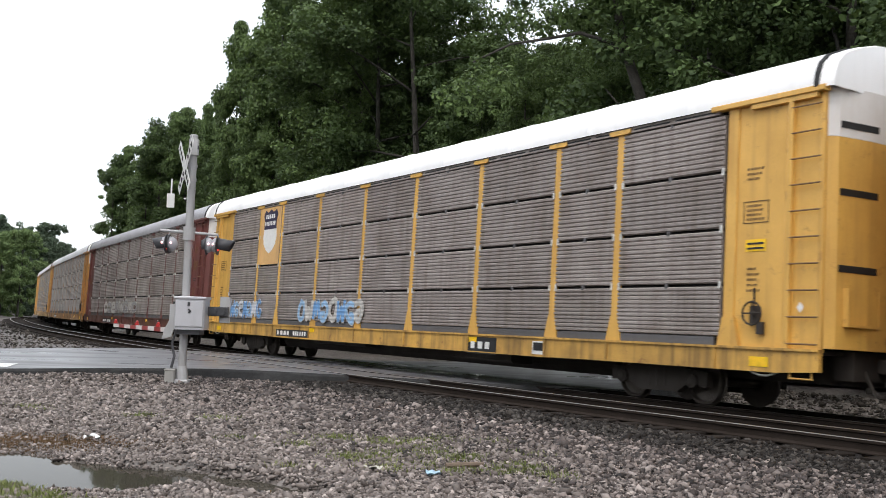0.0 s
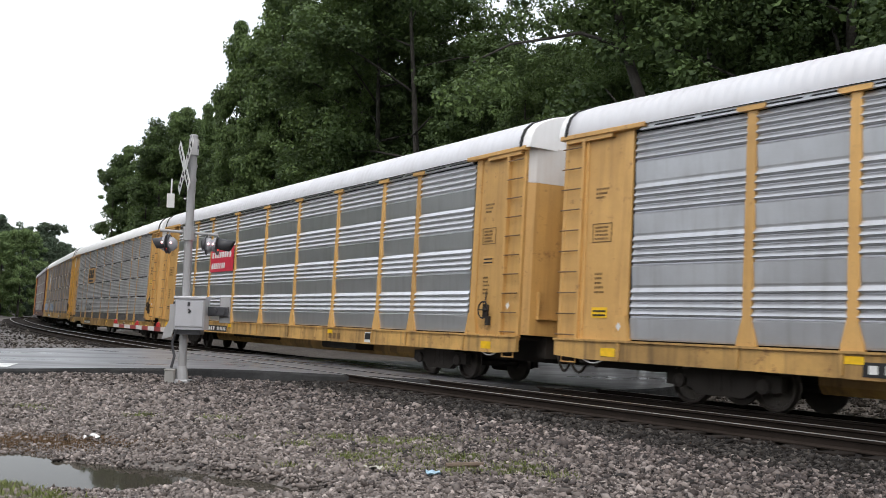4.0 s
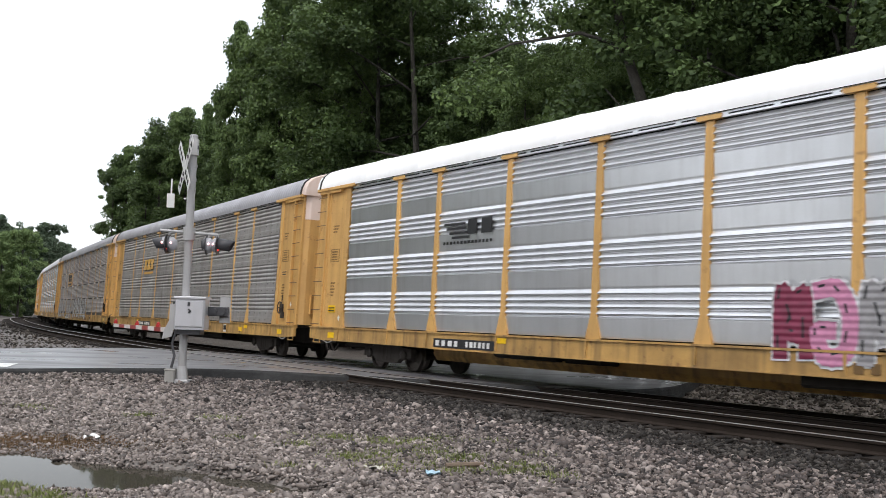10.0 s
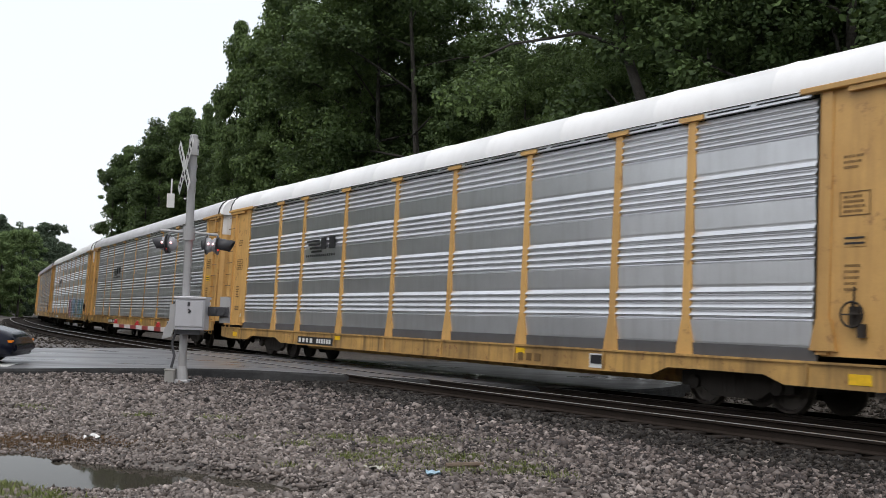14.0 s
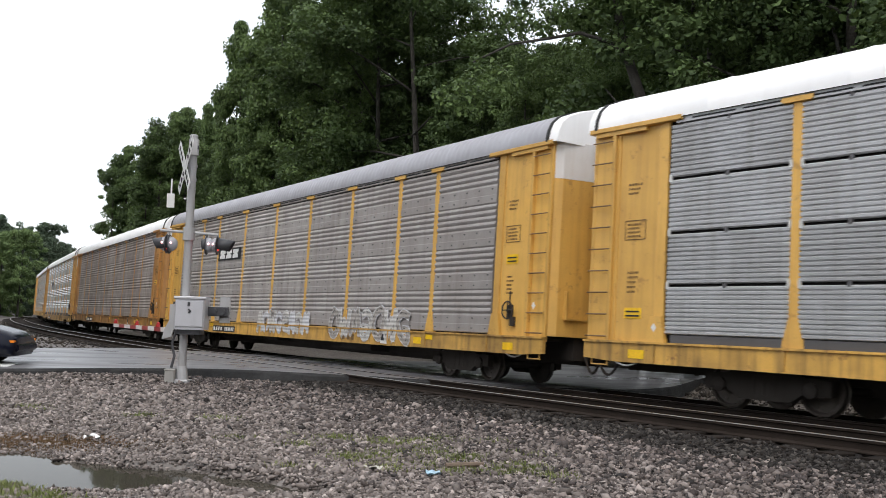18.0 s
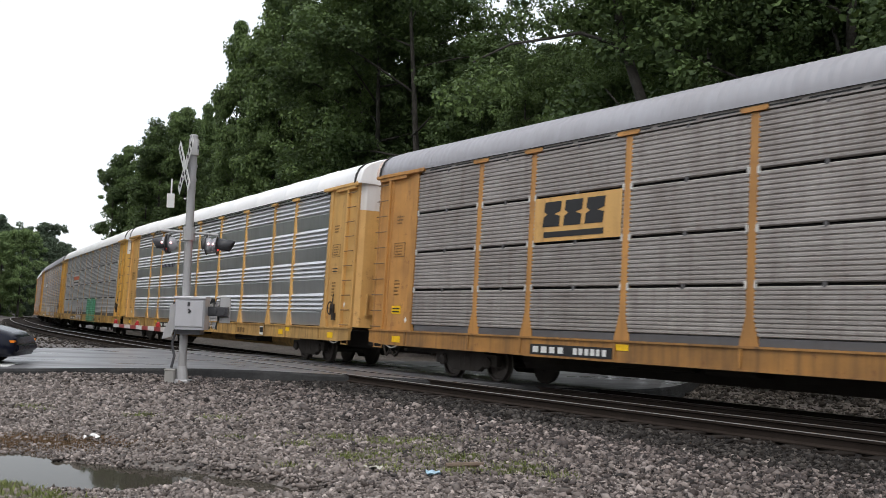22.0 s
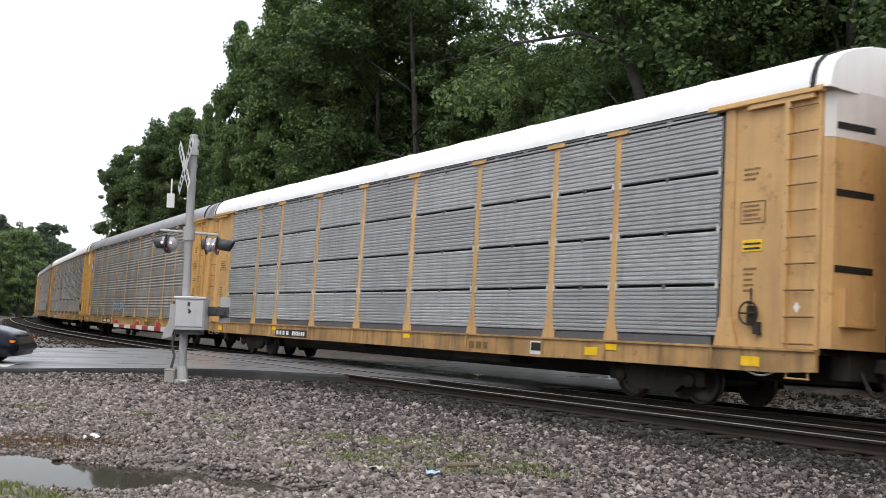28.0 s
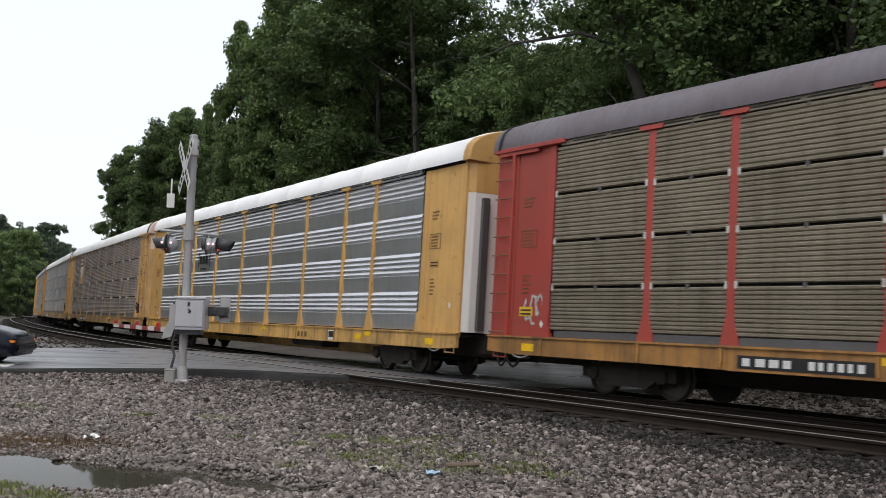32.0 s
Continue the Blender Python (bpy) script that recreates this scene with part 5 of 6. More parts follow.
        for q in range(8):
            a = -0.60 + q * 0.16
            if abs(a + 0.05) < 0.12:
                continue
            vv = [p0 + u * (a + da) + w * b + nrm * t for t in (0.009, 0.012) for da, b in ((0, -0.06), (0.09, -0.06), (0.09, 0.06), (0, 0.06))]
            gb.add(vv, [(0, 3, 2, 1), (4, 5, 6, 7), (0, 1, 5, 4), (1, 2, 6, 5), (2, 3, 7, 6), (3, 0, 4, 7)])
        part("sign_lettering", gb, M_BLACK, sign)
    p0 = c + Vector((-0.27, -0.10, -0.83))
    part("track_count_sign", Geo().box(p0.x - 0.07, p0.x + 0.09, p0.y - 0.015, p0.y + 0.015, p0.z - 0.10, p0.z + 0.20).box(p0.x + 0.0, p0.x + 0.03, p0.y - 0.01, p0.y + 0.01, p0.z + 0.2, p0.z + 0.52), M_SIGNWHITE, sig)
    part("sign_arm", Geo().rod((0, 0, 4.32), (-0.20, -0.04, 4.36), 0.025, 8).rod((0, 0, 3.95), (-0.14, -0.04, 3.90), 0.02, 8), M_GALV, sig)
    # lamp arms and lamps
    part("lamp_arm", Geo().rod((-0.62, 0, 3.22), (0.62, 0, 3.16), 0.03, 10).rod((-0.42, 0, 3.2), (-0.42, 0, 2.95), 0.022, 8).rod((0.42, 0, 3.18), (0.42, 0, 2.95), 0.022, 8).rod((0.62, 0, 3.16), (0.62, 0, 2.98), 0.022, 8), M_GALV, sig)
    for x, sgn, hood in ((-0.40, -1, True), (0.62, 1, True), (0.40, -1, False), (-0.47, 1, False)):
        lamp = part("flashing_lamp", Geo().lathe([(0.0, -sgn * 0.15), (0.09, -sgn * 0.145), (0.15, -sgn * 0.07), (0.165, 0.0)], "x", 18, (x, 0, 2.93)), M_LAMPBODY, sig, "pale grey round lamp housing", smooth=True)
        part("peep_lens", Geo().lathe([(0.0, 0.0), (0.026, 0.0), (0.02, -0.018), (0.0, -0.022)], "y", 12, (x - sgn * 0.06, -0.155, 2.95)), M_PEEP, lamp, "small lit side lens")
        part("backboard", Geo().lathe([(0.0, 0.0), (0.205, 0.0), (0.21, sgn * 0.012), (0.0, sgn * 0.015)], "x", 24, (x, 0, 2.93)), M_HOOD, lamp)
        part("lens", Geo().lathe([(0.0, sgn * 0.016), (0.12, sgn * 0.016), (0.10, sgn * 0.03), (0.0, sgn * 0.036)], "x", 18, (x, 0, 2.93)), M_LENS, lamp, "red lens")
        # visor: an open half tube that narrows outwards
        g = Geo()
        v, length = [], 0.36 if hood else 0.10
        for q in range(13):
            a = radians(-30 + 240 * q / 12)
            for r_, t_ in ((0.165, 0.0), (0.15, length)):
                dip = 0.10 * (t_ > 0)
                v.append((x + sgn * (0.015 + t_ * (0.75 + 0.25 * math.sin(a))), r_ * math.cos(a), 2.93 + r_ * math.sin(a) - dip * 0.4))
        f = [(2 * q, 2 * q + 1, 2 * q + 3, 2 * q + 2) for q in range(12)]
        g.add(v, f)
        me = g.mesh("visor", M_HOOD, True)
        ob = part("visor", me, None, lamp, "dark tunnel visor")
        md = ob.modifiers.new("thickness", "SOLIDIFY")
        md.thickness = 0.006
    part("bell", Geo().lathe([(0.0, 0.0), (0.09, 0.0), (0.10, 0.03), (0.06, 0.08), (0.0, 0.09)], "y", 14, (0.04, -0.11, 5.02)), M_HOOD, sig)
    part("bell_cover", Geo().box(-0.075, 0.125, -0.12, 0.0, 4.86, 5.2, 0, 0.02), M_GALV, sig, "grey bell housing")
    return sig


build_signal()

# ---------------------------------------------------------------- waiting car
M_NAVYPAINT, _n, _l, _b = mat("dark_navy_car_paint", 0.25, 0.0, 0.2)
_c = coords(_n, _l)
_l.new(ramp(_n, _l, noise_fac(_n, _l, _c, 3.0, 4), [(0.3, (0.003, 0.004, 0.010)), (0.7, (0.006, 0.008, 0.018))]), _b.inputs["Base Color"])
_b.inputs["Coat Weight"].default_value = 0.06
M_TYRE = plain("tyre_rubber", (0.02, 0.02, 0.02), 0.85)
M_ALLOY = plain("alloy_rim", (0.55, 0.55, 0.56), 0.3, 0.9)
M_AMBER = plain("amber_marker", (0.80, 0.22, 0.01), 0.25)
M_GLASS = plain("dark_car_glass", (0.012, 0.014, 0.016), 0.05)
CAR_AXLES = (1.35, -1.25)


def build_car():
    car = thing("car", Matrix.Identity(4), "dark navy low coupe waiting on the wet road", "car")
    # body sections along x: half width, and heights of sill, shoulder and deck
    prof = [(2.30, 0.70, 0.30, 0.46, 0.54), (2.24, 0.80, 0.20, 0.54, 0.64), (2.05, 0.86, 0.18, 0.62, 0.73), (1.6, 0.89, 0.18, 0.72, 0.84), (1.0, 0.90, 0.18, 0.78, 0.93), (0.5, 0.90, 0.18, 0.82, 0.98),
            (-0.6, 0.90, 0.18, 0.80, 0.94), (-1.4, 0.90, 0.20, 0.82, 0.95), (-2.0, 0.86, 0.24, 0.80, 0.92), (-2.3, 0.74, 0.32, 0.74, 0.84), (-2.36, 0.6, 0.40, 0.66, 0.74)]
    v = []
    for x, w, z0, z1, z2 in prof:
        ring = [(w * 0.80, z0), (w * 0.97, z0 + 0.08), (w, (z0 + z1) / 2), (w * 0.97, z1), (w * 0.80, z2 - 0.015), (w * 0.4, z2)]
        ring = ring + [(-y, z) for y, z in reversed(ring)]
        v += [(x, y, z) for y, z in ring]
    k = 12
    f = [(i * k + j, i * k + (j + 1) % k, (i + 1) * k + (j + 1) % k, (i + 1) * k + j) for i in range(len(prof) - 1) for j in range(k)]
    f += [tuple(range(k)), tuple(range((len(prof) - 1) * k, len(prof) * k))]
    part("body", Geo().add(v, f), M_NAVYPAINT, car, smooth=True)
    g = Geo()
    cab = [(0.75, 0.70, 0.90), (-0.05, 0.62, 1.24), (-0.75, 0.60, 1.27), (-1.75, 0.62, 0.95)]
    vv = []
    for x, w, z in cab:
        vv += [(x, w + (0.12 if z > 1 else 0.1), 0.88), (x, w, z), (x, -w, z), (x, -w - (0.12 if z > 1 else 0.1), 0.88)]
    g.add(vv, [(i * 4 + j, i * 4 + j + 1, (i + 1) * 4 + j + 1, (i + 1) * 4 + j) for i in range(3) for j in range(3)] + [(0, 1, 2, 3), (12, 13, 14, 15)])
    part("cabin_glass", g, M_GLASS, car, "dark tinted windows")
    part("roof_panel", Geo().box(-0.85, 0.0, -0.6, 0.6, 1.255, 1.285, 0, 0.01), M_NAVYPAINT, car)
    part("bumper", Geo().box(2.12, 2.34, -0.66, 0.66, 0.30, 0.46, 0, 0.04), M_NAVYPAINT, car)
    for s_ in (-1, 1):
        part("marker_light", Geo().box(2.12, 2.27, *sorted((s_ * 0.60, s_ * 0.80)), 0.50, 0.55, 0, 0.01), M_AMBER, car, "amber marker light")
        part("headlight_lid", Geo().box(1.75, 2.08, *sorted((s_ * 0.35, s_ * 0.68)), 0.66, 0.70, 0, 0.01), M_NAVYPAINT, car)
        part("mirror", Geo().box(0.45, 0.62, *sorted((s_ * 0.9, s_ * 1.05)), 0.92, 1.04, 0, 0.02), M_NAVYPAINT, car)
        part("wheel_arch", Geo().lathe([(0.0, s_ * 0.80), (0.37, s_ * 0.80), (0.37, s_ * 0.912), (0.0, s_ * 0.912)], "y", 22, (CAR_AXLES[0], 0, 0.34)), M_TYRE, car)
        part("wheel_arch", Geo().lathe([(0.0, s_ * 0.80), (0.37, s_ * 0.80), (0.37, s_ * 0.912), (0.0, s_ * 0.912)], "y", 22, (CAR_AXLES[1], 0, 0.34)), M_TYRE, car)
    wheels = []
    for x in CAR_AXLES:
        for s_ in (-1, 1):
            wh = part("wheel", Geo().lathe([(0.20, -0.10), (0.30, -0.11), (0.325, -0.08), (0.325, 0.08), (0.30, 0.11), (0.20, 0.10)], "y", 24), M_TYRE, car, "black tyre", at=(x, s_ * 0.83, 0.325))
            g = Geo().lathe([(0.0, s_ * 0.07), (0.06, s_ * 0.09), (0.06, s_ * 0.10), (0.0, s_ * 0.10)], "y", 12)
            for q in range(5):
                a = 2 * math.pi * q / 5
                g.rod((0.03 * math.cos(a), s_ * 0.085, 0.03 * math.sin(a)), (0.20 * math.cos(a), s_ * 0.085, 0.20 * math.sin(a)), 0.03, 6)
            g.lathe([(0.185, s_ * 0.06), (0.205, s_ * 0.06), (0.205, s_ * 0.105), (0.185, s_ * 0.105)], "y", 24)
            part("rim", g, M_ALLOY, wh, "silver five-spoke rim")
            wheels.append(wh)
    return car, wheels


coupe, coupe_wheels = build_car()

# ---------------------------------------------------------------- trees
def leaf_material(name, dark, light):
    m, n, l, b = mat(name, 0.55, 0.0, 0.2)
    ge = n.new("ShaderNodeNewGeometry")
    c = coords(n, l)
    clump = noise_fac(n, l, c, 0.55, 3)
    col = mix(n, l, ge.outputs["Random Per Island"], dark, light)
    col = mix(n, l, ramp(n, l, clump, [(0.35, 0.0), (0.7, 0.5)]), col, tuple(v * 1.5 for v in light))
    l.new(col, b.inputs["Base Color"])
    b.inputs["Subsurface Weight"].default_value = 0.0
    tr = n.new("ShaderNodeBsdfTranslucent")
    l.new(mix(n, l, 0.5, col, (0.14, 0.20, 0.03)), tr.inputs["Color"])
    mx = n.new("ShaderNodeMixShader")
    mx.inputs[0].default_value = 0.16
    l.new(b.outputs[0], mx.inputs[1])
    l.new(tr.outputs[0], mx.inputs[2])
    l.new(mx.outputs[0], n["Material Output"].inputs["Surface"])
    return m


M_LEAF = leaf_material("dark_green_leaves", (0.026, 0.043, 0.022), (0.094, 0.140, 0.050))
M_LEAF2 = leaf_material("mid_green_leaves", (0.030, 0.053, 0.024), (0.124, 0.180, 0.060))
# distance haze is mixed into the paler colours of these far leaves
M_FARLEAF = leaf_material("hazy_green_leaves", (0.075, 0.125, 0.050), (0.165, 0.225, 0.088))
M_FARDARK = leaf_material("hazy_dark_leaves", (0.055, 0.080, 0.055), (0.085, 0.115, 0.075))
M_BARK = earth("grey_bark", [(0.3, (0.03, 0.027, 0.022)), (0.6, (0.085, 0.077, 0.066)), (0.8, (0.15, 0.135, 0.115))], 3.0, 25, 0.9, 0.9, 0.04)


def leaf_mesh(name, centres, radii, per, size, rg, material):
    """Leaves scattered in clumps; each leaf is a folded diamond."""
    n = len(centres) * per
    ci = np.repeat(np.arange(len(centres)), per)
    d = rg.normal(size=(n, 3))
    d /= np.linalg.norm(d, axis=1)[:, None]
    rad = radii[ci] * rg.uniform(0.25, 1.0, n) ** 0.6
    p = centres[ci] + d * rad[:, None] * np.array([1.0, 1.0, 0.62])
    nrm = d * 0.6 + rg.normal(size=(n, 3)) * 0.6 + np.array([0, 0, 0.55])
    nrm /= np.linalg.norm(nrm, axis=1)[:, None]
    u = np.cross(nrm, rg.normal(size=(n, 3)))
    u /= np.linalg.norm(u, axis=1)[:, None] + 1e-9
    w = np.cross(nrm, u)
    sz = size * rg.uniform(0.6, 1.35, n)[:, None]
    fold = nrm * sz * 0.16
    v = np.stack([p - u * sz, p - w * sz * 0.62 - fold, p + u * sz, p + w * sz * 0.62 - fold], 1).reshape(-1, 3)
    i = np.arange(n) * 4
    f = np.stack([np.stack([i, i + 1, i + 2], 1), np.stack([i, i + 2, i + 3], 1)], 1).reshape(-1, 3)
    return numpy_mesh(name, v, f, material)


def make_tree(name, height, spread, clumps, per, size, seed, material, low=0.25, label="", trunk_r=0.26, puff=1.0):
    rg = np.random.default_rng(seed)
    r = random.Random(seed)
    g = Geo()
    lean = (r.uniform(-0.04, 0.04), r.uniform(-0.04, 0.04))
    pts = [Vector((lean[0] * height * t + 0.25 * math.sin(3 * t + seed), lean[1] * height * t + 0.25 * math.cos(2.3 * t + seed), height * t)) for t in np.linspace(0, 0.9, 8)]
    for i, (a, b) in enumerate(zip(pts, pts[1:])):
        g.rod(a, b, trunk_r * (1 - i / 8.5), 9, trunk_r * (1 - (i + 1) / 8.5), caps=False)
    ends = []
    for k in range(13):
        t = low + (0.86 - low) * k / 12
        base = Vector((lean[0] * height * t, lean[1] * height * t, height * t))
        a = k * 2.4 + r.uniform(-0.4, 0.4)
        reach = spread * (0.95 - 0.55 * abs(t - 0.55)) * r.uniform(0.7, 1.05)
        tip = base + Vector((math.cos(a) * reach, math.sin(a) * reach, reach * r.uniform(0.15, 0.6)))
        mid = base.lerp(tip, 0.5) + Vector((r.uniform(-.3, .3), r.uniform(-.3, .3), r.uniform(0.1, 0.5)))
        g.rod(base, mid, 0.10 * (1.2 - t), 6, 0.06 * (1.2 - t), caps=False)
        g.rod(mid, tip, 0.06 * (1.2 - t), 5, 0.02, caps=False)
        ends.append((mid, tip))
    tree = thing(name, Matrix.Identity(4), label, "tree", "roadside woods")
    part("trunk", g, M_BARK, tree, "grey-brown trunk and limbs", smooth=True)
    cs, rs = [], []
    for k in range(clumps):
        mid, tip = ends[k % len(ends)]
        q = mid.lerp(tip, r.uniform(0.1, 1.0))
        c = q + Vector((r.gauss(0, 1), r.gauss(0, 1), r.gauss(0, 0.9))) * spread * 0.17
        c.z = min(max(c.z, height * low * 0.8), height * 0.97)
        cs.append(c)
        rs.append(puff * spread * r.uniform(0.08, 0.18))
    for k in range(clumps // 6):
        a, t = r.uniform(0, 6.28), r.uniform(0.80, 1.0)
        rr = spread * 0.55 * (1.05 - t) * 4 * r.uniform(0, 1)
        cs.append(Vector((math.cos(a) * rr + lean[0] * height, math.sin(a) * rr + lean[1] * height, height * t)))
        rs.append(puff * spread * r.uniform(0.10, 0.18))
    part("crown", leaf_mesh("crown", np.array([tuple(c) for c in cs]), np.array(rs), per, size, rg, material), None, tree, "dense dark green foliage")
    return tree


# bearing in degrees, and the rise of the tree tops per metre of distance
WOOD_EDGE = [(-21.0, 0.04), (-19.8, 0.05), (-19.6, 0.120), (-18.3, 0.148), (-17.0, 0.172), (-15.9, 0.185), (-14.6, 0.195), (-13.8, 0.205), (-13.7, 0.255), (-12.4, 0.278), (-11.8, 0.288), (-11.3, 0.303), (-10.6, 0.33), (-8.2, 0.41), (-6.0, 0.6), (30.0, 0.9)]
THIN_PLACE = [(-2.0, 0.9), (1.4, 0.5), (2.0, 0.285), (5.0, 0.285), (5.6, 0.5), (9.0, 0.9)]
EDGE_TREES = [(-15.6, 104, 0.190, 1.5), (-14.7, 90, 0.197, 1.5), (-13.9, 98, 0.200, 1.2), (-18.55, 100, 0.150, 1.1), (-17.8, 106, 0.158, 1.2), (-17.0, 96, 0.170, 1.5), (-16.0, 92, 0.187, 1.7), (-15.0, 96, 0.186, 1.6), (-14.3, 100, 0.184, 1.3), (-12.5, 80, 0.268, 1.2), (-11.9, 76, 0.285, 1.7), (-10.9, 72, 0.310, 2.2), (-9.6, 68, 0.365, 2.6)]


def forest():
    """Two and more rows of broad-leaved trees behind the far side of the line, a far wood at the bend, and added unseen
    trees that dim the railcars.
    """
    rg = random.Random(21)
    label = "tall broad-leaved tree with dark green summer foliage"
    protos = [make_tree("tree", 21.0, 5.6, 270, 165, 0.105, 31 + i, M_LEAF if i % 2 else M_LEAF2, 0.16 + 0.06 * (i % 3), label) for i in range(4)]
    slim = [make_tree("tree", 21.0, 2.9, 150, 210, 0.13, 51 + i, M_LEAF if i % 2 else M_LEAF2, 0.16, label, 0.2, 2.1) for i in range(3)]
    far = [make_tree("tree", 16.0, 5.8, 230, 110, 0.20, 61 + i, (M_FARLEAF, M_FARLEAF, M_FARDARK)[i], 0.02, "leafy tree of the far wood and of the added unseen rows") for i in range(3)]
    shrubs = [make_tree("shrub", 4.6, 2.6, 60, 170, 0.075, 81 + i, M_LEAF2, 0.05, "dense green shrub at the wood's edge", 0.07) for i in range(2)]
    for ob in shrubs:
        tagged(ob, category="shrub")

    used = set()

    def put(protos_, s, off, k, sc=1.0, wide=1.0, spot=None):
        p = at_track(s, off)
        if spot:
            p.x, p.y = spot
        p.z = float(ground_height(np.array([s]), np.array([off]))[0]) + 0.05
        m = Matrix.Translation(p) @ Matrix.Rotation(rg.uniform(0, 6.28), 4, "Z")
        ob = protos_[k % len(protos_)]
        if ob.name in used:
            ob = copy_thing(ob, m)
        else:
            used.add(ob.name)
            ob.matrix_world = m
        ob.scale = (wide * sc * rg.uniform(0.94, 1.06), wide * sc * rg.uniform(0.94, 1.06), sc)
        return ob

    def lowest(x, y, reach, skyline):
        """How tall a tree may be beside the clearing at the bend, and in the thin place of the wood."""
        d = math.hypot(x, y)
        az, half = math.degrees(math.atan2(x, y)), math.degrees(reach / d)
        return (1.5 + d * min(float(np.interp(az + q * half, *zip(*skyline))) for q in (-0.9, -0.45, 0, 0.45))) / 21.5

    # the stepped edge of the wood: single trees, the last ones low and slender
    for az, d, rise, half in EDGE_TREES:
        for d in range(d, 160, 3):
            x, y = math.sin(radians(az)) * d, math.cos(radians(az)) * d
            s, off = (float(q[0]) for q in track_coords(np.array([x]), np.array([y])))
            reach = d * math.tan(radians(half))
            if off < -2.6 - reach:
                break
        sc = (1.5 + d * rise) / 20.6
        put(slim, s, off, rg.randrange(3), sc, reach / (3.2 * sc), (x, y))

    for row, (o0, ds) in enumerate(((-12.5, 5.6), (-17.5, 6.0), (-23.5, 6.4), (-30.0, 7.5))):
        s = -3.0 if row == 0 else -30.0 + row * 2.3
        while s < 118:
            tall = 1.12 if s < 54 else 0.99
            s1, o1, sc = s + rg.uniform(-1, 1), o0 + rg.uniform(-1.2, 1.2), rg.uniform(0.95, 1.07) * tall * (1.0 if row < 2 else 1.02)
            spot = at_track(s1, o1)
            wide, low = 1.05, min(lowest(spot.x, spot.y, 4.6 * sc, WOOD_EDGE), lowest(spot.x, spot.y, 4.6 * sc, THIN_PLACE))
            if low < sc:
                sc, wide = low, 0.8
            if sc > 0.3:
                put(protos, s1, o1, rg.randrange(4), sc, wide)
            s += ds * rg.uniform(0.8, 1.2)
    s = -30.0
    while s < 85:
        put(shrubs, s, -9.4 + rg.uniform(-0.5, 0.5), rg.randrange(2), rg.uniform(0.7, 1.15))
        s += rg.uniform(2.2, 3.6)
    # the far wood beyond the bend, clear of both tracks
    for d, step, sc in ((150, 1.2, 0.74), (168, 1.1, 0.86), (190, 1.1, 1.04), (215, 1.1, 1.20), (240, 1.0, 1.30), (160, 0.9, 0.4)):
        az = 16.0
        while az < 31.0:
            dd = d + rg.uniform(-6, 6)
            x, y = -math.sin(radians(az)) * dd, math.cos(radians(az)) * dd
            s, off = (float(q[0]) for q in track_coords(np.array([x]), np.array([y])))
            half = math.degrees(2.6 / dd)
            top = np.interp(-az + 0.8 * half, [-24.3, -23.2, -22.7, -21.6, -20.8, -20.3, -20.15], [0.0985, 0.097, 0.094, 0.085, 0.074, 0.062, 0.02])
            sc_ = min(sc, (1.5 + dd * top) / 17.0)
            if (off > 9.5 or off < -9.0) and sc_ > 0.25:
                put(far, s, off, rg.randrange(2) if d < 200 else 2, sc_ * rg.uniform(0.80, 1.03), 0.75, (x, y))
            az += step * rg.uniform(0.8, 1.2)

    # unseen trees added along the road beside the view, dimming railcars and reflections
    for x, y in ((-46, -14), (-50, -4), (-48, 4), (-55, 34), (-50, 42), (-54, 50), (-34, 46), (-38, 54), (-42, 62), (-46, 70), (-50, 78), (-54, 86), (-58, 95), (-47, 58), (-56, 64), (-50, 72), (-58, 80), (-62, 44), (-66, 58)):
        s, off = (float(q[0]) for q in track_coords(np.array([float(x)]), np.array([float(y)])))
        if off > 10:
            put(far, s, off, rg.randrange(2), rg.uniform(1.1, 1.35))
    # unseen trees added behind where the camera stands, darkening reflections in the railcars
    for d, n in ((38, 17), (50, 21)):
        for i in range(n):
            a = radians(-115 + 245 * i / (n - 1) + rg.uniform(-3, 3))
            x, y = -math.sin(a) * d * rg.uniform(0.95, 1.1), -math.cos(a) * d * rg.uniform(0.95, 1.1) - 4
            s, off = (float(q[0]) for q in track_coords(np.array([x]), np.array([y])))
            edge = float(np.interp(x, *zip(*NEAR_EDGE)))
            if off > 11 and y < edge - 6:
                put(far, s, off, rg.randrange(2), rg.uniform(0.75, 0.95))


forest()


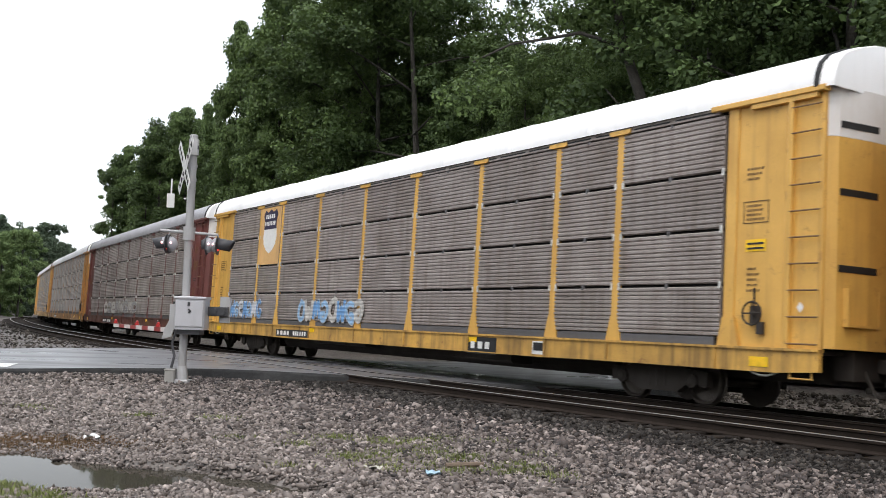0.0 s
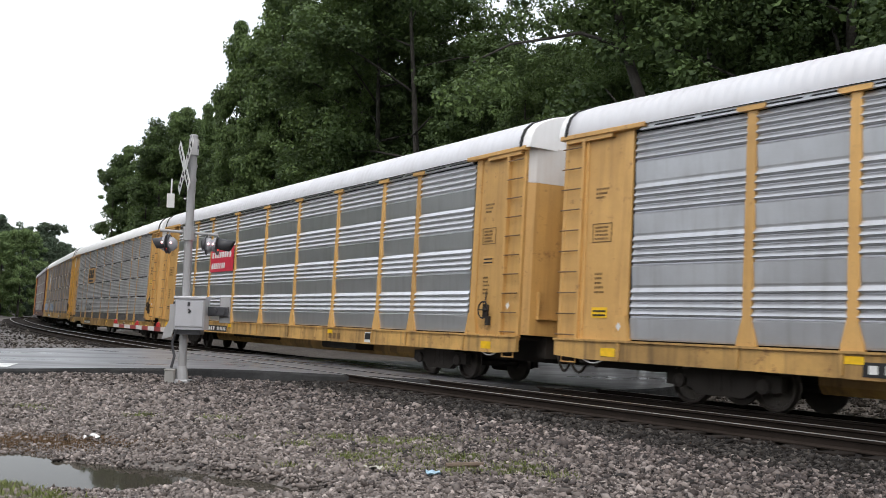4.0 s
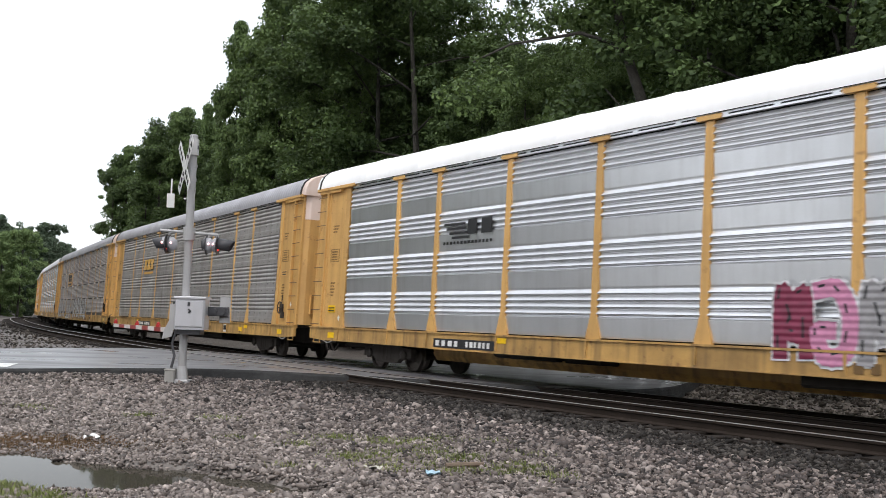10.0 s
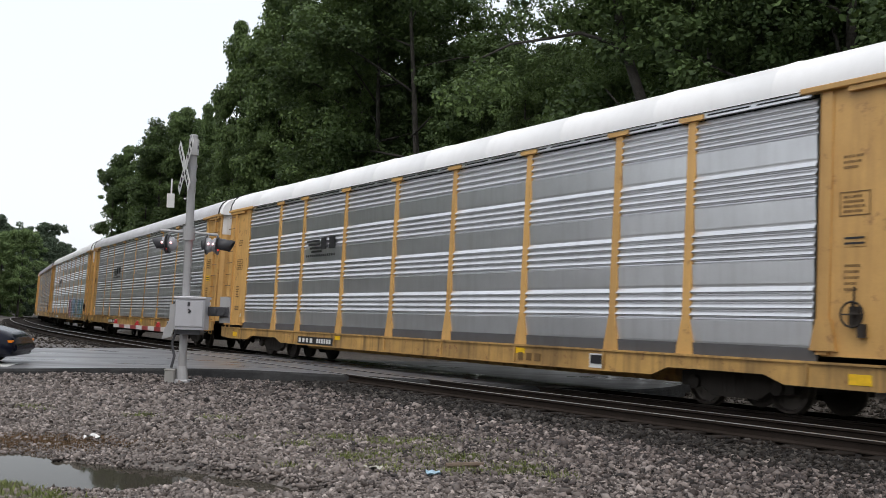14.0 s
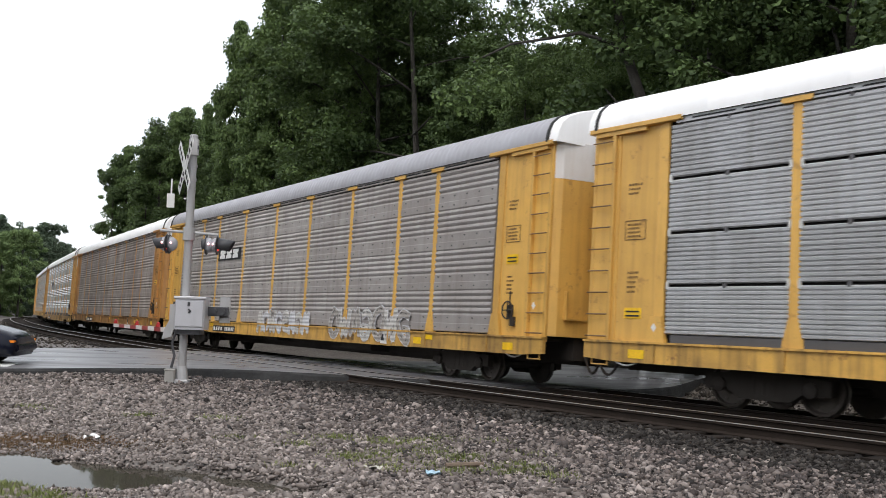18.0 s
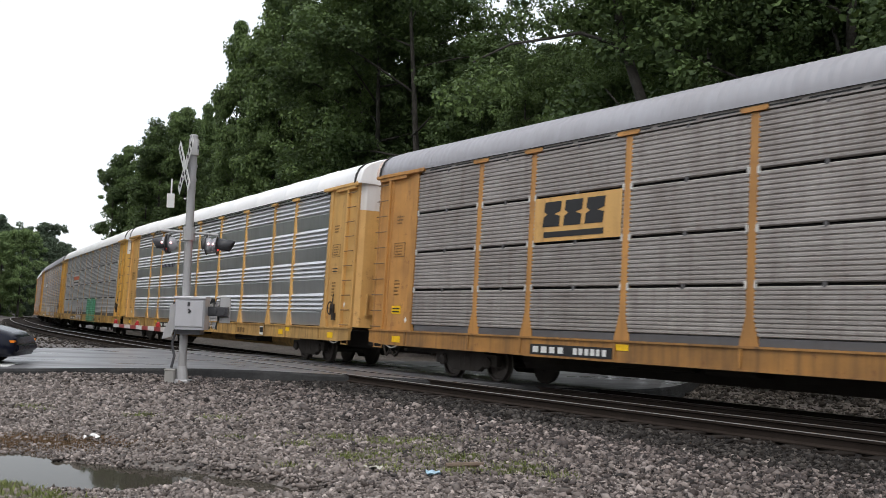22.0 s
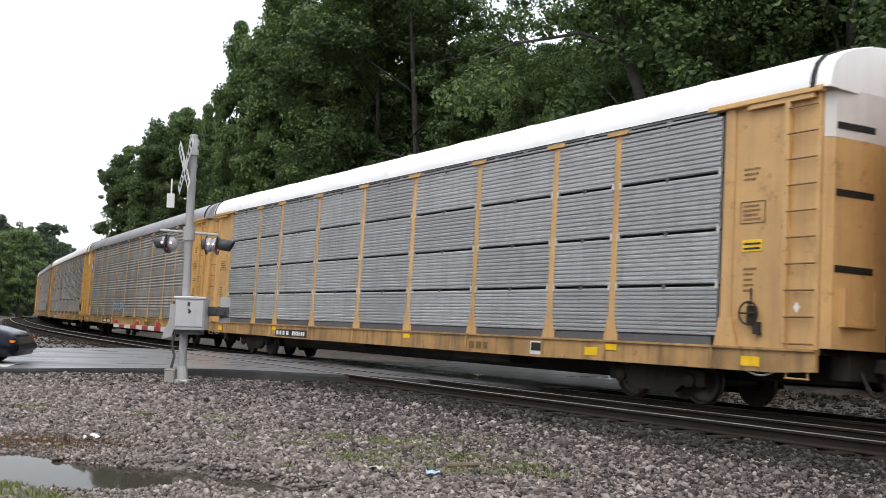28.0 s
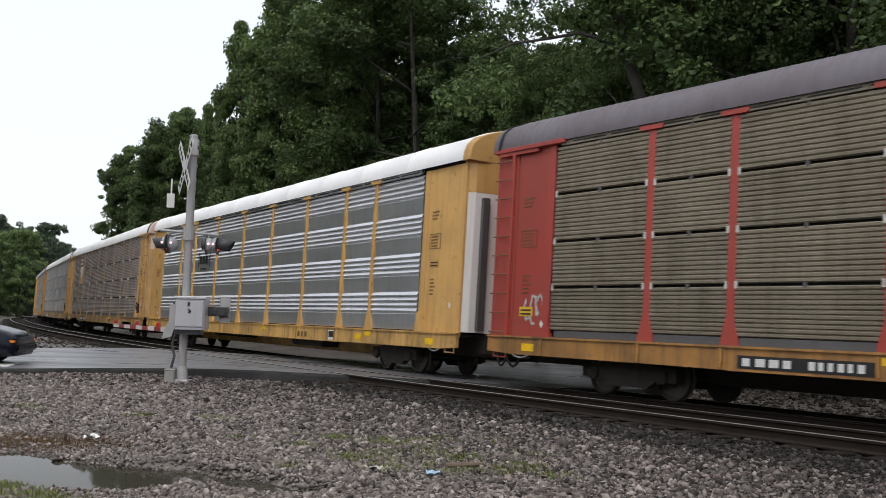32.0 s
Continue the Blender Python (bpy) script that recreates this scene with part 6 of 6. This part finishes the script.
def old_tree():
    """A thick leaning trunk with a long bare limb, in front of the leaves."""
    base = Vector((6.75, 31.6, 0.0))
    tree = thing("old_tree", Matrix.Translation(base), "old leaning tree with a thick grey trunk and long bare limb", "tree", "roadside woods")
    def limb(pts, r0, r1):
        g = Geo()
        n = len(pts) - 1
        for i in range(n):
            g.rod(pts[i], pts[i + 1], r0 + (r1 - r0) * i / n, 10, r0 + (r1 - r0) * (i + 1) / n, caps=False)
        return g
    part("trunk", limb([(0.1, 0, 0), (0.15, 0, 3.5), (-0.1, 0, 6.5), (-0.45, 0, 8.6), (-1.0, 0, 10.2), (-1.5, 0.2, 12.5), (-1.7, 0.4, 16.0)], 0.27, 0.10), M_BARK, tree, "thick grey leaning trunk", smooth=True)
    part("limb", limb([(-0.9, -0.1, 9.9), (-1.6, -0.3, 10.5), (-2.6, -0.4, 10.75), (-3.6, -0.5, 10.5), (-4.8, -0.4, 10.3), (-6.0, -0.3, 9.7)], 0.075, 0.03), M_BARK, tree, "long pale bare limb", smooth=True)
    part("limb", limb([(-0.1, 0, 6.6), (-0.8, -0.2, 8.0), (-1.7, -0.2, 9.0)], 0.05, 0.02), M_BARK, tree, smooth=True)
    rg = np.random.default_rng(3)
    cs = np.array([(x, y, z) for x, y, z in zip(rg.normal(-1.0, 2.6, 60), rg.normal(0.6, 1.2, 60), rg.normal(15.5, 2.2, 60))] + [(x, -0.9, z) for x, z in zip(rg.normal(-1.0, 1.8, 22), rg.uniform(11.2, 15.5, 22))] + [(-3.2, -0.2, 11.4), (-2.4, -0.2, 11.3), (-4.4, -0.1, 11.1), (-5.6, -0.2, 9.2), (0.9, 0.6, 7.6), (1.5, 0.6, 7.2), (2.0, 0.6, 8.0), (-6.2, 0.0, 8.6), (0.0, -0.8, 7.4), (-0.6, -0.8, 4.4), (0.7, -0.8, 5.6)])
    part("crown", leaf_mesh("crown", cs, rg.uniform(0.5, 1.15, len(cs)), 260, 0.085, rg, M_LEAF2), None, tree, "loose green foliage")


old_tree()

# ---------------------------------------------------------------- loose ballast, grass, puddle, litter
def stone_material(name, lo, mid_, hi, rough=0.55, spec=0.5):
    m, n, l, b = mat(name, rough, 0.0, spec)
    ge = n.new("ShaderNodeNewGeometry")
    c = coords(n, l, "Object", False)
    col = ramp(n, l, ge.outputs["Random Per Island"], [(0.0, lo), (0.55, mid_), (0.9, hi), (1.0, tuple(min(1, v * 1.5) for v in hi))])
    g = noise_fac(n, l, c, 60, 3, 0.7)
    col = mix(n, l, 0.5, col, ramp(n, l, g, [(0.3, 0.5), (0.7, 1.1)]), "MULTIPLY")
    l.new(col, b.inputs["Base Color"])
    return m


M_STONE = stone_material("wet_grey_ballast", (0.068, 0.054, 0.047), (0.205, 0.172, 0.154), (0.33, 0.283, 0.257), 0.6, 0.35)
# darker brown stones for the shoulder nearer the track
M_STONE2 = stone_material("sooty_brown_ballast", (0.009, 0.007, 0.006), (0.084, 0.067, 0.061), (0.225, 0.186, 0.168), 0.6, 0.3)
# near-black stones for between the rails and beside the sleepers
M_BLACKSTONE = stone_material("oily_dark_ballast", (0.012, 0.010, 0.009), (0.030, 0.026, 0.023), (0.075, 0.067, 0.06), 0.7, 0.15)
M_DULL = stone_material("dull_brown_ballast", (0.018, 0.015, 0.012), (0.060, 0.051, 0.044), (0.13, 0.115, 0.10), 0.7, 0.15)


def stones_mesh(name, px, py, pz, size, rg, material):
    """Angular stones, each a dented octahedron with a split girdle."""
    n = len(px)
    base = np.array([(1, 0, 0.1), (0.4, 0.9, -0.1), (-0.7, 0.75, 0.15), (-1, -0.1, -0.1), (-0.3, -0.95, 0.1), (0.75, -0.7, -0.05), (0.1, 0.1, 0.8), (-0.1, 0, -0.8)], float)
    faces = np.array([(i, (i + 1) % 6, 6) for i in range(6)] + [((i + 1) % 6, i, 7) for i in range(6)])
    v = base[None] * rg.uniform(0.55, 1.35, (n, 8, 1)) * np.stack([size, size * rg.uniform(0.5, 1.0, n), size * rg.uniform(0.5, 0.95, n)], 1)[:, None, :]
    a, t = rg.uniform(0, 6.28, n), rg.normal(0, 0.5, n)
    ct, st = np.cos(t), np.sin(t)
    x, z = v[..., 0] * ct[:, None] - v[..., 2] * st[:, None], v[..., 0] * st[:, None] + v[..., 2] * ct[:, None]
    ca, sa = np.cos(a)[:, None], np.sin(a)[:, None]
    vv = np.stack([x * ca - v[..., 1] * sa + px[:, None], x * sa + v[..., 1] * ca + py[:, None], z + pz[:, None]], 2).reshape(-1, 3)
    f = (faces[None] + (np.arange(n) * 8)[:, None, None]).reshape(-1, 3)
    return numpy_mesh(name, vv, f, material)


PUDDLE_Z = -0.072


def in_road(px, py, margin=0.0):
    return (py > np.interp(px, *zip(*NEAR_EDGE)) - margin) & (py < np.interp(px, *zip(*FAR_EDGE)) + margin)


def scatter_ballast():
    rg = np.random.default_rng(5)
    n = 190000
    # denser towards the camera, over the verge that the tracks' shoulder runs into
    py = 7.6 + 17.4 * rg.uniform(0, 1, n) ** 1.25
    px = rg.uniform(-0.52, 0.50, n) * (py + 3)
    s, off = track_coords(px, py)
    z = earth_height(px, py)
    keep = (off > 4.72) & ~in_road(px, py, 0.12) & (puddle_depth(px, py) < 0.03 + rg.exponential(0.03, n) * (px > -2.6))
    bare = lumps(px, py, 2.2, 1.0, 5.0)
    mud = np.exp(-(((px + 4.6) / 1.3) ** 2 + ((py - 11.4) / 0.75) ** 2))
    density = np.clip(1.25 - 0.055 * np.clip(off - 6, 0, 20) + np.interp(py, [11, 15], [0.5, 0.15]) * bare - 1.1 * mud, 0.15, 1)
    keep &= rg.uniform(0, 1, n) < density
    px, py, z, off = px[keep], py[keep], z[keep], off[keep]
    size = 0.0235 * np.exp(rg.normal(0, 0.33, len(px)))
    size *= np.interp(off, [5, 8, 13], [1.2, 1.1, 0.85]) * np.interp(py, [9, 18], [1.0, 1.35])
    far_off = off + rg.normal(0, 1.7, len(off)) > 8.3
    blackish = off + rg.normal(0, 0.22, len(off)) < 5.75
    far_off &= ~blackish
    for nm, sel, m, lb in (("ballast_verge", far_off, M_STONE, "wet grey crushed stone on the verge"), ("ballast_rail_edge", blackish, M_BLACKSTONE, "near-black ballast beside the sleepers"), ("ballast_shoulder", ~far_off & ~blackish, M_STONE2, "darker brown-grey ballast along the track")):
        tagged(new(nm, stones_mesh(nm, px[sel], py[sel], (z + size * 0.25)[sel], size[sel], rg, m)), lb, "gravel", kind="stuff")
    n = 26000
    s2, o2 = rg.uniform(-24, 26, n), rg.uniform(-3.6, 4.9, n)
    p = [at_track(a, b) for a, b in zip(s2, o2)]
    px, py = np.array([q.x for q in p]), np.array([q.y for q in p])
    z = earth_height(px, py)
    rails = np.minimum.reduce([np.abs(o2 - c) for c in (-0.752, 0.752, NEAR_TRACK - 0.752, NEAR_TRACK + 0.752)])
    keep = ~in_road(px, py, 0.1) & (rails > 0.14)
    px, py, z = px[keep], py[keep], z[keep]
    size = 0.036 * np.exp(rg.normal(0, 0.3, len(px)))
    tagged(new("ballast_track", stones_mesh("ballast_track", px, py, z + 0.012 + size * 0.3, size, rg, M_BLACKSTONE)), "grey crushed stone between the rails", "gravel", kind="stuff")
    n = 9000
    s2, o2 = rg.uniform(-26, 3, n), rg.uniform(-8.5, -2.4, n)
    p = [at_track(a, b) for a, b in zip(s2, o2)]
    px, py = np.array([q.x for q in p]), np.array([q.y for q in p])
    z = earth_height(px, py)
    keep = ~in_road(px, py, 0.1)
    px, py, z = px[keep], py[keep], z[keep]
    size = 0.05 * np.exp(rg.normal(0, 0.35, len(px)))
    tagged(new("ballast_far_side", stones_mesh("ballast_far_side", px, py, z + size * 0.3, size, rg, M_DULL)), "grey crushed stone on the far shoulder", "gravel", kind="stuff")
    n = 9000
    s2, o2 = rg.uniform(10, 90, n), rg.uniform(4.9, 16, n)
    p = [at_track(a, b) for a, b in zip(s2, o2)]
    px, py = np.array([q.x for q in p]), np.array([q.y for q in p])
    z = earth_height(px, py)
    keep = ~in_road(px, py, 0.1)
    px, py, z = px[keep], py[keep], z[keep]
    size = 0.05 * np.exp(rg.normal(0, 0.4, len(px)))
    tagged(new("ballast_beyond", stones_mesh("ballast_beyond", px, py, z + size * 0.2, size, rg, M_DULL)), "coarse grey stone beyond the road", "gravel", kind="stuff")


scatter_ballast()


def water_material():
    m, n, l, b = mat("still_puddle_water", 0.03, 0.0, 0.5)
    b.inputs["Base Color"].default_value = (0.05, 0.045, 0.035, 1)
    b.inputs["IOR"].default_value = 1.09
    c = coords(n, l, "Object", False)
    bump(n, l, b, noise_fac(n, l, c, 2.2, 2), 0.05, 0.01)
    return m


def build_puddle():
    pts = []
    for i in range(40):
        t = 2 * math.pi * i / 40
        pts.append((-4.85 + 4.05 * math.cos(t), 9.75 + 1.35 * math.sin(t) - 0.36 * 4.05 * math.cos(t), PUDDLE_Z))
    g = Geo().add(pts, [tuple(range(40))])
    tagged(part("puddle", g, water_material(), None), "long shallow rain puddle on the verge", "puddle", kind="structure")


build_puddle()


def grass_mesh(name, places, blades, h, rg, material, spread=0.12):
    n = len(places) * blades
    c = np.repeat(np.array(places), blades, 0)
    c[:, :2] += rg.normal(0, spread, (n, 2))
    c[:, 2] = earth_height(c[:, 0], c[:, 1]) - 0.01
    a = rg.uniform(0, 6.28, n)
    w = 0.004 + 0.004 * rg.uniform(0, 1, n)
    hh = h * rg.uniform(0.4, 1.2, n)
    bend = hh * rg.uniform(0.2, 0.9, n)
    u = np.stack([np.cos(a), np.sin(a), np.zeros(n)], 1)
    d = np.stack([-np.sin(a), np.cos(a), np.zeros(n)], 1)
    up = np.array([0, 0, 1.0])
    m1 = c + up * (hh * 0.6)[:, None] + d * (bend * 0.35)[:, None]
    tip = c + up * hh[:, None] + d * bend[:, None]
    v = np.stack([c - u * w[:, None], c + u * w[:, None], m1 + u * (w * 0.8)[:, None], m1 - u * (w * 0.8)[:, None], tip], 1).reshape(-1, 3)
    i = np.arange(n) * 5
    f = np.concatenate([np.stack([i, i + 1, i + 2], 1), np.stack([i, i + 2, i + 3], 1), np.stack([i + 3, i + 2, i + 4], 1)])
    return numpy_mesh(name, v, f, material)


M_GRASS = leaf_material("fresh_grass", (0.08, 0.10, 0.03), (0.20, 0.22, 0.08))
M_STRAW = leaf_material("brown_dead_grass", (0.070, 0.036, 0.022), (0.15, 0.085, 0.048))


def scatter_grass():
    rg = np.random.default_rng(12)
    spots = []
    for cx, cy, rx, ry, n in ((-1.2, 12.2, 0.8, 0.4, 70), (-0.3, 12.5, 0.5, 0.4, 50), (-0.25, 11.3, 0.5, 0.5, 40), (-0.75, 10.2, 0.5, 0.45, 50), (0.70, 10.1, 0.4, 0.4, 50), (0.3, 10.9, 0.6, 0.4, 30), (-3.9, 14.3, 0.6, 0.35, 24), (-6.0, 15.0, 0.8, 0.4, 20)):
        tufts = [(cx + rg.normal(0, rx * 0.8), cy + rg.normal(0, ry * 0.8)) for _ in range(n // 6)]
        for tx, ty in tufts:
            spots += [(tx + rg.normal(0, 0.05), ty + rg.normal(0, 0.05), 0.0) for _ in range(rg.integers(1, 9))]
    tagged(new("weed_patch", grass_mesh("weed_patch", spots, 26, 0.065, rg, M_GRASS)), "sparse fresh green weeds growing through the gravel", "weeds", kind="stuff")
    lawn = [(x, y, 0.0) for x, y in zip(rg.uniform(-5.5, -2.4, 900), rg.uniform(6.6, 9.3, 900)) if y < 8.36 - 0.40 * (x + 3.3) - 0.9 * max(0, x + 3.1)]
    tagged(new("grass_bank", grass_mesh("grass_bank", lawn, 40, 0.06, rg, M_GRASS, 0.06)), "rough green grass at the puddle's edge", "grass", kind="stuff")
    dead = [(-4.7 + rg.normal(0, 0.8), 11.45 + rg.normal(0, 0.42), 0.0) for _ in range(560)]
    tagged(new("dead_grass", grass_mesh("dead_grass", dead, 22, 0.03, rg, M_STRAW, 0.08)), "flattened brown dead grass", "grass", kind="stuff")


scatter_grass()


def litter(name, label, category, x, y, geo, material, rz=0.0):
    z = float(earth_height(np.array([x]), np.array([y]))[0])
    ob = part(name, geo, material, None)
    ob.matrix_world = pose(x, y, z + 0.015, 0, 0, rz)
    return tagged(ob, label, category)


def crumpled(a, b, c, seed):
    r = random.Random(seed)
    g = Geo()
    v = [(a * (i / 4 - 0.5) * 2, b * (j / 3 - 0.5) * 2, c * r.uniform(0, 1)) for j in range(4) for i in range(5)]
    v += [(x, y, z - 0.006) for x, y, z in v]
    f = [(j * 5 + i, j * 5 + i + 1, (j + 1) * 5 + i + 1, (j + 1) * 5 + i) for j in range(3) for i in range(4)]
    f += [tuple(20 + k for k in reversed(q)) for q in f]
    return g.add(v, f)


M_PAPER = plain("wet_white_paper", (0.75, 0.74, 0.72), 0.6)
M_STICK = plain("wet_brown_wood", (0.14, 0.10, 0.07), 0.7)
M_BLUEBIT = plain("pale_blue_plastic", (0.35, 0.50, 0.60), 0.35)
litter("paper_scrap", "crumpled white paper on the mud", "litter", -4.05, 11.75, crumpled(0.09, 0.06, 0.06, 1), M_PAPER, 20)
litter("paper_scrap", "pale crumpled paper on the gravel", "litter", -0.62, 10.0, crumpled(0.08, 0.06, 0.05, 2), plain("grey_paper", (0.5, 0.48, 0.42), 0.7), 60)
litter("plastic_scrap", "pale blue plastic scrap on the gravel", "litter", -0.02, 9.65, crumpled(0.07, 0.05, 0.05, 3), M_BLUEBIT, 10)
litter("wood_scrap", "short wet wooden stick on the gravel", "litter", 0.30, 10.15, Geo().rod((-0.20, 0, 0.02), (0.20, 0.02, 0.035), 0.03, 8, 0.024), M_STICK, 12)

# ---------------------------------------------------------------- what moves
CAR_PITCH = 28.6
RUN = [(0.0, 0.85), (6.0, 97.8), (9.0, 146.5), (13.0, 211.5), (18.0, 293.3), (23.0, 375.7), (28.0, 458.5), (32.0, 525.3)]
RUN_FIT = np.polyfit([a for a, _ in RUN], [b for _, b in RUN], 3)


def train_place(t):
    return float(np.polyval(RUN_FIT, t))


def railcar_pose(s):
    a, b = at_track(s - 9.9), at_track(s + 9.9)
    fwd = (b - a).normalized()
    left = Vector((0, 0, 1)).cross(fwd).normalized()
    up = fwd.cross(left)
    m = Matrix((fwd, left, up)).transposed().to_4x4()
    m.translation = (a + b) / 2
    return m @ Matrix.Rotation(BANK, 4, "X")


COUPE = [(0.0, -75.0), (3.0, -62.0), (6.0, -46.0), (9.0, -29.5), (11.0, -18.5), (12.0, -13.9), (12.5, -11.9), (13.0, -10.12), (13.2, -9.80), (13.5, -9.46), (13.8, -9.36), (14.2, -9.31), (14.6, -9.29), (32.0, -9.29)]


def coupe_pose(nose):
    x = nose - 2.3
    y = float(np.interp(x, [-80, -30, -9], [14.7, 19.2, 22.55]))
    yaw = float(np.interp(x, [-40, -25, -14, -11], [0.09, 0.14, 0.15, 0.10]))
    z = float(road_height(np.array([x]), np.array([y]))[0])
    return Matrix.Translation((x, y, z + 0.004)) @ Matrix.Rotation(yaw, 4, "Z")


def motions():
    times = [0.5 * i for i in range(65)]
    for j, car in railcars.items():
        walk(car, [(t, railcar_pose(train_place(t) - CAR_PITCH * j)) for t in times])
        # wheels roll while the car is near the crossing
        for truck in [c for c in car.children if c.name.startswith("wheel_truck")]:
            for ws in [c for c in truck.children if c.name.startswith("wheelset")]:
                rows = []
                for k in range(961):
                    t = k / 30.0
                    s = train_place(t) - CAR_PITCH * j + truck.location.x
                    if -16 < s < 22:
                        rows.append((t, Matrix.Translation(ws.location) @ Matrix.Rotation(s / 0.42, 4, "Y")))
                if rows:
                    if rows[0][0] > 0:
                        rows.insert(0, (0.0, rows[0][1]))
                    if rows[-1][0] < 32.0:
                        rows.append((32.0, rows[-1][1]))
                    walk(ws, rows)
    nose = lambda t: float(np.interp(t, [a for a, _ in COUPE], [b for _, b in COUPE]))
    walk(coupe, [(t, coupe_pose(x)) for t, x in COUPE])
    for wh in coupe_wheels:
        base = Matrix.Translation(wh.location)
        walk(wh, [(0.1 * k, base @ Matrix.Rotation(nose(0.1 * k) / 0.325, 4, "Y")) for k in range(321)])


motions()
